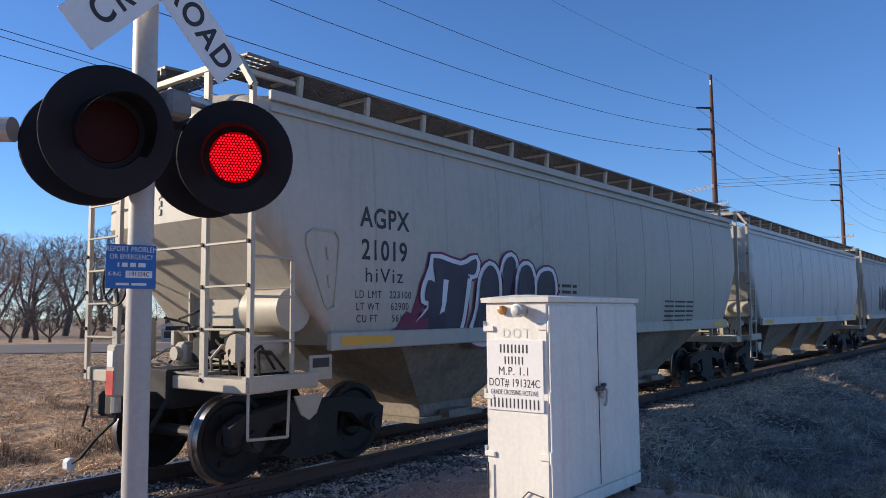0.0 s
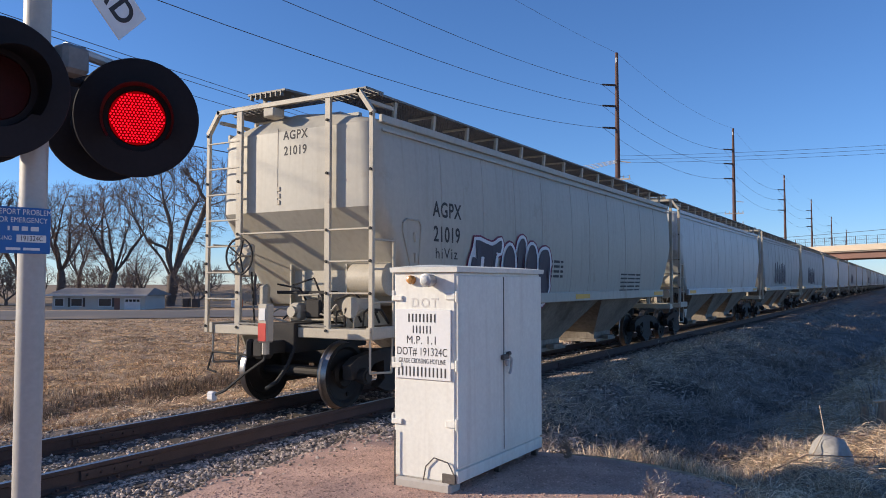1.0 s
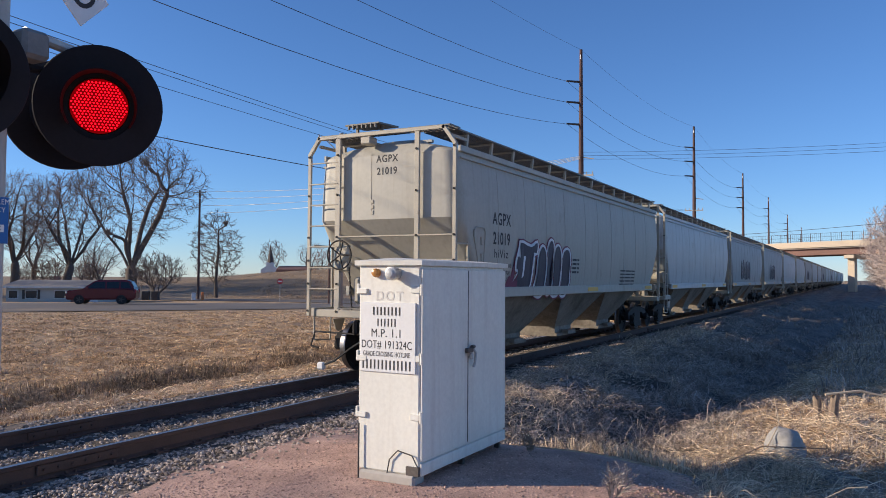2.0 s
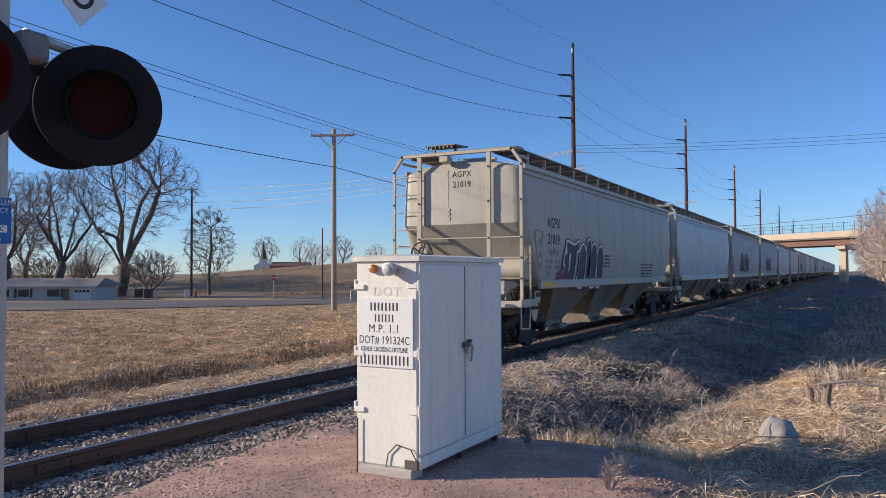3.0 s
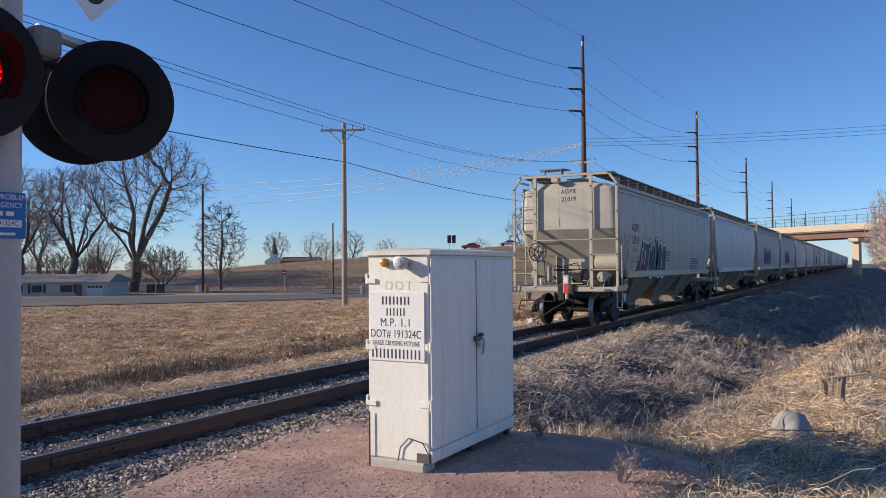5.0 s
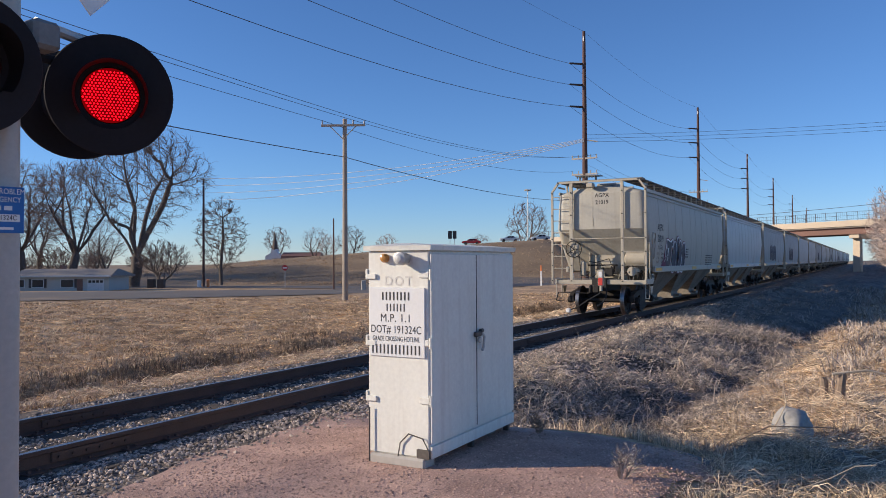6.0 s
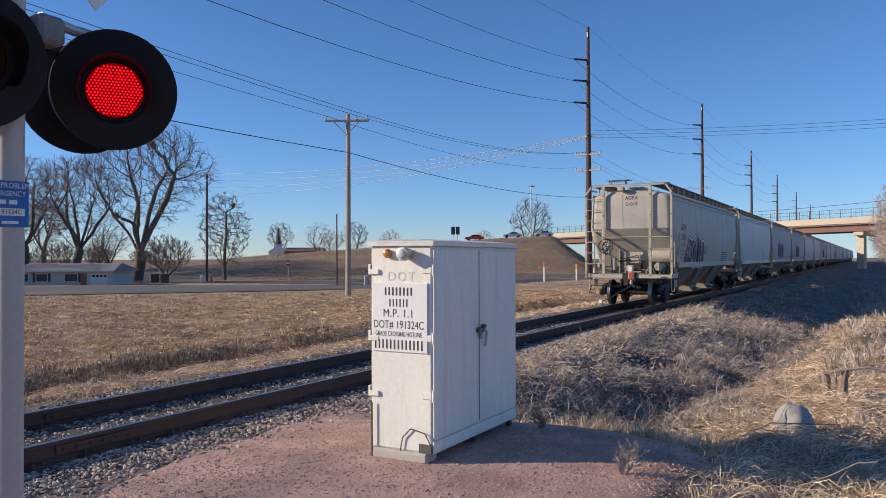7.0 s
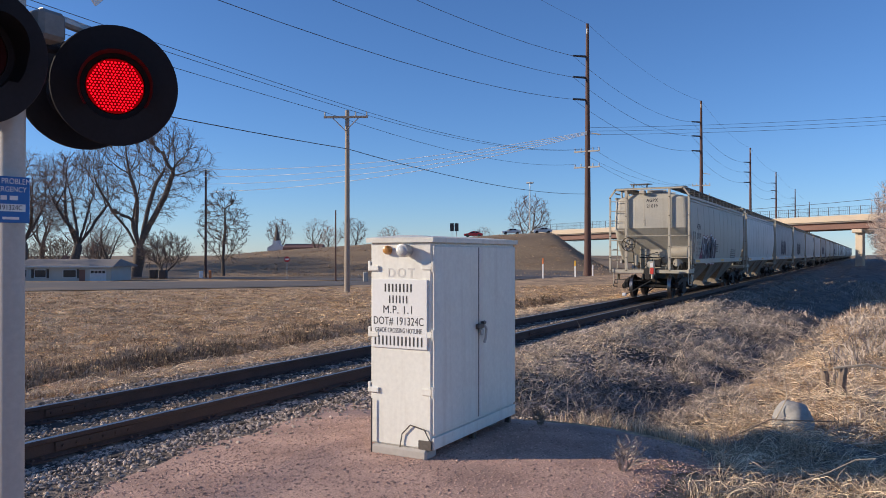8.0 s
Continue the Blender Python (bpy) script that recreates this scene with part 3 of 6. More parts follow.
    path(bm, [(0.25, Y(-0.1), 0.85), (0.3, Y(-0.3), 0.6), (0.2, Y(-0.4), 0.4), (0.05, Y(-0.45), 0.3)], 0.028)
    part("air_hose", bm, "rubber", parent)
    bm = bmesh.new()
    path(bm, [(-1.4, Y(-0.1), 0.72), (-0.4, Y(-0.14), 0.7), (-0.25, Y(-0.3), 0.72)], 0.016)
    path(bm, [(-1.4, Y(-0.1), 0.72), (-1.48, Y(-0.12), 0.45), (-1.3, Y(-0.12), 0.42)], 0.016)
    part("uncoupling_lever", bm, "truck", parent)
    # slope sheet supports under the end
    for x in (-0.55, 0.55):
        bm = bmesh.new()
        prism(bm, [(0.7, 1.1), (1.75, 1.1), (1.3, 1.5), (0.75, 2.05), (0.7, 2.05)] if sgn > 0 else [(CAR_L - 0.7, 1.1), (CAR_L - 1.75, 1.1), (CAR_L - 1.3, 1.5), (CAR_L - 0.75, 2.05), (CAR_L - 0.7, 2.05)], pose(x, 0, 0, 0, 0, 90), 0.03)
        part("slope_support", bm, "frame_paint", parent)
    bm = bmesh.new()
    box(bm, (-0.05, Y(0.8), 1.6), (1.1, 0.03, 0.85))
    part("support_plate", bm, "frame_paint", parent)
    bm = bmesh.new()
    rod(bm, (0.72, Y(0.7), 1.82), (1.35, Y(0.7), 1.82), 0.24, n=20)
    rod(bm, (0.66, Y(0.7), 1.82), (0.72, Y(0.7), 1.82), 0.14, 0.24, n=20)
    smooth(part("brake_reservoir", bm, "frame_paint", parent))
    bm = bmesh.new()
    box(bm, (0.2, Y(0.45), 1.38), (0.3, 0.25, 0.28), bevel=0.03)
    box(bm, (0.32, Y(0.42), 1.5), (0.12, 0.12, 0.3), bevel=0.02)
    rod(bm, (0.05, Y(0.4), 1.35), (0.5, Y(0.4), 1.35), 0.05)
    part("brake_valve", bm, "truck", parent)
    bm = bmesh.new()
    rod(bm, (1.0, Y(0.25), 1.42), (1.0, Y(0.75), 1.42), 0.13, n=14)
    rod(bm, (1.0, Y(0.2), 1.42), (1.0, Y(0.25), 1.42), 0.15, n=14)
    part("brake_cylinder", bm, "frame_paint", parent)
    bm = bmesh.new()
    box(bm, (-0.05, Y(0.5), 1.62), (0.95, 0.3, 0.05), bevel=0.01)
    part("equipment_shelf", bm, "truck", parent)
    bm = bmesh.new()
    box(bm, (-0.1, Y(0.36), 1.34), (0.2, 0.2, 0.26), bevel=0.04)
    rod(bm, (-0.1, Y(0.2), 1.34), (-0.1, Y(0.3), 1.34), 0.08, n=12)
    part("control_valve", bm, "frame_paint", parent)
    bm = bmesh.new()
    box(bm, (-0.62, Y(0.2), 1.5), (0.16, 0.16, 0.5), bevel=0.05)
    part("bell_crank", bm, "frame_paint", parent)
    for k in range(10):
        bm = bmesh.new()
        a = (random.uniform(-0.7, 0.9), Y(0.3), random.uniform(1.2, 1.75))
        path(bm, [a, (a[0] + random.uniform(0.1, 0.4), Y(0.35), a[2] + random.uniform(-0.1, 0.15)), (a[0] + 0.5, Y(0.5), 1.35)], 0.014)
        part("brake_pipe", bm, "frame_paint" if k % 2 else "truck", parent)
    # the hand brake
    wm = pose(-0.86, Y(-0.1), 2.16, 90)
    bm = bmesh.new()
    for i in range(24):
        a, b = 2 * math.pi * i / 24, 2 * math.pi * (i + 1) / 24
        rod(bm, wm @ Vector((0.27 * math.cos(a), 0.27 * math.sin(a), 0)), wm @ Vector((0.27 * math.cos(b), 0.27 * math.sin(b), 0)), 0.016, n=6)
    for i in range(5):
        a = 2 * math.pi * i / 5
        rod(bm, wm @ Vector((0, 0, -0.02)), wm @ Vector((0.27 * math.cos(a), 0.27 * math.sin(a), 0)), 0.014, n=6)
    hb = part("brake_wheel", bm, "truck", parent, "dark iron hand brake wheel")
    bm = bmesh.new()
    lathe(bm, [(0.12, 0), (0.16, 0.03), (0.15, 0.09), (0.05, 0.12)], 14, pose(-0.86, Y(-0.03), 2.16, -90))
    box(bm, (-0.86, Y(0.06), 2.1), (0.26, 0.12, 0.5), bevel=0.03)
    part("brake_housing", bm, "frame_paint", hb)
    bm = bmesh.new()
    for i in range(16):
        box(bm, (-0.7 + 0.005 * i, Y(0.0), 1.9 - 0.055 * i), (0.035 if i % 2 else 0.015, 0.035 if i % 2 == 0 else 0.015, 0.06), bevel=0.004)
    part("brake_chain", bm, "truck", hb)


def truck_set(parent, yc, full):
    """A two-axle truck; returns its wheelsets."""
    bm = bmesh.new()
    box(bm, (0, yc, 0.62), (2.0, 0.36, 0.26), bevel=0.04)
    bol = part("truck_bolster", bm, "truck", parent)
    for s in (-1, 1):
        bm = bmesh.new()
        prism(bm, [(-1.15, 0.62), (-0.98, 0.72), (-0.45, 0.80), (0.45, 0.80), (0.98, 0.72), (1.15, 0.62), (1.12, 0.42), (0.78, 0.44), (0.6, 0.60), (0.36, 0.64),
                   (0.34, 0.36), (0.5, 0.26), (0.28, 0.18), (-0.28, 0.18), (-0.5, 0.26), (-0.34, 0.36), (-0.36, 0.64), (-0.6, 0.60), (-0.78, 0.44), (-1.12, 0.42)],
              pose(s * 1.02 + 0.07, yc, 0, 0, 0, 90), 0.14)
        sf = part("side_frame", bm, "truck", bol)
        bm = bmesh.new()
        for k in (-0.17, 0, 0.17):
            rod(bm, (s * 1.02, yc + k, 0.22), (s * 1.02, yc + k, 0.55), 0.07, n=10)
        part("spring", bm, "truck", bol)
    bm = bmesh.new()
    for s in (-1, 1):
        box(bm, (0, yc + s * 0.38, 0.42), (1.7, 0.1, 0.12), bevel=0.02)
        rod(bm, (s * 0.3, yc - 0.7, 0.4), (s * 0.3, yc + 0.7, 0.4), 0.03)
        box(bm, (s * 0.757, yc - 0.40, 0.46), (0.1, 0.09, 0.3), bevel=0.02)
        box(bm, (s * 0.757, yc + 0.40, 0.46), (0.1, 0.09, 0.3), bevel=0.02)
    part("brake_beam", bm, "truck", bol)
    out = []
    for dy in (-0.9, 0.9):
        bm = bmesh.new()
        rod(bm, (-1.14, 0, 0), (1.14, 0, 0), 0.075, n=12)
        axle = part("wheelset", bm, "wheel", parent, "steel wheelset with bright treads")
        axle.location = (0, yc + dy, 0.457)
        for s in (-1, 1):
            bm = bmesh.new()
            lathe(bm, [(0.08, -0.05), (0.16, -0.055), (0.2, -0.02), (0.36, -0.03), (0.40, -0.065), (0.457, -0.065), (0.46, 0.03), (0.485, 0.045), (0.48, 0.07), (0.41, 0.072), (0.36, 0.02), (0.2, 0.03), (0.16, 0.055), (0.08, 0.05)], 28,
                  pose(s * 0.757, 0, 0, 0, -90 * s, 0))
            for k in range(3):
                a = 2 * math.pi * k / 3
                box(bm, (s * 0.80, 0.28 * math.cos(a), 0.28 * math.sin(a)), (0.02, 0.05, 0.05))
            w = part("wheel", bm, "wheel", axle)
            w.data.materials.append(M["tread"])
            for p in w.data.polygons:
                c = p.center
                rr = math.hypot(c.y, c.z)
                if rr > 0.452:
                    p.material_index = 1
            smooth(w, 35)
            bm = bmesh.new()
            rod(bm, (s * 1.08, 0, 0), (s * 1.2, 0, 0), 0.11, n=14)
            rod(bm, (s * 1.2, 0, 0), (s * 1.225, 0, 0), 0.075, n=8)
            part("bearing_cap", bm, "truck", axle)
        out.append(axle)
    return out


def side_ribs(paint, parent, s):
    bm = bmesh.new()
    box(bm, (s * 1.475, CAR_L / 2, 4.05), (0.06, CAR_L - 0.5, 0.11), bevel=0.01)
    box(bm, (s * 1.5, CAR_L / 2, 3.89), (0.03, CAR_L - 0.5, 0.035))
    part("top_chord", bm, paint, parent)
    bm = bmesh.new()
    box(bm, (s * 1.5, CAR_L / 2, 1.47), (0.09, CAR_L - 2.15, 0.2), bevel=0.012)
    part("side_sill", bm, paint, parent)
    for k in range(14):
        y = 0.75 + k * (CAR_L - 1.5) / 13
        bm = bmesh.new()
        box(bm, (s * 1.36, y, 4.2), (0.05, 0.07, 0.34), Matrix.Rotation(s * 0.1, 4, "Y"), bevel=0.006)
        box(bm, (s * 1.15, y, 4.36), (0.5, 0.05, 0.03))
        part("walkway_bracket", bm, "frame_paint", parent)
    grating(parent, s * 0.72, s * 1.42, 0.3, CAR_L - 0.3, 4.40, 16, 0.07)


def on_side(y, z, off=0.004):
    """A pose on the near side sheet: x along the car, lettering outwards."""
    w = float(np.interp(z, [1.42, 1.7, 2.1, 2.5, 2.82, 3.2, 3.6, 3.95], [1.44, 1.49, 1.525, 1.54, 1.54, 1.53, 1.505, 1.47]))
    return pose(w + off, y, z, 0, 0, 90)


def hopper_car(paint, full, cage=True):
    car = new("hopper_car")
    hopper_body(paint, car)
    for k in range(3):
        a = 2.35 + k * 3.55
        hopper_bay(paint, car, a, a + 3.55)
    for s in (-1, 1):
        side_ribs(paint, car, s)
        for k in range(3):
            bm = bmesh.new()
            y = (1.25, CAR_L / 2 - 0.3, CAR_L - 2.0)[k]
            box(bm, (s * 1.547, y + 0.4, 1.47), (0.008, 0.85, 0.1))
            part("reflector", bm, "yellow", car, "yellow reflective strip")
    for k in range(10):
        bm = bmesh.new()
        y = 1.9 + k * (CAR_L - 3.8) / 9 + random.uniform(-0.15, 0.15)
        path(bm, [on_side(y, z, -0.001).translation for z in (1.58, 1.8, 2.1, 2.5, 2.82, 3.2, 3.6, 3.9)], 0.009, 4)
        part("weld_seam", bm, paint, car)
    end_cage(car, 1, full)
    end_cage(car, -1, False)
    bm = bmesh.new()
    box(bm, (0, CAR_L / 2, 4.33), (0.66, CAR_L - 1.6, 0.12), bevel=0.03)
    for k in range(9):
        box(bm, (0, 1.2 + k * 1.6, 4.41), (0.8, 0.09, 0.05))
    part("roof_hatch", bm, paint, car)
    for k, y in enumerate((0.22, CAR_L - 0.22)):
        grating(car, -1.4, 1.4, y - 0.2, y + 0.2, 4.44, 25, 0.08, "end_running_board")
    if full:
        bm = bmesh.new()
        box(bm, (-0.45, 0.35, 4.62), (0.75, 0.7, 0.03), Matrix.Rotation(0.05, 4, "X"))
        for x in (-0.75, -0.2):
            box(bm, (x, 0.3, 4.53), (0.05, 0.05, 0.2))
        for k in range(7):
            box(bm, (-0.75 + 0.1 * k, 0.02, 4.56), (0.02, 0.06, 0.08))
        part("hatch_platform", bm, "grate", car)
        bm = bmesh.new()
        box(bm, (-0.3, 0.02, 4.27), (0.22, 0.24, 0.14), bevel=0.02)
        part("latch_box", bm, "frame_paint", car)
        bm = bmesh.new()
        path(bm, [(-0.28, 0.092, 4.05), (-0.28, 0.092, 2.95), (-0.18, 0.12, 2.8), (0.0, 0.30, 2.58)], 0.008)
        for z in (2.95, 3.05, 3.15):
            box(bm, (-0.25, 0.086, z), (0.05, 0.02, 0.07), bevel=0.006)
        part("conduit", bm, "frame_paint", car)
    sets = truck_set(car, 1.25, full) + truck_set(car, CAR_L - 1.25, full)
    return car, sets


def graffiti(car):
    """Spray-painted throw-up in fat outlined strokes."""
    strokes = [
        [(-1.55, 1.05), (-0.95, 0.95), (-0.6, 1.1), (-0.62, 0.8), (-0.85, 0.75), (-0.85, 0.1), (-0.95, -0.35), (-1.15, -0.3), (-1.3, 0.1), (-1.75, -0.35), (-1.9, -0.3), (-1.5, 0.25), (-1.7, 0.3), (-1.65, 0.65), (-1.45, 0.62)],
        [(-0.5, 0.15), (-0.45, 0.75), (-0.25, 1.0), (-0.05, 0.8), (0.0, 0.3), (-0.05, -0.35), (-0.3, -0.5), (-0.6, -0.35)],
        [(0.08, 0.2), (0.1, 0.95), (0.25, 1.2), (0.42, 1.1), (0.4, 0.5), (0.45, -0.2), (0.3, -0.45), (0.12, -0.3)],
        [(0.5, -0.35), (0.48, 0.5), (0.6, 1.0), (0.85, 1.02), (0.98, 0.6), (0.95, 0.0), (0.98, -0.4), (0.7, -0.5)],
        [(1.05, -0.3), (1.2, 0.15), (1.05, 0.5), (1.15, 0.9), (1.5, 0.95), (1.62, 0.55), (1.5, 0.35), (1.65, -0.05), (1.5, -0.45), (1.2, -0.5)],
    ]
    ym, zm = 4.35, 1.72
    def plate(name, material, grow, off, holes):
        for n_, s in enumerate(strokes):
            bm = bmesh.new()
            cx, cz = sum(p[0] for p in s) / len(s), sum(p[1] for p in s) / len(s)
            pts = []
            m = len(s)
            for i in range(m):
                p0, p1, p2, p3 = s[i - 1], s[i], s[(i + 1) % m], s[(i + 2) % m]
                for t in (0, 0.33, 0.66):
                    pts.append(tuple(0.5 * (2 * p1[k] + (p2[k] - p0[k]) * t + (2 * p0[k] - 5 * p1[k] + 4 * p2[k] - p3[k]) * t * t + (3 * p1[k] - p0[k] - 3 * p2[k] + p3[k]) * t ** 3) for k in (0, 1)))
            q = []
            m = len(pts)
            for i in range(m):
                a, b = pts[i - 1], pts[(i + 1) % m]
                l = math.dist(a, b) or 1
                nx, nz = (b[1] - a[1]) / l, -(b[0] - a[0]) / l
                area = sum(pts[j][0] * pts[(j + 1) % m][1] - pts[(j + 1) % m][0] * pts[j][1] for j in range(m))
                sg = 1 if area > 0 else -1
                q.append((pts[i][0] + sg * nx * grow, pts[i][1] + sg * nz * grow))
            vs = []
            for x, z in q:
                mm = on_side(ym + x * 0.98, zm + z * 0.72, off + 0.0009 * n_)
                vs.append(bm.verts.new(mm.translation))
            bm.faces.new(vs)
            bmesh.ops.triangulate(bm, faces=bm.faces)
            for f in bm.faces:
                f.normal_update()
                if f.normal.x < 0:
                    f.normal_flip()
            part(name, bm, material, car, holes)
    plate("paint_outline", "graffiti_maroon", 0.13, 0.018, "maroon spray-painted outline")
    plate("paint_border", "graffiti_white", 0.085, 0.024, "white spray-painted border")
    plate("paint_fill", "graffiti_dark", 0.0, 0.030, "black spray-painted fill")
    bm = bmesh.new()
    vs = []
    for y, z in ((1.95, 1.37), (1.95, 1.55), (2.2, 1.6), (2.35, 1.8), (2.6, 1.72), (2.8, 1.85), (2.75, 1.4)):
        vs.append(bm.verts.new(on_side(y, z, 0.062 if z < 1.6 else 0.02).translation))
    bm.faces.new(vs)
    part("paint_tail", bm, "graffiti_maroon", car, "maroon spray-painted tail")


def car_marks(car):
    letters("reporting_mark", "AGPX", 0.33, "black_letter", car, on_side(1.95, 2.88), 1.12, 0.92, 0.006)
    letters("road_number", "21019", 0.33, "black_letter", car, on_side(1.94, 2.5), 1.08, 0.92, 0.006)
    letters("scrawl", "hiViz", 0.24, "black_letter", car, on_side(1.94, 2.21), 1.2, 1.2)
    for z, a, b in ((1.99, "LD LMT", "223100"), (1.85, "LT WT", "62900"), (1.71, "CU FT", "5612")):
        letters("capacity_data", a, 0.125, "black_letter", car, on_side(1.68, z), 1.15, 0.95)
        letters("capacity_data", b, 0.125, "black_letter", car, on_side(2.24, z), 1.15, 0.95)
    for k in range(4):
        bars("stencil_block", (0.22, 0.3, 0.14), 0.05, 0.06, "black_letter", car, on_side(6.3, 2.2 - 0.1 * k))
    for k in range(5):
        bars("stencil_block", (0.5, 0.6, 0.4), 0.04, 0.06, "black_letter", car, on_side(11.3, 1.98 - 0.1 * k))
    letters("end_mark", "AGPX", 0.185, "black_letter", car, pose(0.06, 0.0885, 3.93), 1.12, 0.9, 0.004)
    letters("end_number", "21019", 0.185, "black_letter", car, pose(0.06, 0.0885, 3.70), 1.08, 0.9, 0.004)
    bm = bmesh.new()
    pts = [(0.7, 2.62), (0.78, 2.68), (1.12, 2.68), (1.18, 2.6), (1.14, 1.85), (1.05, 1.82), (0.98, 1.9), (0.7, 2.5)]
    vs = [on_side(y, z, 0.012).translation for y, z in pts]
    path(bm, vs + [vs[0]], 0.014, 5)
    for k in range(2):
        path(bm, [on_side(1.0 + 0.03 * k, 2.5 - 0.3 * k, 0.01).translation, on_side(1.03 + 0.03 * k, 2.36 - 0.3 * k, 0.01).translation], 0.025, 6)
    part("gusset_frame", bm, "car_a", car)
    bm = bmesh.new()
    box(bm, (1.5, 0.95, 1.2), (0.02, 0.32, 0.26))
    part("placard", bm, "frame_paint", car, "pale placard under the sill")
    bars("placard_print", (0.24,), 0.1, 0.02, "black_letter", car, pose(1.513, 0.95, 1.25, 0, 0, 90))


def rear_marker(car):
    """The end-of-train box that hangs on the coupler."""
    bm = bmesh.new()
    box(bm, (0.24, -0.66, 1.22), (0.18, 0.14, 0.52), bevel=0.02)
    rod(bm, (0.24, -0.66, 0.8), (0.24, -0.66, 0.98), 0.05)
    dev = part("end_of_train_device", bm, "frame_paint", car, "end-of-train marker box with red panel")
    bm = bmesh.new()
    box(bm, (0.24, -0.733, 1.1), (0.14, 0.01, 0.24))
    part("red_panel", bm, "red_mark", dev)
    bm = bmesh.new()
    box(bm, (0.24, -0.733, 1.34), (0.11, 0.01, 0.16))
    part("lamp_panel", bm, "white_mark", dev)
    bm = bmesh.new()
    path(bm, [(0.24, -0.62, 0.95), (0.2, -0.64, 0.72), (-0.2, -0.62, 0.5), (-0.6, -0.58, 0.25), (-0.85, -0.55, 0.16)], 0.02)
    part("glad_hand_hose", bm, "rubber", dev)
    bm = bmesh.new()
    box(bm, (-0.9, -0.55, 0.14), (0.16, 0.1, 0.14), bevel=0.03)
    part("glad_hand", bm, "white_mark", dev)


CARS = []
rear, rear_sets = hopper_car("car_a", True)
car_marks(rear)
graffiti(rear)
rear_marker(rear)
tagged(rear, "beige covered hopper car with graffiti, last of the train", "hopper car", "cars of the train")
second, second_sets = hopper_car("car_b", True)
tagged(second, "pale grey covered hopper car coupled in the train", "hopper car", "cars of the train")
third, third_sets = hopper_car("car_c", False)
tagged(third, "dull grey covered hopper car with faded graffiti", "hopper car", "cars of the train")
for k in range(6):
    bm = bmesh.new()
    prism(bm, [(-0.25, -0.5), (0.2, -0.55), (0.28, 0.1), (0.12, 0.5 + 0.08 * (k % 2)), (-0.1, 0.56), (-0.26, 0.2)], on_side(4.2 + k * 0.72, 2.3 + 0.06 * math.sin(k * 2), 0.02) @ pose(0, 0, 0, 0, 8 * math.sin(k * 3), 0), 0.012)
    part("faded_paint", bm, "graffiti_dark", third)
CARS = [rear, second, third]
for k in range(3, 22):
    CARS.append(copy_thing(second if k % 3 else third, Matrix()))
    if k % 3 == 0:
        tagged(CARS[-1], "dull grey covered hopper car with faded graffiti")
for k, c in enumerate(CARS):
    c.location = (-0.06, 4.89 + PITCH * k, 0)


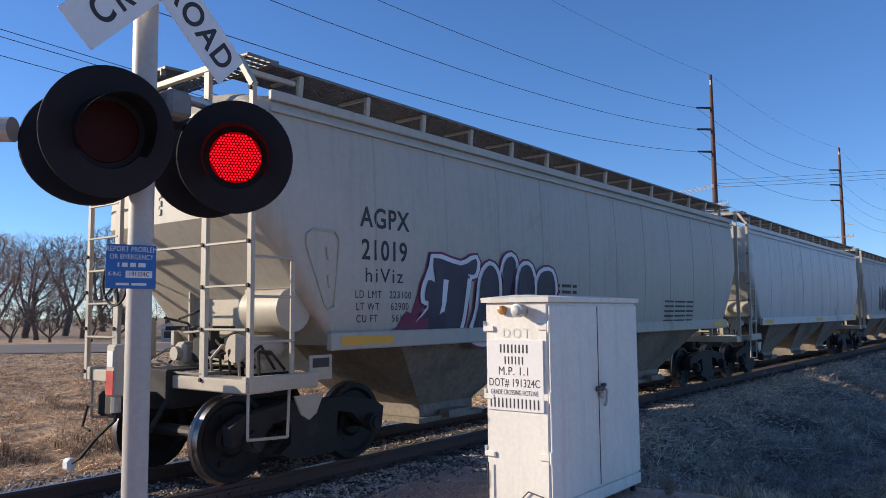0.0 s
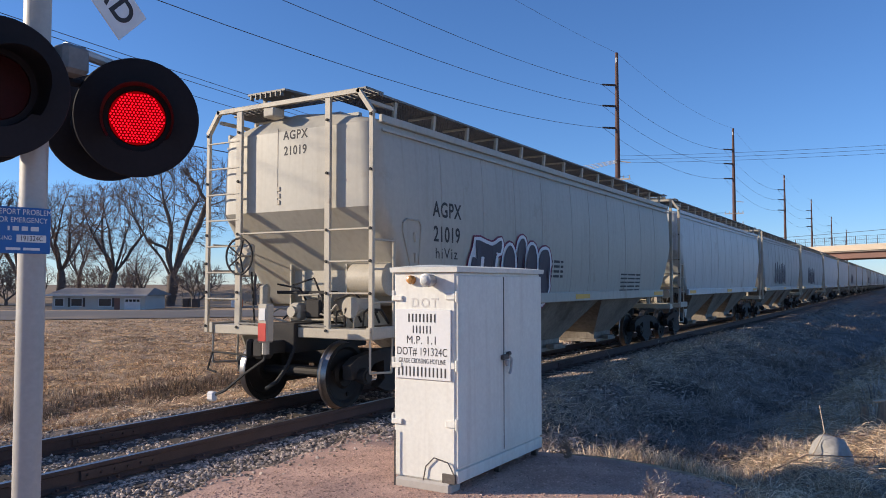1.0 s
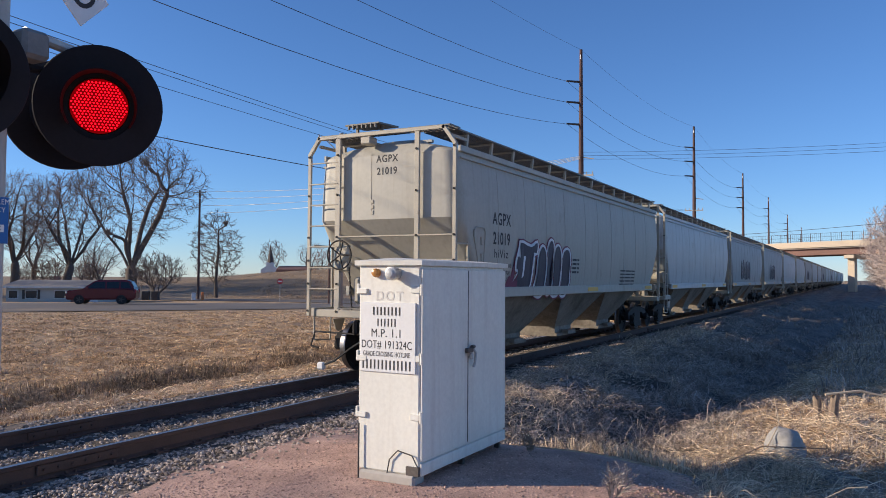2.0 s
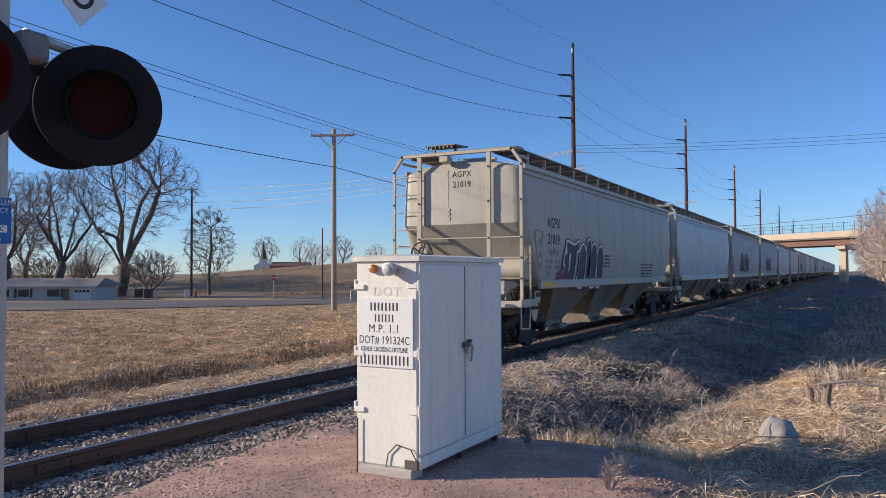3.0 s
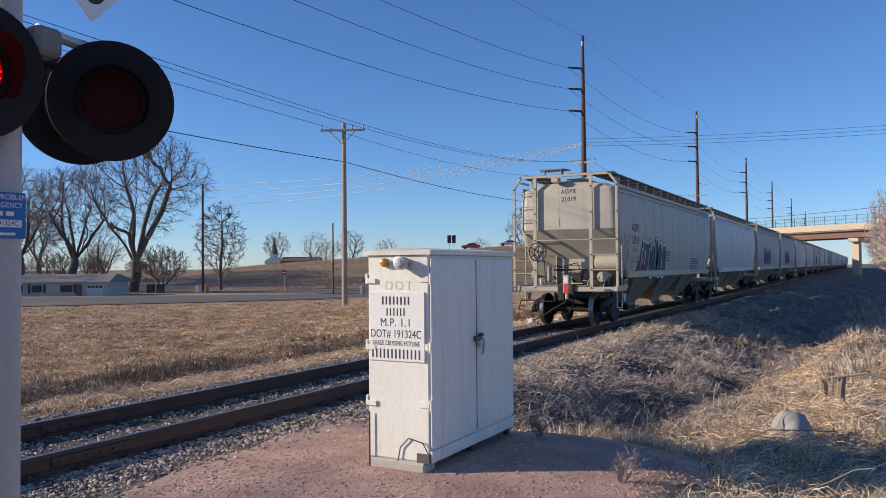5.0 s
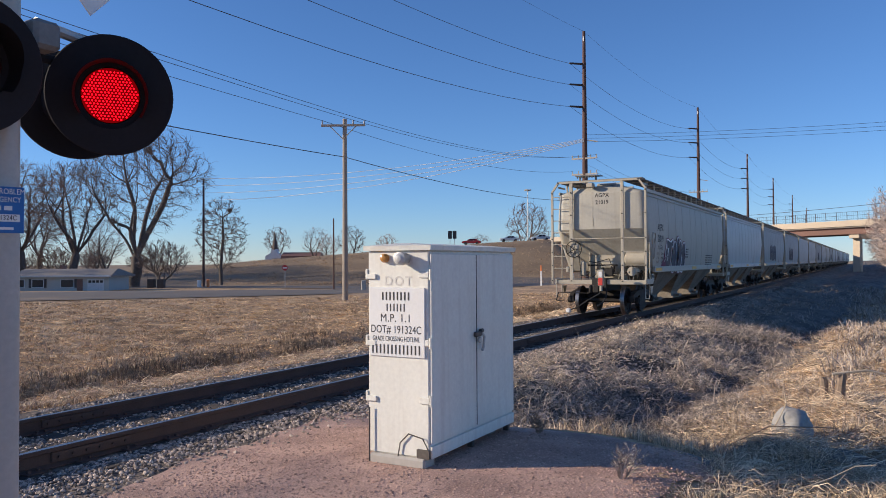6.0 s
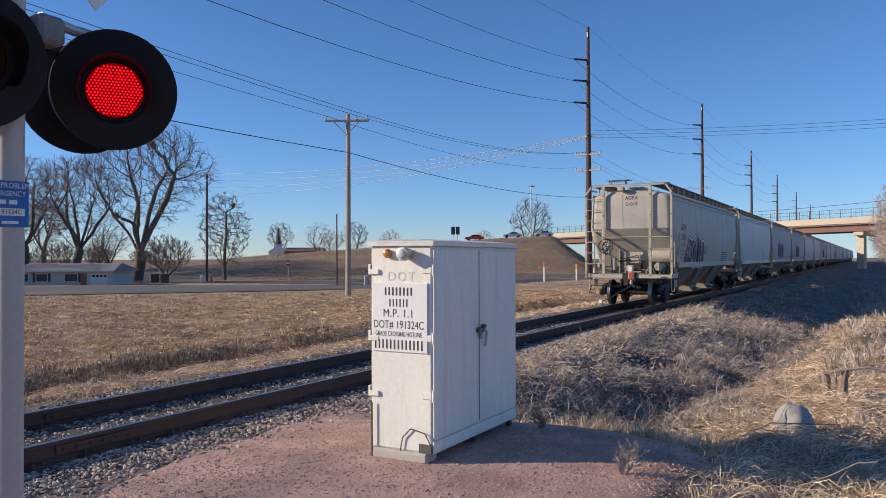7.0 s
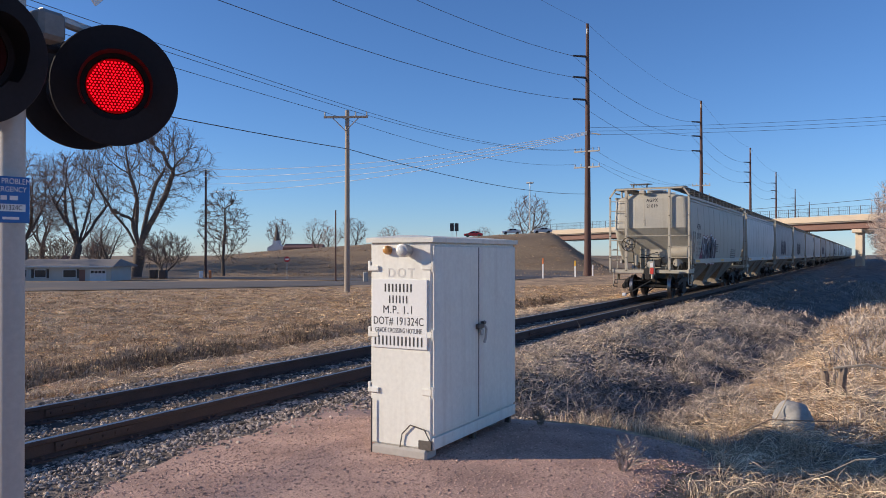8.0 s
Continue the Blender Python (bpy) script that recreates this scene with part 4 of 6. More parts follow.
# ---- relay cabinet ----
def cabinet():
    X0, X1, Y0, Y1, ZB, ZT = 3.49, 4.15, 6.02, 7.86, -0.02, 1.86
    cab = new("relay_cabinet")
    cab.location = ((X0 + X1) / 2, (Y0 + Y1) / 2, -0.11)
    inv = Matrix.Translation(-cab.location)
    def p(name, bm, m, label="", par=None):
        bmesh.ops.transform(bm, matrix=inv, verts=bm.verts)
        return part(name, bm, m, par or cab, label)
    bm = bmesh.new()
    box(bm, ((X0 + X1) / 2, (Y0 + Y1) / 2, (ZB + ZT) / 2), (X1 - X0, Y1 - Y0, ZT - ZB), bevel=0.012)
    p("body", bm, "cabinet")
    bm = bmesh.new()
    loft(bm, [[(X0 - 0.03, Y0 - 0.03, ZT), (X1 + 0.035, Y0 - 0.03, ZT), (X1 + 0.035, Y1 + 0.03, ZT), (X0 - 0.03, Y1 + 0.03, ZT)],
              [(X0 - 0.035, Y0 - 0.035, ZT + 0.045), (X1 + 0.04, Y0 - 0.035, ZT + 0.045), (X1 + 0.04, Y1 + 0.035, ZT + 0.045), (X0 - 0.035, Y1 + 0.035, ZT + 0.045)],
              [(X0 + 0.25, Y0 + 0.1, ZT + 0.07), (X0 + 0.4, Y0 + 0.1, ZT + 0.07), (X0 + 0.4, Y1 - 0.1, ZT + 0.07), (X0 + 0.25, Y1 - 0.1, ZT + 0.07)]])
    p("roof", bm, "cabinet")
    ym = (Y0 + Y1) / 2
    for a, b in ((Y0 + 0.012, ym - 0.008), (ym + 0.008, Y1 - 0.012)):
        bm = bmesh.new()
        box(bm, (X1 + 0.012, (a + b) / 2, (ZB + ZT) / 2 + 0.05), (0.028, b - a, ZT - ZB - 0.16), bevel=0.008)
        p("door", bm, "cabinet", "flush white steel door")
    bm = bmesh.new()
    box(bm, (X1 + 0.012, ym, ZB + 0.055), (0.03, Y1 - Y0 - 0.02, 0.11), bevel=0.006)
    p("door_sill", bm, "cabinet")
    bm = bmesh.new()
    box(bm, (X1 + 0.018, ym, (ZB + ZT) / 2 + 0.05), (0.008, 0.018, ZT - ZB - 0.18))
    p("door_gap", bm, "black")
    for z in (0.5, 1.02, 1.64):
        bm = bmesh.new()
        rod(bm, (X1 + 0.02, Y0 + 0.0, z - 0.05), (X1 + 0.02, Y0 + 0.0, z + 0.05), 0.016, n=8)
        box(bm, (X1 - 0.045, Y0 - 0.006, z), (0.1, 0.016, 0.06), bevel=0.004)
        p("hinge", bm, "cabinet")
        bm = bmesh.new()
        box(bm, (X0 + 0.045, Y0 - 0.012, z - 0.02), (0.11, 0.02, 0.05), bevel=0.006)
        box(bm, (X0 - 0.012, Y0 + 0.02, z), (0.03, 0.06, 0.1), bevel=0.006)
        p("hinge", bm, "cabinet")
    bm = bmesh.new()
    box(bm, (X1 + 0.045, ym - 0.02, 1.03), (0.04, 0.12, 0.05), bevel=0.008)
    rod(bm, (X1 + 0.05, ym + 0.03, 1.06), (X1 + 0.05, ym + 0.08, 1.06), 0.02)
    p("latch", bm, "lock", "dull iron door latch")
    bm = bmesh.new()
    path(bm, [(X1 + 0.06, ym + 0.04, 1.04), (X1 + 0.07, ym + 0.08, 1.0), (X1 + 0.065, ym + 0.07, 0.9), (X1 + 0.06, ym + 0.05, 0.86)], 0.014)
    box(bm, (X1 + 0.06, ym + 0.0, 0.97), (0.03, 0.05, 0.06), bevel=0.01)
    p("padlock", bm, "galv")
    # lamps on the narrow face
    bm = bmesh.new()
    lathe(bm, [(0.04, 0), (0.042, 0.03), (0.03, 0.055), (0.01, 0.062)], 16, pose(X0 + 0.2, Y0, 1.79, 90))
    smooth(p("amber_lamp", bm, "amber", "small amber indicator lamp"))
    bm = bmesh.new()
    lathe(bm, [(0.05, 0), (0.055, 0.06), (0.062, 0.065), (0.062, 0.12), (0.05, 0.125)], 18, pose(X0 + 0.42, Y0, 1.785, 90))
    hd = smooth(p("round_lamp", bm, "galv", "round grey power-off lamp"))
    bm = bmesh.new()
    lathe(bm, [(0.05, 0.124), (0.03, 0.14), (0.01, 0.145)], 16, pose(X0 + 0.42, Y0, 1.785, 90))
    p("lens", bm, "lens_clear", "", hd)
    # sign panel
    bm = bmesh.new()
    box(bm, (X0 + 0.325, Y0 - 0.008, 1.20), (0.6, 0.016, 0.64), bevel=0.005)
    sg = p("sign_panel", bm, "sign_white", "white panel with black stencilled lettering")
    xm = X0 + 0.315 - cab.location.x
    def at(z, dx=0.0, off=0.0172):
        return pose(xm + dx, Y0 - off - cab.location.y, z - cab.location.z)
    bars("sign_bar", (0.016, 0.016, 0.016, 0.016, 0.016, 0.016, 0.016, 0.016), 0.075, 0.024, "black_letter", sg, at(1.44))
    bars("sign_bar", (0.012, 0.012, 0.012, 0.012, 0.012, 0.012), 0.07, 0.025, "black_letter", sg, at(1.335))
    letters("sign_line", "M.P. 1.1", 0.105, "black_letter", sg, at(1.235), 1.1, 0.9)
    letters("sign_line", "DOT# 191324C", 0.103, "black_letter", sg, at(1.13), 1.05, 0.76)
    letters("sign_line", "GRADE CROSSING HOTLINE", 0.064, "black_letter", sg, at(1.045), 1.04, 0.6)
    bars("sign_bar", (0.015,) * 13, 0.085, 0.027, "black_letter", sg, at(0.95))
    letters("faded_mark", "DOT", 0.12, "old_mark", cab, at(1.575, 0.02, 0.002), 1.3, 1.0, 0.002)
    bm = bmesh.new()
    rod(bm, (X0 + 0.03, Y0 - 0.03, -0.11), (X0 + 0.03, Y0 - 0.03, 0.4), 0.008, n=6)
    p("ground_rod", bm, "lock")
    bm = bmesh.new()
    path(bm, [(X0 + 0.33, Y0 - 0.02, -0.06), (X0 + 0.36, Y0 - 0.02, 0.1), (X0 + 0.45, Y0 - 0.02, 0.19), (X0 + 0.6, Y0 - 0.02, 0.16), (X0 + 0.66, Y0 - 0.02, 0.06)], 0.006, 5)
    p("wire_loop", bm, "lock")
    bm = bmesh.new()
    box(bm, ((X0 + X1) / 2 + 0.0, Y0 + 0.06, -0.07), (X1 - X0 - 0.06, 0.2, 0.1), bevel=0.02)
    p("footing", bm, "kerb", "pale concrete footing")
    # rear footing: its dark colour stands in for shade under the base
    bm = bmesh.new()
    box(bm, ((X0 + X1) / 2 + 0.0, Y1 - 0.30, -0.07), (X1 - X0 - 0.2, 0.2, 0.1), bevel=0.02)
    p("footing", bm, "bridge_dark", "concrete footing darkened for the shade under the cabinet")
    for y_ in (Y1 - 0.05, ym):
        bm = bmesh.new()
        box(bm, (X1 - 0.05, y_, -0.065), (0.06, 0.05, 0.1), bevel=0.005)
        p("leg", bm, "lock", "rusty short leg")
    bm = bmesh.new()
    box(bm, (X1 - 0.06, Y0 - 0.005, 0.02), (0.13, 0.03, 0.08))
    p("foot_bracket", bm, "lock")
    tagged(cab, "chalky white steel relay cabinet standing on gravel", "signal cabinet")


cabinet()


# ---- crossing signal ----
MAST = (4.08, 2.17)
HEADS = []


def disc_head(parent, c, aim, spin, lit):
    """One flashing light: background disc, hood, drum and lens; the LED face turns."""
    m = look(c, aim) @ pose(0, 0, 0, 0, 180)           # +z looks out of the lens
    bm = bmesh.new()
    lathe(bm, [(0.17, 0.0), (0.30, 0.0), (0.305, 0.006), (0.305, 0.014), (0.30, 0.02), (0.17, 0.02), (0.17, 0.0)], 48, m, False)
    head = part("background_disc", bm, "black", parent, "black round background disc")
    bm = bmesh.new()
    lathe(bm, [(0.17, 0.02), (0.172, -0.02), (0.165, -0.09), (0.12, -0.15), (0.04, -0.17), (0.0005, -0.17)], 32, m, False)
    smooth(part("lamp_housing", bm, "black", head))
    # ring added to keep the turned-in lit face from glowing onto the hood
    bm = bmesh.new()
    lathe(bm, [(0.1435, -0.026), (0.171, -0.026), (0.171, -0.014), (0.1435, -0.014), (0.1435, -0.026)], 40, m, False)
    part("light_stop_ring", bm, "black", head)
    bm = bmesh.new()
    n, rings = 40, []
    for z in (0.0, 1.0):
        ring = []
        for i in range(n + 1):
            a = radians(-35 + 250 * i / n)
            ln = 0.02 + z * (0.10 + 0.12 * max(0, math.sin(a)))
            ring.append(Vector((0.166 * math.cos(a) * (1 + 0.05 * z), 0.166 * math.sin(a) * (1 + 0.05 * z), ln)))
        rings.append(ring)
    va = [bm.verts.new(m @ v) for v in rings[0]]
    vb = [bm.verts.new(m @ v) for v in rings[1]]
    for i in range(n):
        bm.faces.new((va[i], va[i + 1], vb[i + 1], vb[i]))
    bmesh.ops.solidify(bm, geom=bm.faces, thickness=0.004)
    smooth(part("hood", bm, "black", head, "black hood over the lens"))
    if lit is None:
        return head, None
    # the turning LED face sits on the mast in its own space
    bm = bmesh.new()
    lathe(bm, [(0.139, -0.004), (0.142, 0.0), (0.139, 0.004)], 40)
    for f in bm.faces:
        f.material_index = 0 if f.calc_center_median().z >= 0.003 else 1
    rows = 15
    for i in range(-rows, rows + 1):
        for j in range(-rows, rows + 1):
            x, y = (i + 0.5 * (j % 2)) * 0.0172, j * 0.0149
            if x * x + y * y < 0.130 ** 2:
                vs = [bm.verts.new((x + 0.0050 * math.cos(a), y + 0.0050 * math.sin(a), 0.0065)) for a in [math.pi / 3 * k for k in range(6)]]
                bm.faces.new(vs).material_index = 2
    face = part("led_face", bm, "led_gap", parent, "round red LED face, lit on one side")
    face.data.materials.append(M["lens_off"])
    face.data.materials.append(M["led_on"])
    face.matrix_local = m @ pose(0, 0, -0.02)
    HEADS.append((face, m @ pose(0, 0, -0.02), lit))
    return head, face


def crossing_signal():
    sig = new("crossing_signal")
    sig.location = (0, 0, 0)
    bm = bmesh.new()
    rod(bm, (*MAST, -0.11), (*MAST, 3.75), 0.061, n=28)
    smooth(part("mast", bm, "mast", sig))
    bm = bmesh.new()
    rod(bm, (*MAST, -0.115), (*MAST, 0.05), 0.14, 0.12, n=20)
    part("mast_base", bm, "mast", sig)
    eye = Vector((7.6, 0.6, 1.75))
    right, left = Vector((4.215, 2.635, 2.615)), Vector((4.245, 1.90, 2.615))
    bm = bmesh.new()
    rod(bm, (4.06, 1.80, 2.76), (4.05, 2.80, 2.78), 0.024, n=10)
    part("crossarm", bm, "black", sig)
    # the light head's shadow on this box is in its material colour
    bm = bmesh.new()
    box(bm, (4.13, 2.31, 2.85), (0.13, 0.14, 0.14), bevel=0.02)
    part("junction_box", bm, "mast_shade", sig, "grey junction box on the mast")
    bm = bmesh.new()
    rod(bm, (4.13, 2.28, 2.91), (4.10, 2.68, 2.885), 0.028, n=10)
    rod(bm, (4.10, 2.66, 2.68), (4.10, 2.66, 2.90), 0.03, n=10)
    part("bracket", bm, "galv", sig)
    disc_head(sig, right, (7.3, 0.3, 1.9), 0, "right")
    disc_head(sig, left, (8.4, 1.1, 1.9), 0, "left")
    disc_head(sig, Vector((3.88, 2.68, 2.615)), (0.2, 4.4, 1.9), 0, None)
    disc_head(sig, Vector((3.96, 1.95, 2.60)), (0.4, 3.4, 1.9), 0, None)
    bm = bmesh.new()
    rod(bm, (3.86, 1.64, 2.64), (3.55, 1.40, 2.64), 0.06, n=14)
    part("arm_stub", bm, "mast", sig)
    # crossbuck blades face +x
    face = pose(MAST[0] + 0.085, MAST[1] + 0.025, 3.52, 0, 0, 90)
    for k, (ang, text) in enumerate(((45, "CROSSING"), (-45, "RAIL ROAD"))):
        mm = face @ pose(0, -0.012 * k, 0, 0, -ang, 0)
        bm = bmesh.new()
        box(bm, (0, 0, 0), (1.22, 0.008, 0.23), bevel=0.003)
        bmesh.ops.transform(bm, matrix=mm, verts=bm.verts)
        bl = part("crossbuck_blade", bm, "sign_white", sig, "white crossbuck blade with black letters")
        for word, dx in (((text, 0.0),) if k == 0 else (("RAIL", -0.36), ("ROAD", 0.325))):
            letters("blade_text", word, 0.185, "black_letter", bl, mm @ pose(dx, -0.005, 0), 1.36 if k == 0 else 1.16, 0.86, 0.004)
    bm = bmesh.new()
    box(bm, (4.165, 2.075, 2.0), (0.008, 0.235, 0.212), Matrix.Rotation(radians(-14), 4, "Z"), bevel=0.003)
    sg = part("blue_sign", bm, "blue", sig, "blue emergency sign with white writing")
    sm = Matrix.Translation((4.165, 2.075, 2.0)) @ Matrix.Rotation(radians(-14), 4, "Z") @ pose(0.006, 0, 0, 0, 0, 90)
    letters("sign_line", "REPORT PROBLEM", 0.036, "white_mark", sg, sm @ pose(0, -0.001, 0.083), 1.05, 0.78)
    letters("sign_line", "OR EMERGENCY", 0.034, "white_mark", sg, sm @ pose(0, -0.001, 0.046), 1.05, 0.78)
    bars("sign_bar", (0.008, 0.026, 0.026, 0.034), 0.02, 0.012, "white_mark", sg, sm @ pose(0, -0.001, 0.008))
    letters("sign_line", "X-ING", 0.028, "white_mark", sg, sm @ pose(-0.078, -0.001, -0.037), 1.0, 0.8)
    bars("sign_bar", (0.125,), 0.034, 0.01, "sign_white", sg, sm @ pose(0.035, -0.001, -0.037))
    letters("sign_line", "191324C", 0.032, "black_letter", sg, sm @ pose(0.035, -0.003, -0.037), 1.05, 0.8)
    bars("sign_bar", (0.06, 0.07), 0.012, 0.012, "white_mark", sg, sm @ pose(0, -0.001, -0.085))
    bm = bmesh.new()
    rod(bm, (*MAST, 1.95), (*MAST, 1.99), 0.066, n=20)
    part("clamp", bm, "galv", sig)
    tagged(sig, "railway crossing signal with black flashing light heads and white crossbuck", "crossing signal")
    return sig


SIGNAL = crossing_signal()


# ---- poles and lines ----
def wire(name, pts, r, material, parent):
    cu = bpy.data.curves.new(name, "CURVE")
    cu.dimensions, cu.bevel_depth, cu.bevel_resolution = "3D", r, 0
    sp = cu.splines.new("POLY")
    sp.points.add(len(pts) - 1)
    for q, v in zip(sp.points, pts):
        q.co = (*v, 1)
    tmp = bpy.data.objects.new(name, cu)
    me = bpy.data.meshes.new_from_object(tmp)
    bpy.data.objects.remove(tmp)
    me.materials.clear()
    return linked(name, me, material, parent)


def sag(a, b, s, n=20):
    a, b = Vector(a), Vector(b)
    return [a.lerp(b, i / n) - Vector((0, 0, 4 * s * (i / n) * (1 - i / n))) for i in range(n + 1)]


def line_of(name, spans, r, material, label):
    top = new(name)
    for a, b, s in spans:
        wire("conductor", sag(a, b, s), r, material, top)
    return tagged(top, label, "power line")


ARMS = (24.15, 21.75, 19.25)


def steel_pole(x, y, top, lower=True):
    p = new("transmission_pole")
    p.location = (x, y, lie(x, y))
    h = top - p.location.z
    bm = bmesh.new()
    rod(bm, (0, 0, -0.3), (0, 0, h), 0.42, 0.17, n=14)
    smooth(part("shaft", bm, "pole_steel", p))
    for z in ARMS:
        bm = bmesh.new()
        rod(bm, (0, 0, z - p.location.z), (-1.35, -1.1, z - p.location.z + 0.05), 0.14, 0.10, n=8)
        part("insulator_arm", bm, "wire", p)
    bm = bmesh.new()
    box(bm, (0, -0.2, h - 0.9), (0.12, 0.08, 0.55))
    part("cap_band", bm, "white_mark", p)
    if lower:
        for z in (13.4, 11.6):
            bm = bmesh.new()
            box(bm, (0, -0.2, z - p.location.z), (3.0, 0.14, 0.16))
            for x_ in (-1.4, -0.7, 0.7, 1.4):
                rod(bm, (x_, -0.2, z - p.location.z + 0.05), (x_, -0.2, z - p.location.z + 0.4), 0.06)
            part("crossarm", bm, "kerb", p)
        bm = bmesh.new()
        box(bm, (0.7, 0, 15.4 - p.location.z), (1.6, 0.1, 0.1), Matrix.Rotation(0.2, 4, "Y"))
        part("crossarm", bm, "pole_wood", p)
    return tagged(p, "tall rust brown steel transmission pole with side insulators", "utility pole", "transmission poles")


POLES = [(-20.1, 83.9, 27.9), (-17.0, 134.9, 27.8), (-17.3, 199.7, 27.7), (-17.5, 262, 27.7), (-17.5, 335, 27.7), (-17.5, 420, 27.7)]
for i, (x, y, t) in enumerate(POLES):
    steel_pole(x, y, t, i < 2)
steel_pole(-20.5, -40, 27.9, False)
chain = [(-20.5, -40, 27.9)] + POLES
for k, z in enumerate(ARMS):
    line_of("transmission_line", [((a[0] - 1.3, a[1] - 1.1, z), (b[0] - 1.3, b[1] - 1.1, z), 4.5 if i == 0 else 1.6) for i, (a, b) in enumerate(zip(chain, chain[1:]))],
            0.022, "wire", "dark transmission wire strung between steel poles")
line_of("shield_wire", [((a[0], a[1], a[2]), (b[0], b[1], b[2]), 3.4 if i == 0 else 1.2) for i, (a, b) in enumerate(zip(chain, chain[1:]))], 0.014, "wire", "thin shield wire on the pole tops")


def wood_pole(x, y, top, arm, r=0.16, label="grey wooden utility pole with a crossarm and braces", wood="pole_wood"):
    p = new("utility_pole")
    p.location = (x, y, lie(x, y))
    h = top - p.location.z
    bm = bmesh.new()
    rod(bm, (0, 0, -0.3), (0, 0, h), r, r * 0.72, n=12)
    smooth(part("shaft", bm, wood, p))
    if arm:
        ax = Vector((0.9, 0.44, 0)).normalized()
        rot = Matrix.Rotation(math.atan2(ax.y, ax.x), 4, "Z")
        bm = bmesh.new()
        box(bm, (0, -0.14, h - 0.38), (arm, 0.10, 0.12), rot, bevel=0.01)
        part("crossarm", bm, "pole_wood", p)
        for t in (-0.95, 0.45, 0.95):
            bm = bmesh.new()
            q = ax * (t * arm / 2)
            rod(bm, (q.x, q.y - 0.14, h - 0.32), (q.x, q.y - 0.14, h - 0.08), 0.045, 0.03, n=8)
            part("insulator", bm, "insulator", p)
        for t in (-0.6, 0.6):
            bm = bmesh.new()
            q = ax * (t * arm / 2)
            rod(bm, (q.x, q.y - 0.16, h - 0.42), (0, -0.16, h - 1.15), 0.025, n=6)
            part("brace", bm, "pole_wood", p)
    return tagged(p, label, "utility pole")


wood_pole(-17.6, 34.6, 9.72, 2.45)
def bearing(u, d):
    """A place by bearing and distance ahead from where the camera ends."""
    r = (u - 784) / 1358 * d
    return (7.6 - 0.484 * d + 0.875 * r, 0.875 * d + 0.484 * r)


wood_pole(*bearing(364, 115), 14.6, 2.0, 0.2, "slim dark wooden utility pole beside the street", "pole_steel")
wood_pole(*bearing(594, 100), 7.5, 0, 0.12, "short bare wooden pole beside the street", "pole_steel")
wood_pole(-14.2, -20, 10.85, 2.4, 0.16)
for k, t in enumerate((-0.95, 0.45, 0.95)):
    ax = Vector((0.9, 0.44, 0)).normalized() * (t * 1.22)
    w = Vector((-17.6, 34.45, 9.62)) + ax
    a = Vector((-20.1 + (-1.4, 0.7, 1.4)[k], 83.7, 13.75 if k else 12.0))
    line_of("distribution_line", [((-14.2 + ax.x, -20.1 + ax.y, 10.75), w, 0.35), (w, a, 1.0)], 0.012, "wire", "dark distribution wire over the field")
line_of("service_cable", [((-14.2, -20, 8.0), (-17.6, 34.6, 7.6), 0.6), ((-17.6, 34.6, 7.6), (-20.1, 83.9, 8.6), 0.7)], 0.02, "wire", "dark communications cable between poles")
for k in range(4):
    line_of("feeder_line", [((*bearing(352 + 8 * k, 115), 14.5 - 1.1 * k), (-20.1, 83.6, 15.6 - 0.1 * k), 1.3 + 0.05 * k)], 0.034, "wire_bright", "sunlit bare aluminium wire across the sky")
for k in range(3):
    line_of("crossing_line", [((-20.1, 83.9, 15.3 + 0.4 * k), (60, 110, 19.5 + 0.5 * k), 1.5)], 0.016, "wire", "thin wire crossing over the track")
for k, z in enumerate((13.7, 13.5, 11.8)):
    line_of("distribution_line", [((-20.1 + (-1.3, 0.9, 1.3)[k], 83.7, z), (-17.0 + (-1.3, 0.9, 1.3)[k], 134.7, z), 1.5)], 0.014, "wire", "dark distribution wire between steel poles")
line_of("guy_cable", [((-60, 190, 5.0), (-20, 130, 8.6), 1.0), ((-20, 130, 8.6), (45, 100, 12.5), 1.2)], 0.03, "wire", "thick dark cable slung across the track")


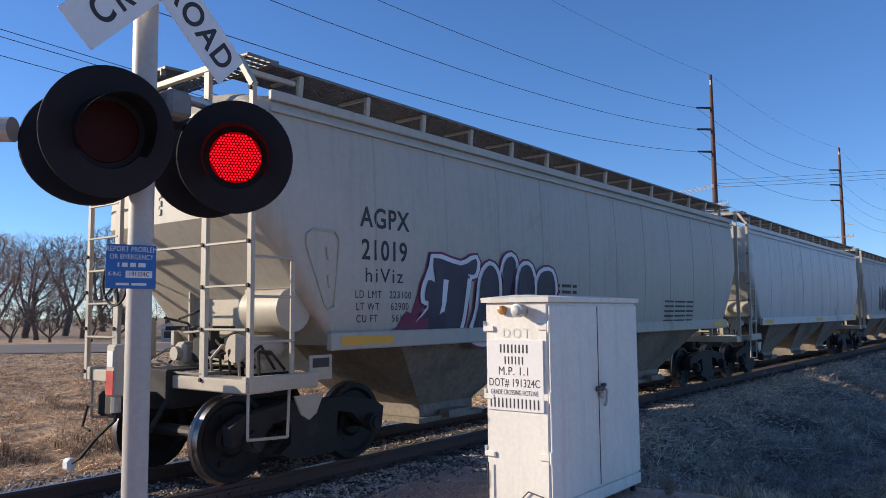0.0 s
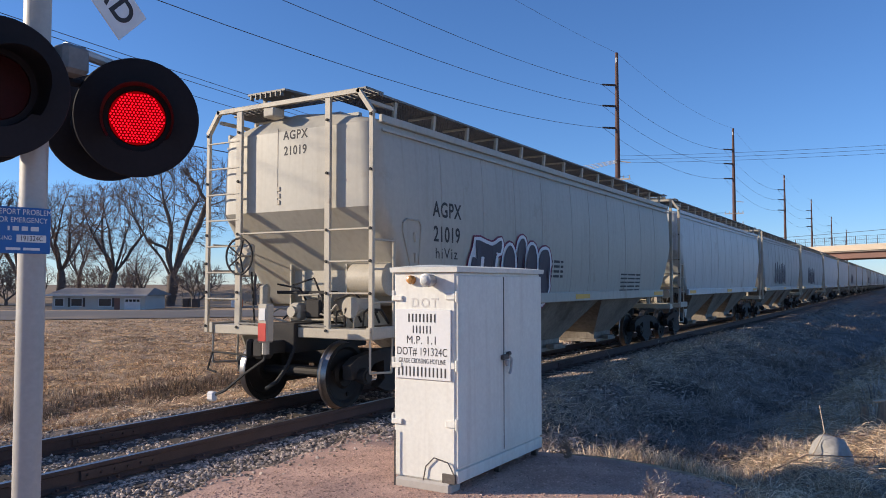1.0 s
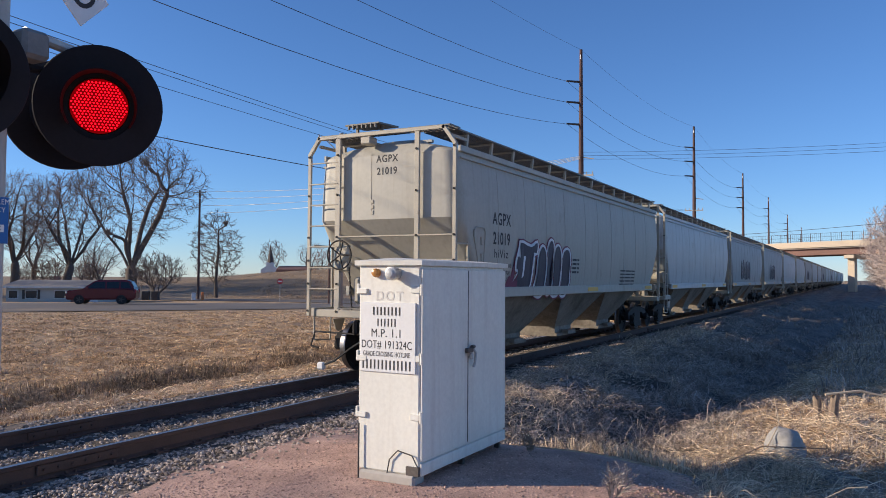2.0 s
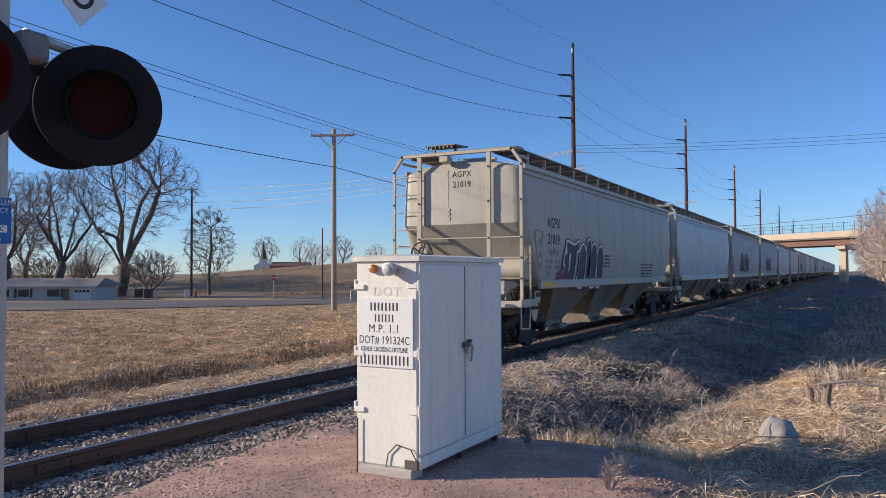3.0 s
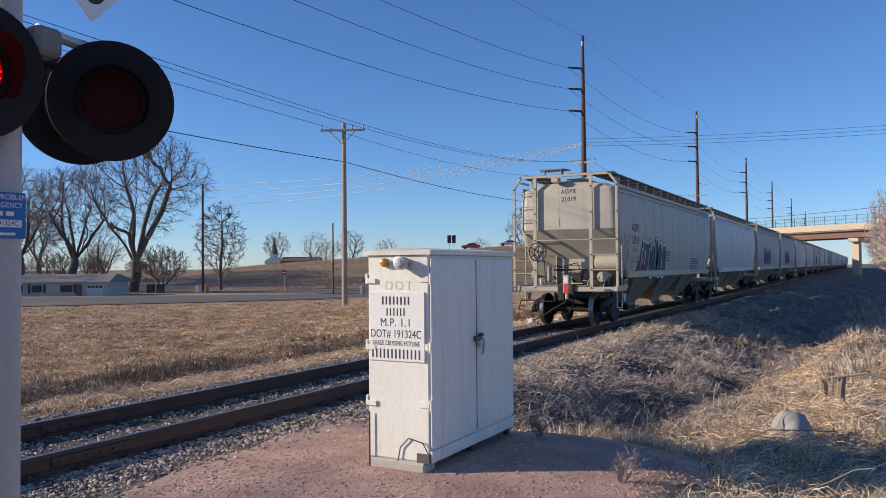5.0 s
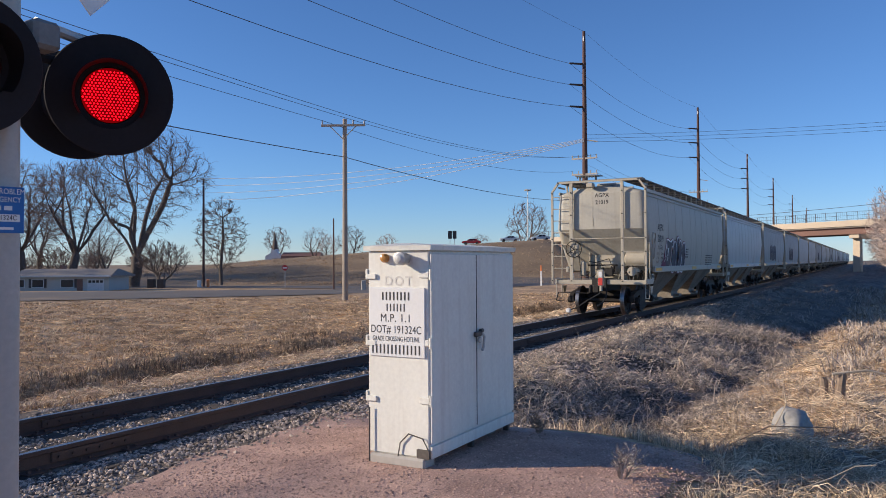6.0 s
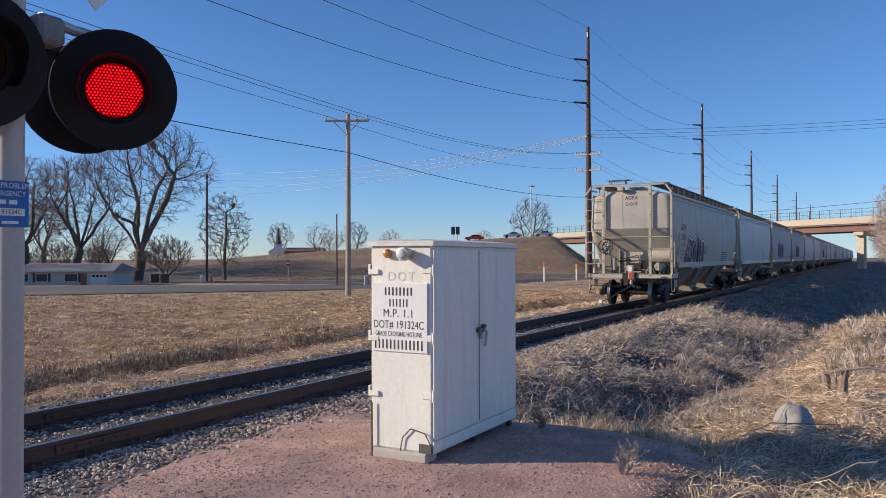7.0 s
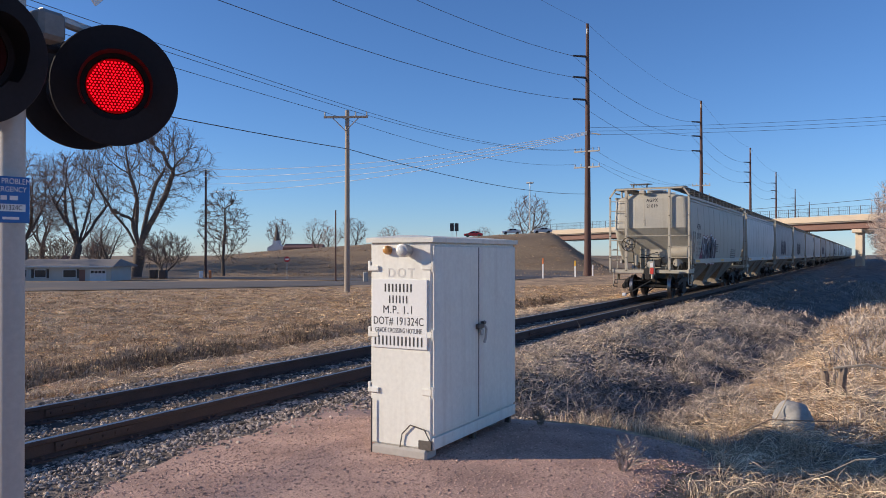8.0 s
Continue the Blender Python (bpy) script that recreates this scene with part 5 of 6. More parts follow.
# ---- overpass ----
def overpass():
    br = new("overpass")
    a, b = Vector((-68, 189, 0)), Vector((12, 161.4, 0))
    d = (b - a).normalized()
    nrm = Vector((d.y, -d.x, 0))
    yaw = math.degrees(math.atan2(d.y, d.x))
    L = (b - a).length
    slope = math.atan2(1.45, L)
    m = Matrix.Translation((a.x, a.y, 7.95)) @ pose(0, 0, 0, 0, 0, yaw) @ Matrix.Rotation(-slope, 4, "Y")
    def p(name, bm, mt, label=""):
        bmesh.ops.transform(bm, matrix=m, verts=bm.verts)
        return part(name, bm, mt, br, label)
    bm = bmesh.new()
    box(bm, (L / 2, 0, -0.62), (L, 0.4, 1.15), bevel=0.05)
    p("parapet", bm, "bridge_cream", "cream concrete parapet")
    bm = bmesh.new()
    box(bm, (L / 2, 10, -0.62), (L, 0.4, 1.15), bevel=0.05)
    p("parapet", bm, "bridge_cream", "cream concrete parapet")
    bm = bmesh.new()
    box(bm, (L / 2, 5, -1.3), (L, 10, 0.25))
    p("deck", bm, "bridge_dark")
    for k in range(4):
        bm = bmesh.new()
        y = 0.6 + k * 2.9
        box(bm, (L / 2, y, -2.0), (L, 0.05, 1.25))
        box(bm, (L / 2, y, -1.42), (L, 0.4, 0.06))
        box(bm, (L / 2, y, -2.62), (L, 0.45, 0.06))
        p("girder", bm, "bridge_brown", "brown steel girder")
    bm = bmesh.new()
    for k in range(45):
        box(bm, (L * k / 44, 0, 0.75), (0.09, 0.09, 1.7))
    for z in (0.15, 0.85, 1.55):
        box(bm, (L / 2, 0, z), (L, 0.05, 0.05))
    for k in range(220):
        box(bm, (L * k / 220, 0, 0.85), (0.018, 0.018, 1.4))
    p("fence", bm, "fence", "dark mesh safety fence")
    for f, w in ((0.34, 1.6), (0.925, 1.7)):
        c = m @ Vector((L * f, 0, -2.7))
        g = lie(c.x, c.y)
        q = c + Vector((-d.y, d.x, 0)) * 1.2
        bm = bmesh.new()
        box(bm, (q.x, q.y, (c.z - 0.9 + g) / 2), (w * 0.75, 1.3, c.z - 0.9 - g + 0.4), pose(0, 0, 0, 0, 0, yaw), bevel=0.05)
        part("pier_column", bm, "bridge_cream", br)
        q = c + Vector((-d.y, d.x, 0)) * 5
        bm = bmesh.new()
        box(bm, (q.x, q.y, c.z - 0.45), (w * 1.1, 11, 0.7), pose(0, 0, 0, 0, 0, yaw), bevel=0.1)
        part("pier_cap", bm, "bridge_cream", br)
    tagged(br, "cream concrete and brown steel road overpass with a mesh fence", "overpass")


overpass()


# ---- trees ----
def grow(rng, trunk_h, centre, radii, limbs, r0, points=1500, step_=0.55, kill=1.0, twig=0.9, twigs_each=3, fine=0.02, leader=0.0, open_=0.45, vase=1.0):
    """A crown that grows towards free room: branches as (a, b, ra, rb)."""
    nodes, parent = [Vector((0, 0, -0.3))], [-1]
    def run(p, d, length, bend):
        k = p
        for i in range(max(1, int(length / step_))):
            d = (d + bend + Vector((rng.gauss(0, 0.07), rng.gauss(0, 0.07), rng.gauss(0, 0.04)))).normalized()
            nodes.append(nodes[k] + d * step_)
            parent.append(k)
            k = len(nodes) - 1
        return k
    top = run(0, Vector((0, 0, 1)), trunk_h + 0.3, Vector((0, 0, 0.1)))
    if leader:
        run(top, Vector((0, 0, 1)), leader, Vector((0, 0, 0.1)))
    for side, away, lean, length in limbs:
        tilt = radians(lean)
        flat = Vector((0.875, 0.484, 0)) * side + Vector((-0.484, 0.875, 0)) * away
        d = flat * math.sin(tilt) + Vector((0, 0, math.cos(tilt)))
        run(top - rng.randint(0, 1), d.normalized(), length, Vector((0, 0, 0.035)))
    c = Vector((0.875, 0.484, 0)) * centre[0] + Vector((0, 0, centre[1]))
    goal = []
    while len(goal) < points:
        v = Vector((rng.uniform(-1, 1), rng.uniform(-1, 1), rng.uniform(-1, 1)))
        if v.length < 1 and v.length > rng.random() * open_ and math.hypot(v.x, v.y) < vase + (v.z + 1) * 0.8 and noise.noise(v * 2.2 + Vector((points * 0.01, trunk_h, 0))) > -0.32:
            goal.append((v.x * radii[0] + c.x, v.y * radii[0] + c.y, v.z * radii[1] + c.z))
    goal = np.array(goal)
    best, dist = np.zeros(len(goal), int), np.full(len(goal), 1e9)
    done = 0
    for _ in range(70):
        for k in range(done, len(nodes)):
            dd = np.linalg.norm(goal - np.array(nodes[k]), axis=1)
            closer = dd < dist
            dist[closer], best[closer] = dd[closer], k
        done = len(nodes)
        live = dist > kill
        if not live.any() or done > 5200:
            break
        pull = {}
        for g, k in zip(goal[live], best[live]):
            d = Vector(g) - nodes[k]
            pull[k] = pull.get(k, Vector((0, 0, 0))) + d.normalized()
        for k, d in pull.items():
            along = (nodes[k] - nodes[parent[k]]).normalized() if parent[k] >= 0 else Vector((0, 0, 1))
            d = (d.normalized() + along * 1.1 + Vector((rng.gauss(0, 0.11), rng.gauss(0, 0.11), rng.gauss(0.10, 0.08)))).normalized()
            nodes.append(nodes[k] + d * step_)
            parent.append(k)
    load = [0.0] * len(nodes)
    for k in range(len(nodes) - 1, 0, -1):
        load[k] = max(load[k], 1.0)
        load[parent[k]] += load[k]
    rad = [max(r0 * (w / load[0]) ** 0.60, fine) for w in load]
    trunk, twigs = [], []
    for k in range(1, len(nodes)):
        p = parent[k]
        ra = min(rad[p], rad[k] * 1.5) if p else rad[p] * 1.3
        (trunk if rad[k] > r0 * 0.1 else twigs).append((nodes[p], nodes[k], ra, rad[k]))
        if load[k] < 7:
            d0 = (nodes[k] - nodes[p]).normalized()
            for _ in range(twigs_each):
                d = (d0 + Vector((rng.gauss(0, 0.38), rng.gauss(0, 0.38), rng.gauss(0.05, 0.3)))).normalized()
                o = nodes[p].lerp(nodes[k], rng.random())
                e = o + d * twig * rng.uniform(0.5, 1.3)
                twigs.append((o, e, fine, fine * 0.5))
                f = o.lerp(e, rng.uniform(0.3, 0.8))
                d2 = (d + Vector((rng.gauss(0, 0.6), rng.gauss(0, 0.6), rng.gauss(0, 0.5)))).normalized()
                twigs.append((f, f + d2 * twig * 0.6, fine * 0.8, fine * 0.4))
    return trunk, twigs


def tubes(name, segs, material, parent, n=4):
    """All branch segments of one part as a single mesh; the finest twigs are slivers."""
    verts, faces = [], []
    for a, b, ra, rb in segs:
        d = (b - a).normalized()
        u = d.orthogonal().normalized()
        v = d.cross(u)
        k = len(verts)
        if ra < 0.032 and n == 3:
            verts += [a - u * ra * 1.5, a + u * ra * 1.5, b + v * rb]
            faces.append((k, k + 1, k + 2))
            continue
        for c, r in ((a, ra), (b, rb)):
            for i in range(n):
                t = 2 * math.pi * i / n
                verts.append(c + (u * math.cos(t) + v * math.sin(t)) * r)
        faces += [(k + i, k + (i + 1) % n, k + n + (i + 1) % n, k + n + i) for i in range(n)]
    return solid(name, verts, faces, material, parent)


def tree(seed, x, y, label, **kw):
    rng = random.Random(seed)
    bark = kw.pop("bark", "bark")
    twig = kw.pop("twig_paint", "twig")
    t = new("bare_tree")
    trunk, twigs = grow(rng, **kw)
    smooth(tubes("trunk", trunk, bark, t, 7), 60)
    tubes("crown", twigs, twig, t, 3)
    t.location = (x, y, lie(x, y))
    return tagged(t, label, "tree")


BIG = tree(3, *bearing(240, 116), "large bare spreading tree with a forked trunk", trunk_h=5.0, centre=(1.6, 15.2), radii=(10.4, 9.2), r0=0.85, points=2100,
           limbs=((-1, 0.2, 27, 12), (1, -0.2, 24, 13), (0.25, 0.9, 15, 13), (-0.35, -0.8, 18, 12), (0.7, 0.5, 38, 9), (-0.8, 0.5, 42, 8), (0.1, -0.9, 34, 9)), kill=0.9, twig=1.4, twigs_each=2, fine=0.018, open_=0.9, vase=0.12)
OLD = tree(8, *bearing(128, 140), "old bare tree with a dense twiggy crown", trunk_h=5.5, centre=(0.4, 14.0), radii=(8.0, 8.2), r0=0.75, points=1800,
           limbs=((-1, 0.3, 34, 9), (1, 0.2, 36, 9), (0.1, -1, 30, 9), (0.2, 0.9, 18, 9), (-0.6, 0.4, 16, 9), (0.7, -0.4, 52, 6), (-0.8, -0.3, 54, 6)), kill=0.9, twig=1.4, twigs_each=3, fine=0.018, open_=0.8, vase=0.3, twig_paint="brush_twig")
YOUNG = tree(14, *bearing(395, 125), "young bare tree with an upright oval crown", trunk_h=2.2, centre=(0.0, 8.2), radii=(4.2, 6.0), r0=0.3, points=1300,
             limbs=((-1, 0, 40, 2.5), (1, 0.3, 40, 2.5), (0, 1, 40, 2.5), (0, -1, 40, 2.5)), leader=9.5, step_=0.4, kill=0.6, twig=0.7, fine=0.02)
SMALL = tree(21, *bearing(290, 112), "small bare garden tree with low crooked limbs", trunk_h=1.0, centre=(0.0, 4.2), radii=(3.9, 2.6), r0=0.3, points=900,
             limbs=((-1, 0.3, 48, 2.5), (1, 0.1, 50, 2.5), (0.2, 1, 45, 2), (0, -1, 40, 2)), step_=0.35, kill=0.55, twig=0.8, fine=0.02)


def again(ob, u, d, k, rz, z=None, label=""):
    x, y = bearing(u, d)
    c = copy_thing(ob, pose(x, y, lie(x, y) if z is None else z, 0, 0, rz))
    c.scale = (k, k, k)
    if label:
        tagged(c, label)
    return c


FAR = tree(40, *bearing(494, 250), "distant bare tree beyond the embankment", trunk_h=2.4, centre=(0.0, 7.4), radii=(4.6, 4.6), r0=0.34, points=800,
           limbs=((-1, 0.2, 35, 3), (1, 0, 30, 3), (0, 1, 28, 3)), step_=0.5, kill=0.75, twig=1.1, twigs_each=2, fine=0.02, open_=0.8, vase=0.35, twig_paint="brush_twig")
again(OLD, 40, 150, 1.05, 70)
again(BIG, -30, 140, 0.9, 200)
again(OLD, -95, 150, 0.8, 120)
again(OLD, -175, 130, 0.85, 20)
again(BIG, -260, 120, 0.75, 90)
again(OLD, 75, 190, 0.8, 250)
again(OLD, -340, 110, 0.8, 150)
for u, d, k, rz in ((562, 215, 0.9, 80), (625, 215, 0.9, 200), (688, 225, 0.75, 300), (855, 230, 0.75, 45), (585, 240, 0.8, 120)):
    again(FAR, u, d, k, rz, 1.0)
again(FAR, 938, 215, 1.35, 160, 2.0)
again(FAR, 1270, 260, 1.5, 30, 0.0, "distant bare tree beyond the train")
for u, d, k, rz in ((-400, 85, 1.1, 10), (-330, 100, 1.3, 50), (-290, 92, 0.9, 100), (-235, 110, 1.2, 160), (-205, 95, 0.8, 210), (-140, 118, 1.2, 260), (-118, 100, 0.7, 310), (-60, 120, 1.0, 20)):
    again(FAR if k > 1 else SMALL, u, d, k, rz, None, "bare street tree beyond the road")
for k in range(18):
    again((FAR, SMALL)[k % 2], random.uniform(-420, 330), random.uniform(175, 300), random.uniform(0.7, 1.15), random.uniform(0, 360), -1.8, "far bare tree on the skyline")
# brush and trees on the slope beyond the track
THICKET = tree(31, 16, 118, "tall reddish brown leafless thicket tree", trunk_h=1.5, centre=(0.0, 7.6), radii=(4.6, 7.0), r0=0.22, points=800,
               limbs=((-1, 0.2, 25, 5), (1, 0, 25, 5), (0, 1, 20, 6), (0, -1, 15, 6)), step_=0.45, kill=0.7, twig=1.0, twigs_each=2, fine=0.018, bark="brush", twig_paint="brush")
for k in range(20):
    y = 98 + k * 10 + random.uniform(-3, 3)
    c = copy_thing(THICKET, pose(8.9 + random.uniform(0, 7) + 0.01 * y, y, -0.4, 0, 0, random.uniform(0, 360)))
    s_ = random.uniform(0.6, 0.95)
    c.scale = (s_, s_, s_)


# ---- house and street things ----
def house():
    h = new("house")
    x, y = bearing(133, 104)
    h.matrix_world = pose(x, y, lie(x, y) - 0.35, 0, 0, 29) @ Matrix.Diagonal((0.74, 0.82, 0.9, 1))
    bm = bmesh.new()
    box(bm, (0, 0, 1.25), (17, 8, 2.5))
    part("wall", bm, "siding", h, "pale blue-grey siding")
    bm = bmesh.new()
    loft(bm, [[(-9.3, -4.9, 2.45), (9.3, -4.9, 2.45), (9.3, 4.9, 2.45), (-9.3, 4.9, 2.45)], [(-9.3, -4.9, 2.62), (9.3, -4.9, 2.62), (9.3, 4.9, 2.62), (-9.3, 4.9, 2.62)],
              [(-8.4, -0.3, 3.6), (8.4, -0.3, 3.6), (8.4, 0.3, 3.6), (-8.4, 0.3, 3.6)]])
    rf = part("roof", bm, "roofing", h, "low grey shingle roof")
    bm = bmesh.new()
    box(bm, (0, -4.92, 2.54), (18.6, 0.05, 0.22))
    part("fascia", bm, "door_white", rf)
    bm = bmesh.new()
    box(bm, (6.2, -4.03, 1.08), (2.9, 0.08, 2.1))
    gd = part("garage_door", bm, "door_white", h, "white panelled garage door")
    for k in range(4):
        bm = bmesh.new()
        box(bm, (5.2 + 0.68 * k, -4.085, 1.75), (0.5, 0.04, 0.35))
        part("pane", bm, "window", gd)
    for xx, w in ((-4.0, 1.9), (1.2, 2.2), (-7.2, 1.5)):
        bm = bmesh.new()
        box(bm, (xx, -4.05, 1.5), (w + 0.25, 0.1, 1.25))
        wn_ = part("window", bm, "door_white", h)
        bm = bmesh.new()
        box(bm, (xx, -4.11, 1.5), (w, 0.04, 1.05))
        part("pane", bm, "window", wn_)
    for xx in (-5.4, -2.7, 2.7):
        bm = bmesh.new()
        box(bm, (xx, -4.06, 1.5), (0.4, 0.1, 1.3))
        part("shutter", bm, "fence", h)
    bm = bmesh.new()
    box(bm, (3.4, -4.05, 1.05), (1.0, 0.1, 2.1))
    part("front_door", bm, "bridge_brown", h)
    bm = bmesh.new()
    box(bm, (-2, 0.5, 3.7), (0.9, 0.6, 0.9))
    part("chimney", bm, "bridge_brown", rf)
    tagged(h, "low pale blue house with a white garage door", "house")


house()


def church():
    c = new("church")
    x, y = bearing(490, 230)
    c.matrix_world = pose(x, y, 2.7, 0, 0, 29)
    bm = bmesh.new()
    box(bm, (0, 0, 1.6), (2.0, 2.0, 3.2))
    loft(bm, [[(-2.6, -1.2, 0), (2.6, -1.2, 0), (2.6, 1.2, 0), (-2.6, 1.2, 0)], [(-2.6, -1.2, 1.1), (2.6, -1.2, 1.1), (2.6, 1.2, 1.1), (-2.6, 1.2, 1.1)], [(-0.1, -1.2, 2.6), (0.1, -1.2, 2.6), (0.1, 1.2, 2.6), (-0.1, 1.2, 2.6)]])
    part("tower", bm, "door_white", c)
    bm = bmesh.new()
    rod(bm, (0, 0, 3.2), (0, 0, 8.6), 0.95, 0.04, n=8)
    rod(bm, (0, 0, 3.0), (0, 0, 3.3), 1.15, 1.1, n=8)
    part("steeple", bm, "bark", c)
    bm = bmesh.new()
    loft(bm, [[(2.4, -3, 0), (14, -3, 0), (14, 4, 0), (2.4, 4, 0)], [(2.4, -3, 1.1), (14, -3, 1.1), (14, 4, 1.1), (2.4, 4, 1.1)], [(2.4, 0.4, 2.2), (14, 0.4, 2.2), (14, 0.6, 2.2), (2.4, 0.6, 2.2)]])
    part("nave", bm, "bridge_brown", c)
    tagged(c, "small church with a white tower and dark steeple beyond the embankment", "church")


church()


def stop_sign():
    s = new("stop_sign")
    x, y = bearing(508, 108)
    g = lie(x, y)
    s.matrix_world = pose(x, y, g, 0, 0, 29)
    bm = bmesh.new()
    rod(bm, (0, 0, -0.1), (0, 0, 3.1), 0.04)
    part("post", bm, "galv", s)
    bm = bmesh.new()
    lathe(bm, [(0.42, 0), (0.42, 0.02)], 8, pose(0, -0.05, 2.85, 90, 0, 0) @ pose(0, 0, 0, 0, 0, 22.5))
    part("sign_plate", bm, "stop_red", s)
    bars("sign_bar", (0.13, 0.13, 0.13, 0.13), 0.2, 0.03, "white_mark", s, pose(0, -0.075, 2.85))
    tagged(s, "red octagonal stop sign on a thin post", "stop sign")


stop_sign()


def marker_post(u, d, h, material, label):
    x, y = bearing(u, d)
    p = new("marker_post")
    p.location = (x, y, lie(x, y))
    bm = bmesh.new()
    box(bm, (0, 0, h / 2), (0.12, 0.12, h), bevel=0.01)
    part("stake", bm, "sign_white", p)
    bm = bmesh.new()
    box(bm, (0, 0, h - 0.2), (0.135, 0.135, 0.5), bevel=0.01)
    part("cap", bm, material, p)
    tagged(p, label, "marker post")


marker_post(961, 68, 1.75, "orange", "white marker post with an orange top in dry grass")
marker_post(1018, 72, 1.5, "yellow", "yellow marker post in dry grass")
marker_post(1049, 84, 1.2, "white_mark", "short white marker post beside the steel pole")


def light_mast():
    x, y = bearing(938, 200)
    p = new("light_mast")
    p.location = (x, y, 5.5)
    bm = bmesh.new()
    rod(bm, (0, 0, -2), (0, 0, 14.8), 0.16, 0.10, n=8)
    part("shaft", bm, "galv", p)
    bm = bmesh.new()
    for a in range(4):
        box(bm, (0.6 * math.cos(a * 1.57), 0.6 * math.sin(a * 1.57), 14.9), (0.7, 0.5, 0.35), bevel=0.05)
    part("lamp_ring", bm, "galv", p)
    tagged(p, "tall grey highway light mast beside the overpass", "light mast")


light_mast()


def road_board():
    x, y = bearing(804, 186)
    p = new("road_sign")
    p.matrix_world = pose(x, y, lie(x, y), 0, 0, 29)
    for k in (-0.55, 0.55):
        bm = bmesh.new()
        box(bm, (k, 0, 2.8), (0.95, 0.08, 1.9))
        part("panel", bm, "fence", p)
        bm = bmesh.new()
        rod(bm, (k, 0.1, -0.3), (k, 0.1, 3.0), 0.06)
        part("post", bm, "galv", p)
    tagged(p, "pair of dark sign backs on posts on the embankment", "road sign")


road_board()


def small_box(name, u, d, s, material, label, category):
    x, y = bearing(u, d)
    bm = bmesh.new()
    box(bm, (0, 0, s[2] / 2), s, bevel=0.06)
    ob = part(name, bm, material)
    ob.matrix_world = pose(x, y, lie(x, y), 0, 0, 29)
    tagged(ob, label, category)


small_box("waste_bin", 272, 112, (1.0, 0.9, 1.3), "fence", "dark wheeled waste bin beside the drive", "bin")
small_box("waste_bin", 289, 111, (1.0, 0.9, 1.3), "fence", "dark wheeled waste bin beside the drive", "bin")
small_box("mailbox", 356, 112, (0.5, 0.4, 1.1), "white_mark", "pale roadside mailbox on a post", "mailbox")
small_box("mailbox", 372, 112, (0.35, 0.35, 1.2), "orange", "small orange roadside box", "mailbox")
small_box("hydrant", 1000 - 353, 60, (0.35, 0.35, 0.8), "kerb", "pale hydrant beside the road", "hydrant")


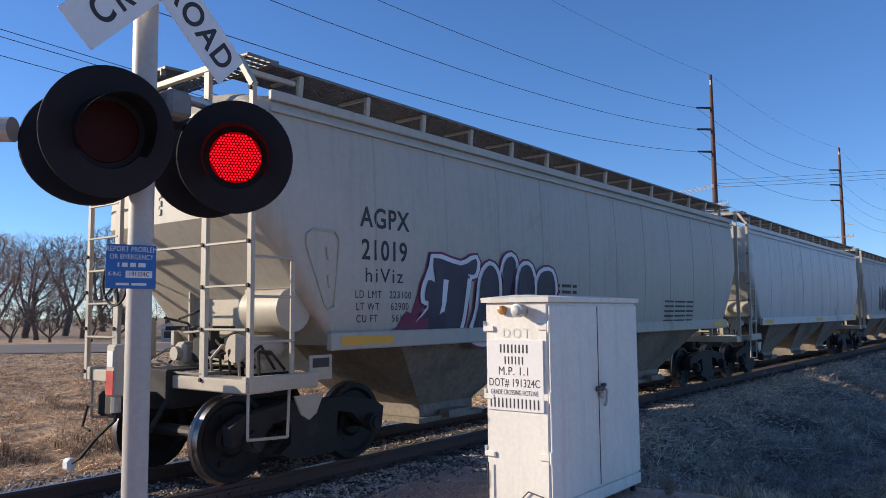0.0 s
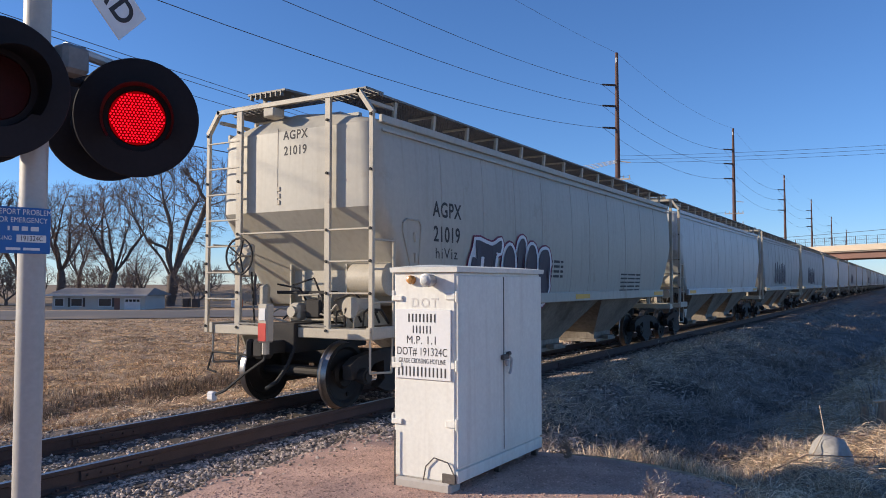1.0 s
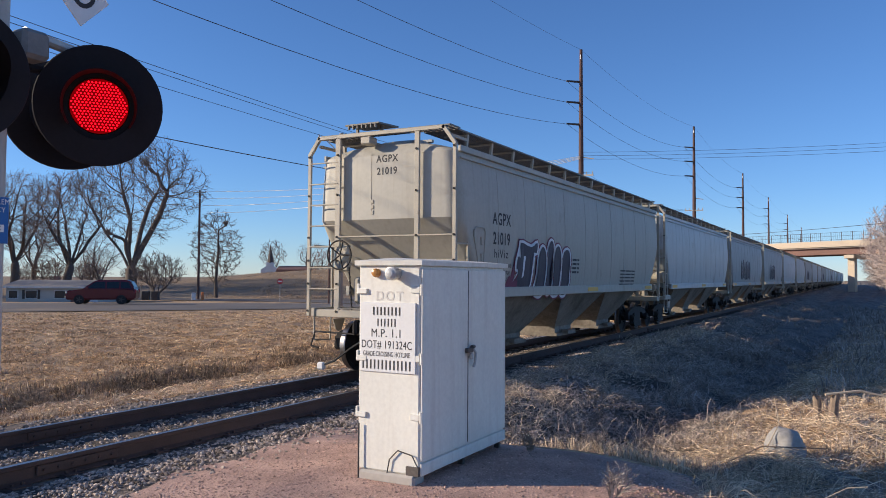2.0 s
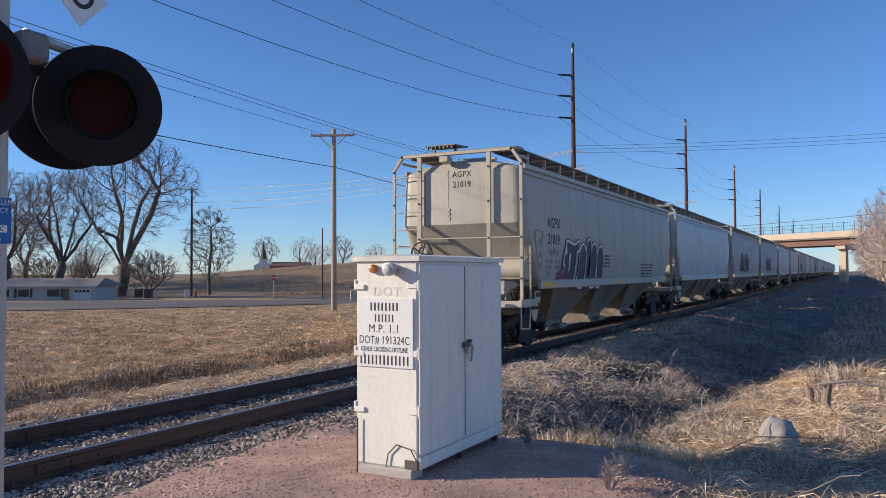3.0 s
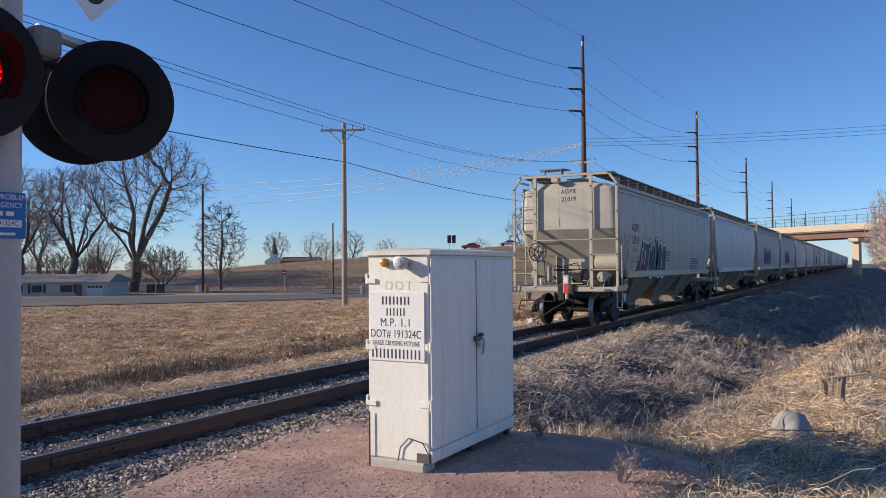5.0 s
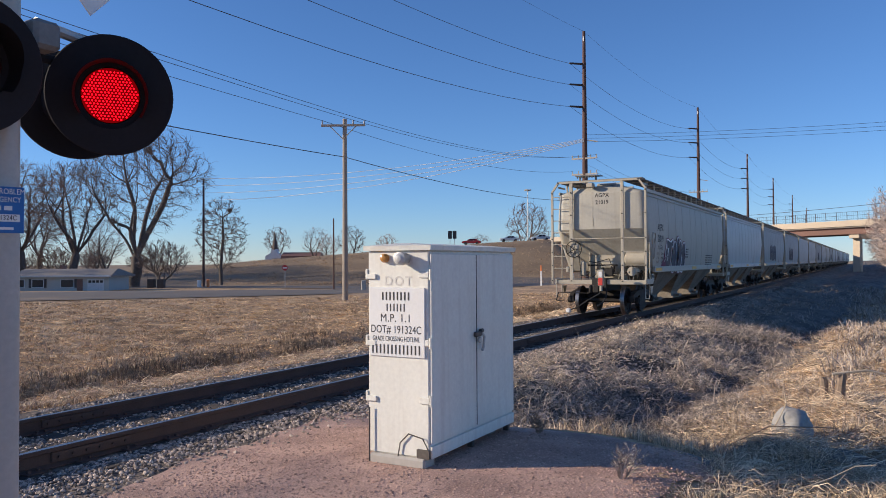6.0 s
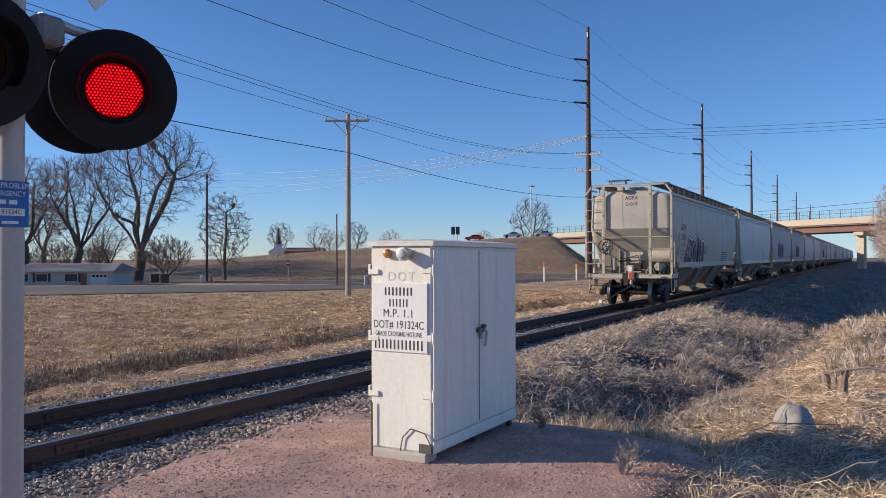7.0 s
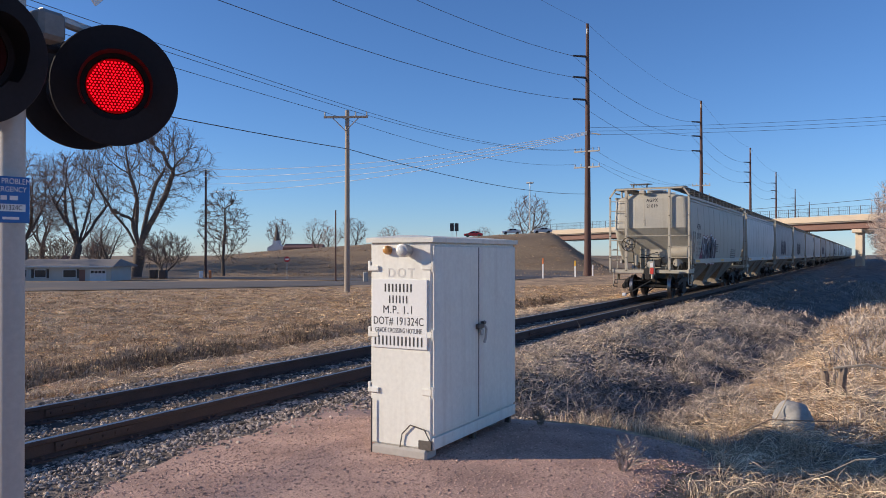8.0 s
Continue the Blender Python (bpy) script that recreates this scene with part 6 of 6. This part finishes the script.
# ---- vehicles ----
def vehicle(name, paint, suv, label, group=""):
    v = new(name)
    L, W = (4.7, 1.85) if suv else (4.5, 1.8)
    low = [(-2.32, 0.45), (-2.34, 0.7), (-2.25, 0.95), (-1.35, 1.08), (-0.75, 1.12), (2.2, 1.15), (2.34, 1.0), (2.36, 0.5), (2.2, 0.33), (-2.2, 0.33)]
    up = [(-1.25, 1.08), (-0.45, 1.66), (-0.2, 1.74), (1.6, 1.76), (1.95, 1.66), (2.25, 1.12)] if suv else [(-1.1, 1.0), (-0.35, 1.4), (0.9, 1.42), (1.7, 1.08)]
    if not suv:
        low = [(-2.25, 0.4), (-2.27, 0.65), (-2.1, 0.82), (-1.1, 0.95), (1.7, 1.0), (2.2, 0.95), (2.27, 0.6), (2.1, 0.3), (-2.1, 0.3)]
    bm = bmesh.new()
    prism(bm, low, pose(0, -W / 2, 0), W)
    bmesh.ops.bevel(bm, geom=[e for e in bm.edges if abs(e.verts[0].co.y - e.verts[1].co.y) < 0.01], offset=0.10, segments=3, affect="EDGES")
    bd = smooth(part("body", bm, paint, v), 35)
    bm = bmesh.new()
    a = [(x, -W / 2 + 0.09 + 0.18 * (z - 1.05), z) for x, z in up]
    b = [(x, W / 2 - 0.09 - 0.18 * (z - 1.05), z) for x, z in up]
    va, vb = [bm.verts.new(q) for q in a], [bm.verts.new(q) for q in b]
    bm.faces.new(va)
    bm.faces.new(vb[::-1])
    for i in range(len(va)):
        bm.faces.new((va[i], vb[i], vb[(i + 1) % len(va)], va[(i + 1) % len(va)]))
    bmesh.ops.recalc_face_normals(bm, faces=bm.faces)
    part("cabin", bm, paint, v)
    for s in (-1, 1):
        for k, (x0, x1, x2, x3) in enumerate(((-0.95, -0.42, 0.28, 0.28), (0.38, 0.38, 1.22, 1.22), (1.32, 1.32, 1.85, 2.05)) if suv else ((-0.85, -0.3, 0.3, 0.3), (0.38, 0.38, 0.85, 1.4))):
            bm = bmesh.new()
            z0, z1 = (1.14, 1.60) if suv else (1.0, 1.34)
            qs = [(x0, z0), (x1, z1), (x2, z1), (x3, z0)]
            vs = [bm.verts.new((x, s * (W / 2 - 0.085 - 0.18 * (z - 1.05)), z)) for x, z in qs]
            bm.faces.new(vs)
            part("side_window", bm, "glass", v)
    for xa, za, xb, zb in (((-1.2, 1.13, -0.5, 1.63), (2.21, 1.2, 2.0, 1.62)) if suv else ((-1.05, 1.02, -0.4, 1.38), (1.62, 1.1, 1.0, 1.39))):
        bm = bmesh.new()
        ex = -0.012 if xa < 0 else 0.012
        vs = [bm.verts.new((xa + ex, -0.72, za + 0.01)), bm.verts.new((xa + ex, 0.72, za + 0.01)), bm.verts.new((xb + ex, 0.6, zb + 0.01)), bm.verts.new((xb + ex, -0.6, zb + 0.01))]
        bm.faces.new(vs)
        part("windscreen", bm, "glass", v)
    for x in (-1.42, 1.4):
        for s in (-1, 1):
            bm = bmesh.new()
            lathe(bm, [(0.2, -0.11), (0.33, -0.11), (0.35, -0.08), (0.35, 0.08), (0.33, 0.11), (0.2, 0.11)], 20, pose(0, 0, 0, 90))
            w = part("wheel", bm, "rubber", v)
            w.location = (x, s * (W / 2 - 0.1), 0.35)
            bm = bmesh.new()
            lathe(bm, [(0.21, -0.1), (0.21, 0.1)], 14, pose(0, 0, 0, 90))
            rim = part("rim", bm, "galv", w)
            for k in range(5):
                bm = bmesh.new()
                aa = k * 2 * math.pi / 5
                box(bm, (0.11 * math.cos(aa), s * 0.105, 0.11 * math.sin(aa)), (0.2, 0.02, 0.05), Matrix.Rotation(-aa, 4, "Y"))
                part("spoke", bm, "lock", w)
    for s in (-1, 1):
        bm = bmesh.new()
        box(bm, (-2.27 if suv else -2.2, s * 0.62, 0.86 if suv else 0.72), (0.16, 0.42, 0.2), bevel=0.04)
        part("headlight", bm, "lens_clear", v, "clear headlight")
        bm = bmesh.new()
        box(bm, (2.32 if suv else 2.22, s * 0.75, 0.95 if suv else 0.8), (0.1, 0.2, 0.3), bevel=0.03)
        part("tail_light", bm, "stop_red", v, "red tail light")
        bm = bmesh.new()
        box(bm, (-0.85, s * (W / 2 + 0.08), 1.15 if suv else 1.0), (0.12, 0.2, 0.14), bevel=0.03)
        part("door_mirror", bm, paint, v)
    bm = bmesh.new()
    box(bm, (-2.33 if suv else -2.26, 0, 0.52), (0.1, 1.7, 0.2), bevel=0.04)
    part("bumper", bm, "kerb" if suv else paint, v)
    return tagged(v, label, "car", group)


SUV = vehicle("sport_utility_vehicle", "suv", True, "dark maroon sport utility vehicle driving on the road")
for u, paint, lab in ((838, "car_red", "red car stopped on the overpass approach"), (905, "car_white", "white car stopped on the overpass approach"), (960, "car_white", "white car stopped on the overpass approach")):
    c = vehicle("car", paint, False, lab, "cars on the overpass")
    x, y = bearing(u, 186)
    c.matrix_world = pose(x, y, lie(x, y) + 0.05, 0, 0, 30 if u != 838 else 22)


# ---- roadside rock, stumps and sticks ----
def boulder():
    bm = bmesh.new()
    bmesh.ops.create_icosphere(bm, subdivisions=4, radius=1)
    for v in bm.verts:
        n = noise.fractal(v.co * 1.3 + Vector((3, 1, 7)), 0.9, 2.0, 4)
        v.co = Vector((v.co.x * 0.24, v.co.y * 0.23, v.co.z * 0.26)) * (1 + 0.14 * n)
    b = smooth(part("boulder", bm, "rock"), 50)
    x, y = 6.80, 10.2
    b.matrix_world = pose(x, y, lie(x, y) + 0.13, 0, 6, 30)
    tagged(b, "pale grey rounded boulder half sunk in dry grass", "boulder")


boulder()


def dead_stump(x, y, h, r, tilt, label):
    rng = random.Random(int(x * 100))
    bm = bmesh.new()
    rings = []
    for k in range(7):
        f = k / 6
        rings.append([(math.cos(a) * r * (1.15 - 0.2 * f) * rng.uniform(0.85, 1.12) + tilt * f * h, math.sin(a) * r * rng.uniform(0.85, 1.12), f * h + (rng.uniform(-0.03, 0.05) if k == 6 else 0)) for a in [2 * math.pi * i / 9 for i in range(9)]])
    loft(bm, rings)
    s = part("stump", bm, "dead_wood")
    s.location = (x, y, lie(x, y) - 0.05)
    tagged(s, label, "stump")


dead_stump(7.22, 12.9, 0.52, 0.065, 0.12, "broken grey fence stump leaning in dry grass")
dead_stump(7.05, 12.95, 0.48, 0.06, -0.05, "broken grey wooden stump beside another")


def stick(pts, r, material, label, name="stick"):
    bm = bmesh.new()
    n = len(pts)
    for i, (a, b) in enumerate(zip(pts, pts[1:])):
        rod(bm, a, b, r * (1 - 0.6 * i / n), r * (1 - 0.6 * (i + 1) / n), n=6)
    tagged(part(name, bm, material), label, "branch")


def gp(x, y, z):
    return (x, y, lie(x, y) + z)


stick([gp(7.15, 12.8, 0.45), gp(7.6, 13.0, 0.5), gp(8.5, 13.3, 0.45), gp(9.4, 13.4, 0.2)], 0.022, "stick", "pale fallen branch resting on a stump")
stick([gp(6.4, 6.9, 0.03), gp(6.9, 7.3, 0.1), gp(7.3, 7.6, 0.24), gp(7.5, 7.75, 0.34), gp(7.66, 7.8, 0.36)], 0.009, "stick", "curled pale dead stem over the grass")
stick([gp(6.9, 7.5, 0.12), gp(7.4, 7.5, 0.08), gp(8.0, 7.5, 0.05)], 0.008, "stick", "pale dead stem lying in the grass")
stick([gp(6.6, 9.9, 0.03), gp(6.75, 10.1, 0.4), gp(6.68, 10.35, 0.75)], 0.008, "stick", "thin pale stalk before the boulder")
stick([gp(6.0, 9.4, 0.03), gp(6.6, 9.7, 0.12), gp(7.3, 9.9, 0.22)], 0.010, "dead_wood", "dark dead twig before the boulder")
stick([gp(9.6, 22.0, 0.0), gp(9.75, 22.2, 0.7), gp(9.9, 22.4, 1.4)], 0.02, "stick", "pale dead stalk standing in the ditch", "stalk")


# ---- dead shrub in the ditch ----
def shrub(x, y, h, seed, label, material="dead_wood"):
    rng = random.Random(seed)
    segs = []
    def br(p, d, l, r, lv):
        q = p + d * l
        segs.append((p, q, r, r * 0.6))
        if lv:
            for _ in range(rng.randint(2, 4)):
                nd = (d + Vector((rng.gauss(0, 0.6), rng.gauss(0, 0.6), rng.gauss(0.1, 0.35)))).normalized()
                br(p.lerp(q, rng.uniform(0.4, 1)), nd, l * rng.uniform(0.5, 0.8), r * 0.6, lv - 1)
    for _ in range(4):
        br(Vector((0, 0, -0.05)), Vector((rng.gauss(0, 0.3), rng.gauss(0, 0.3), 1)).normalized(), h * 0.45, 0.012 + h * 0.004, 4)
    s = tubes("dead_shrub", segs, material, None, 3)
    s.location = (x, y, lie(x, y))
    tagged(s, label, "shrub")


shrub(11.6, 21.5, 2.2, 5, "leafless dead shrub on the ditch bank")
shrub(12.6, 24.0, 1.8, 6, "leafless dead shrub on the ditch bank")
shrub(5.75, 6.5, 0.4, 7, "wispy dead weed at the gravel edge", "weed")
shrub(4.9, 8.9, 0.45, 9, "wispy dead weed behind the cabinet", "weed")
shrub(0.1, 6.75, 0.24, 11, "small dead weed between the rails", "weed")
shrub(4.5, 7.9, 0.3, 12, "brown dead leaves and weed behind the cabinet", "dead_wood")


# ---- stones, pebbles and grass ----
def stones(name, n, where, size, material, label, seed, lift=0.3):
    """Many small broken stones in one mesh."""
    rng = np.random.default_rng(seed)
    ico = np.array([(0, 0, 1), (0.9, 0, 0.35), (0.28, 0.85, 0.4), (-0.72, 0.53, 0.45), (-0.72, -0.53, 0.4), (0.28, -0.85, 0.45), (0.72, 0.53, -0.4), (-0.28, 0.85, -0.45), (-0.9, 0, -0.4), (-0.28, -0.85, -0.4), (0.72, -0.53, -0.45), (0, 0, -1)])
    tri = np.array([(0, 1, 2), (0, 2, 3), (0, 3, 4), (0, 4, 5), (0, 5, 1), (1, 6, 2), (2, 7, 3), (3, 8, 4), (4, 9, 5), (5, 10, 1), (6, 7, 2), (7, 8, 3), (8, 9, 4), (9, 10, 5), (10, 6, 1)])
    vs, fs = [], []
    for k in range(n):
        x, y = where(rng)
        s = size * rng.uniform(0.55, 1.35)
        v = ico * rng.uniform(0.6, 1.15, (12, 1)) * s * rng.uniform(0.65, 1.2, 3)
        a = rng.uniform(0, 6.28)
        c, q = math.cos(a), math.sin(a)
        v = np.stack([v[:, 0] * c - v[:, 1] * q, v[:, 0] * q + v[:, 1] * c, v[:, 2] * 0.75], 1)
        v += (x, y, lie(x, y) + 0.012 + s * lift)
        vs.append(v)
        fs.append(tri + 12 * k)
    me = bpy.data.meshes.new(name)
    v, f = np.concatenate(vs), np.concatenate(fs)
    me.from_pydata(v.tolist(), [], f.tolist())
    return tagged(linked(name, me, material), label, "stones", kind="stuff")


def near_edge(rng):
    y = 2 + 26 * rng.random() ** 1.5
    return 0.95 + abs(rng.normal(0, 0.42 if y < 8 else 0.6)) + 0.35 * (y > 8) * rng.random(), y


def between(rng):
    y = 2 + 20 * rng.random() ** 1.4
    return rng.uniform(-0.68, 0.68), y


def far_edge(rng):
    y = 3 + 24 * rng.random() ** 1.3
    return -0.9 - abs(rng.normal(0, 0.6)), y


stones("ballast_stones", 14000, near_edge, 0.0235, "stone", "loose grey ballast stones beside the rail", 1)
stones("ballast_stones", 8500, between, 0.023, "stone", "loose grey ballast stones between the rails", 2, 0.35)
stones("ballast_stones", 8000, far_edge, 0.024, "stone", "loose grey ballast stones beside the far rail", 3)
stones("ballast_stones", 10000, lambda r: (1.6 + 2.6 * r.random() ** 1.3, 8.4 + 34 * r.random() ** 1.7), 0.034, "stone", "grey stones scattered down the ditch slope", 4)
stones("gravel_pebbles", 26000, lambda r: (r.uniform(2.0, 6.3), 2.5 + 5.3 * r.random()), 0.0085, "pebble", "loose red pebbles on the gravel pad", 5, 0.4)

stones("gravel_pebbles", 3500, lambda r: (r.uniform(2.0, 6.3), 2.5 + 5.3 * r.random()), 0.014, "pebble", "coarser red stones on the gravel pad", 6, 0.3)


def blades(name, n, where, hgt, wid, material, label, seed, lean=0.5, clump=1, spread=0.07):
    """Dry grass blades, each a bent pair of triangles."""
    rng = np.random.default_rng(seed)
    vs, fs = [], []
    k = 0
    for _ in range(n // clump):
        x0, y0 = where(rng)
        for _ in range(clump):
            x, y = x0 + rng.normal(0, spread), y0 + rng.normal(0, spread)
            z = lie(x, y)
            far = min(max(math.hypot(x - 7.6, y) / 14, 1.0), 2.2)
            h = hgt * rng.uniform(0.4, 1.3)
            a, l = rng.uniform(0, 6.28), abs(rng.normal(0, lean)) * h
            w = wid * rng.uniform(0.6, 1.3) * far
            b = rng.uniform(0, 6.28)
            dx, dy = math.cos(b) * w, math.sin(b) * w
            mx, my = math.cos(a) * l * 0.35, math.sin(a) * l * 0.35
            vs += [(x - dx, y - dy, z - 0.01), (x + dx, y + dy, z - 0.01), (x + mx + dx * 0.7, y + my + dy * 0.7, z + h * 0.6), (x + mx - dx * 0.7, y + my - dy * 0.7, z + h * 0.6), (x + math.cos(a) * l, y + math.sin(a) * l, z + h)]
            fs += [(k, k + 1, k + 2, k + 3), (k + 3, k + 2, k + 4)]
            k += 5
    me = bpy.data.meshes.new(name)
    me.from_pydata(vs, [], fs)
    return tagged(linked(name, me, material), label, "grass", kind="stuff")


def field(rng):
    """Even over the field as it recedes from the crossing."""
    while True:
        d = 8.5 * (64 / 8.5) ** rng.random()
        a = rng.uniform(0.12, 1.22)
        x, y = 7.6 - d * math.sin(a), d * math.cos(a)
        if x < -2.4 and (y - 26.3) * 0.69 - (x + 32.9) * 0.73 < -0.4 - 0.4 * (y > 60):
            return x, y


def verge(rng):
    return -2.5 - abs(rng.normal(0, 0.9)), 3 + 30 * rng.random() ** 1.3


def slope(rng):
    y = 8.8 + 22 * rng.random() ** 1.5
    return 2.6 + 3.4 * rng.random() + 0.05 * (y - 8), y


def ditch(rng):
    while True:
        d = 8.0 * (40 / 8.0) ** rng.random()
        a = rng.uniform(-0.35, 0.35)
        x, y = 7.6 - d * math.sin(a), d * math.cos(a)
        if x > 5.7 + 0.06 * max(0.0, y - 11) + 0.5 * math.sin(y) and (y > 8.8 or x > 6.6) and (y > 9.9 or rng.random() < 0.35):
            return x, y


def corner(rng):
    return 6.35 + 3.0 * rng.random(), 4.6 + 4.6 * rng.random()


def tuft(rng):
    return 5.3 + rng.normal(0, 0.45), 9.1 + rng.normal(0, 0.2)


def bank(rng):
    y = 14 + 50 * rng.random()
    return 7 + 12 * rng.random(), y


def patchy(src, k, lo):
    """Keeps the places where a slow noise is high, so that growth stands in patches."""
    def pick(rng):
        while True:
            x, y = src(rng)
            if noise.noise(Vector((x * k, y * k * 1.4, 3))) + rng.normal(0, 0.12) > lo:
                return x, y
    return pick


def litter(name, n, where, length, wid, material, label, seed, lift=0.06, tilt=0.3, clump=4):
    """Long dead stems lying over one another, each a bent ribbon."""
    rng = np.random.default_rng(seed)
    vs, fs = [], []
    k = 0
    for _ in range(n // clump):
        x0, y0 = where(rng)
        a0 = rng.uniform(0, 6.28)
        for _ in range(clump):
            x, y = x0 + rng.normal(0, 0.09), y0 + rng.normal(0, 0.09)
            far = min(max(math.hypot(x - 7.6, y) / 13, 1.0), 2.6)
            a, ln, w = a0 + rng.normal(0, 0.9), length * rng.uniform(0.4, 1.4), wid * rng.uniform(0.6, 1.4) * far
            rise, turn = ln * tilt * abs(rng.normal(0, 1)), rng.normal(0, 0.5)
            roll = rng.uniform(0.2, 1.4)
            z = lie(x, y) + rng.uniform(0, lift)
            for i in range(4):
                f = i / 3
                aa = a + turn * f
                px, py = x + math.cos(aa) * ln * f, y + math.sin(aa) * ln * f
                pz = z + rise * math.sin(f * 2.4)
                hw = w * (1 - 0.6 * f)
                ox, oy, oz = -math.sin(aa) * hw * math.cos(roll), math.cos(aa) * hw * math.cos(roll), hw * math.sin(roll)
                vs += [(px - ox, py - oy, pz - oz), (px + ox, py + oy, pz + oz)]
            fs += [(k + 2 * i, k + 2 * i + 1, k + 2 * i + 3, k + 2 * i + 2) for i in range(3)]
            k += 8
    me = bpy.data.meshes.new(name)
    me.from_pydata(vs, [], fs)
    return tagged(linked(name, me, material), label, "grass", kind="stuff")


def shoulder(rng):
    y = 8.9 + 20 * rng.random() ** 1.4
    return 2.0 + abs(rng.normal(0, 0.75)), y


def hollow(rng):
    y = 9.3 + 20 * rng.random() ** 1.4
    return 4.4 + rng.normal(0, 0.7), y


blades("field_grass", 110000, patchy(field, 0.45, -0.3), 0.032, 0.006, "grass", "short tan winter grass over the field", 11, 2.4, 7, 0.13)
blades("field_tufts", 26000, patchy(field, 0.9, 0.12), 0.085, 0.006, "grass_pale", "pale tufts of winter grass in the field", 23, 1.2, 14, 0.10)
blades("field_clumps", 24000, patchy(field, 0.6, 0.10), 0.075, 0.007, "clump", "dark brown clumps of winter grass in the field", 18, 1.3, 12, 0.12)
litter("field_thatch", 30000, field, 0.13, 0.005, "grass", "flattened straw thatch over the field", 24, 0.03, 0.15)
blades("verge_grass", 16000, patchy(verge, 0.8, -0.15), 0.085, 0.005, "grass_pale", "pale straw grass along the ballast edge", 12, 1.6, 10)
litter("verge_thatch", 9000, verge, 0.22, 0.005, "grass_pale", "flattened pale straw along the ballast edge", 25, 0.05, 0.25)
blades("verge_clumps", 13000, patchy(lambda r: (-5.2 + r.normal(0, 0.55), 3 + 32 * r.random() ** 1.2), 0.5, -0.1), 0.15, 0.006, "dark_clump", "dark dead weeds along the shallow ditch", 19, 0.8, 9)
litter("slope_litter", 4500, patchy(shoulder, 0.9, -0.1), 0.22, 0.0045, "grass_pale", "pale tangled dead stems on the ballast shoulder", 26, 0.09, 0.45)
litter("slope_litter", 5500, patchy(shoulder, 0.9, -0.2), 0.2, 0.0045, "weed", "grey tangled dead stems on the ballast shoulder", 32, 0.08, 0.45)
litter("hollow_litter", 9000, patchy(hollow, 0.9, -0.15), 0.22, 0.005, "weed", "grey dead stems tangled in the hollow", 27, 0.08, 0.5)
blades("slope_weeds", 10000, patchy(slope, 0.8, 0.05), 0.15, 0.005, "weed", "grey-brown dead weeds down the ballast slope", 13, 1.5, 14)
litter("ditch_thatch", 34000, ditch, 0.26, 0.0045, "grass_pale", "matted straw-coloured grass in the ditch", 14, 0.06, 0.25)
blades("ditch_grass", 14000, patchy(ditch, 0.8, 0.0), 0.08, 0.005, "grass", "short tan grass in the ditch", 28, 2.2, 10)
blades("ditch_clumps", 7000, patchy(ditch, 0.7, 0.15), 0.2, 0.005, "weed", "brown dead weed clumps in the ditch", 21, 0.9, 12)
litter("corner_thatch", 6500, patchy(corner, 1.2, -0.2), 0.26, 0.004, "grass_pale", "flattened straw at the gravel edge", 29, 0.06, 0.3)
blades("corner_grass", 7000, patchy(corner, 1.1, 0.0), 0.15, 0.004, "grass_pale", "straw-coloured grass at the gravel edge", 15, 1.3, 16, 0.06)
blades("grass_tuft", 2600, tuft, 0.2, 0.004, "grass_pale", "pale upright tuft of dry grass", 16, 0.8, 6)
blades("far_slope_weeds", 9000, lambda r: (2.3 + 7 * r.random(), 22 + 50 * r.random() ** 1.3), 0.14, 0.006, "weed", "dead weeds on the slope beyond", 22, 1.6, 6)
def embankment(rng):
    return bearing(380 + 700 * rng.random(), 124 + 52 * rng.random())


blades("embankment_scrub", 9000, patchy(embankment, 0.12, -0.1), 0.22, 0.018, "clump", "rough brown scrub grass on the embankment", 30, 1.2, 9, 0.6)
blades("embankment_straw", 4500, patchy(embankment, 0.2, 0.0), 0.14, 0.016, "grass", "tan winter grass on the embankment", 31, 1.5, 9, 0.6)
blades("bank_weeds", 14000, bank, 0.3, 0.012, "weed", "tall dead weeds on the far bank", 17, 0.9, 6)


# ---- what moves ----
TRAIN = ((0, 4.89), (1, 8.40), (1.5, 10.12), (3, 15.14), (4.5, 19.92), (6, 24.66), (7, 27.88), (8, 31.10))


def motions():
    for k, c in enumerate(CARS):
        walk(c, [(t, pose(-0.06, y + PITCH * k, 0)) for t, y in TRAIN])
    for sets in (rear_sets, second_sets, third_sets):
        for w in sets:
            home = w.location.copy()
            rows = []
            for i in range(54):
                t = 8 * i / 53
                y = float(np.interp(t, [a for a, _ in TRAIN], [b for _, b in TRAIN]))
                rows.append((t, Matrix.Translation(home) @ Matrix.Rotation(-(y - 4.89) / 0.457, 4, "X")))
            walk(w, rows)
    heading = math.degrees(math.atan2(3.12, 3.65))
    walk(SUV, [(t, pose(-34.9 - 11.2 * (t - 1.5), 42.0 - 9.6 * (t - 1.5), lie(-34.9 - 11.2 * (t - 1.5), 42.0 - 9.6 * (t - 1.5)) + 0.04, 0, 0, heading)) for t in (0, 0.5, 1, 1.5, 2, 3, 4, 5, 6, 7, 8)])
    for face, home, which in HEADS:
        rows, on = [], which == "right"
        rows.append((0.0, home @ pose(0, 0, 0, 0, 0 if on else 180)))
        for k in range(14):
            t = 0.1 + 0.6 * k
            a0 = 0 if on else 180
            for i, a in enumerate((0, 60, 120, 180)):
                tt = t + (i - 0.5) / 30
                if tt < 8:
                    rows.append((tt, home @ pose(0, 0, 0, 0, a0 + a)))
            on = not on
        rows.append((8.0, home @ pose(0, 0, 0, 0, 0 if on else 180)))
        walk(face, rows)


motions()
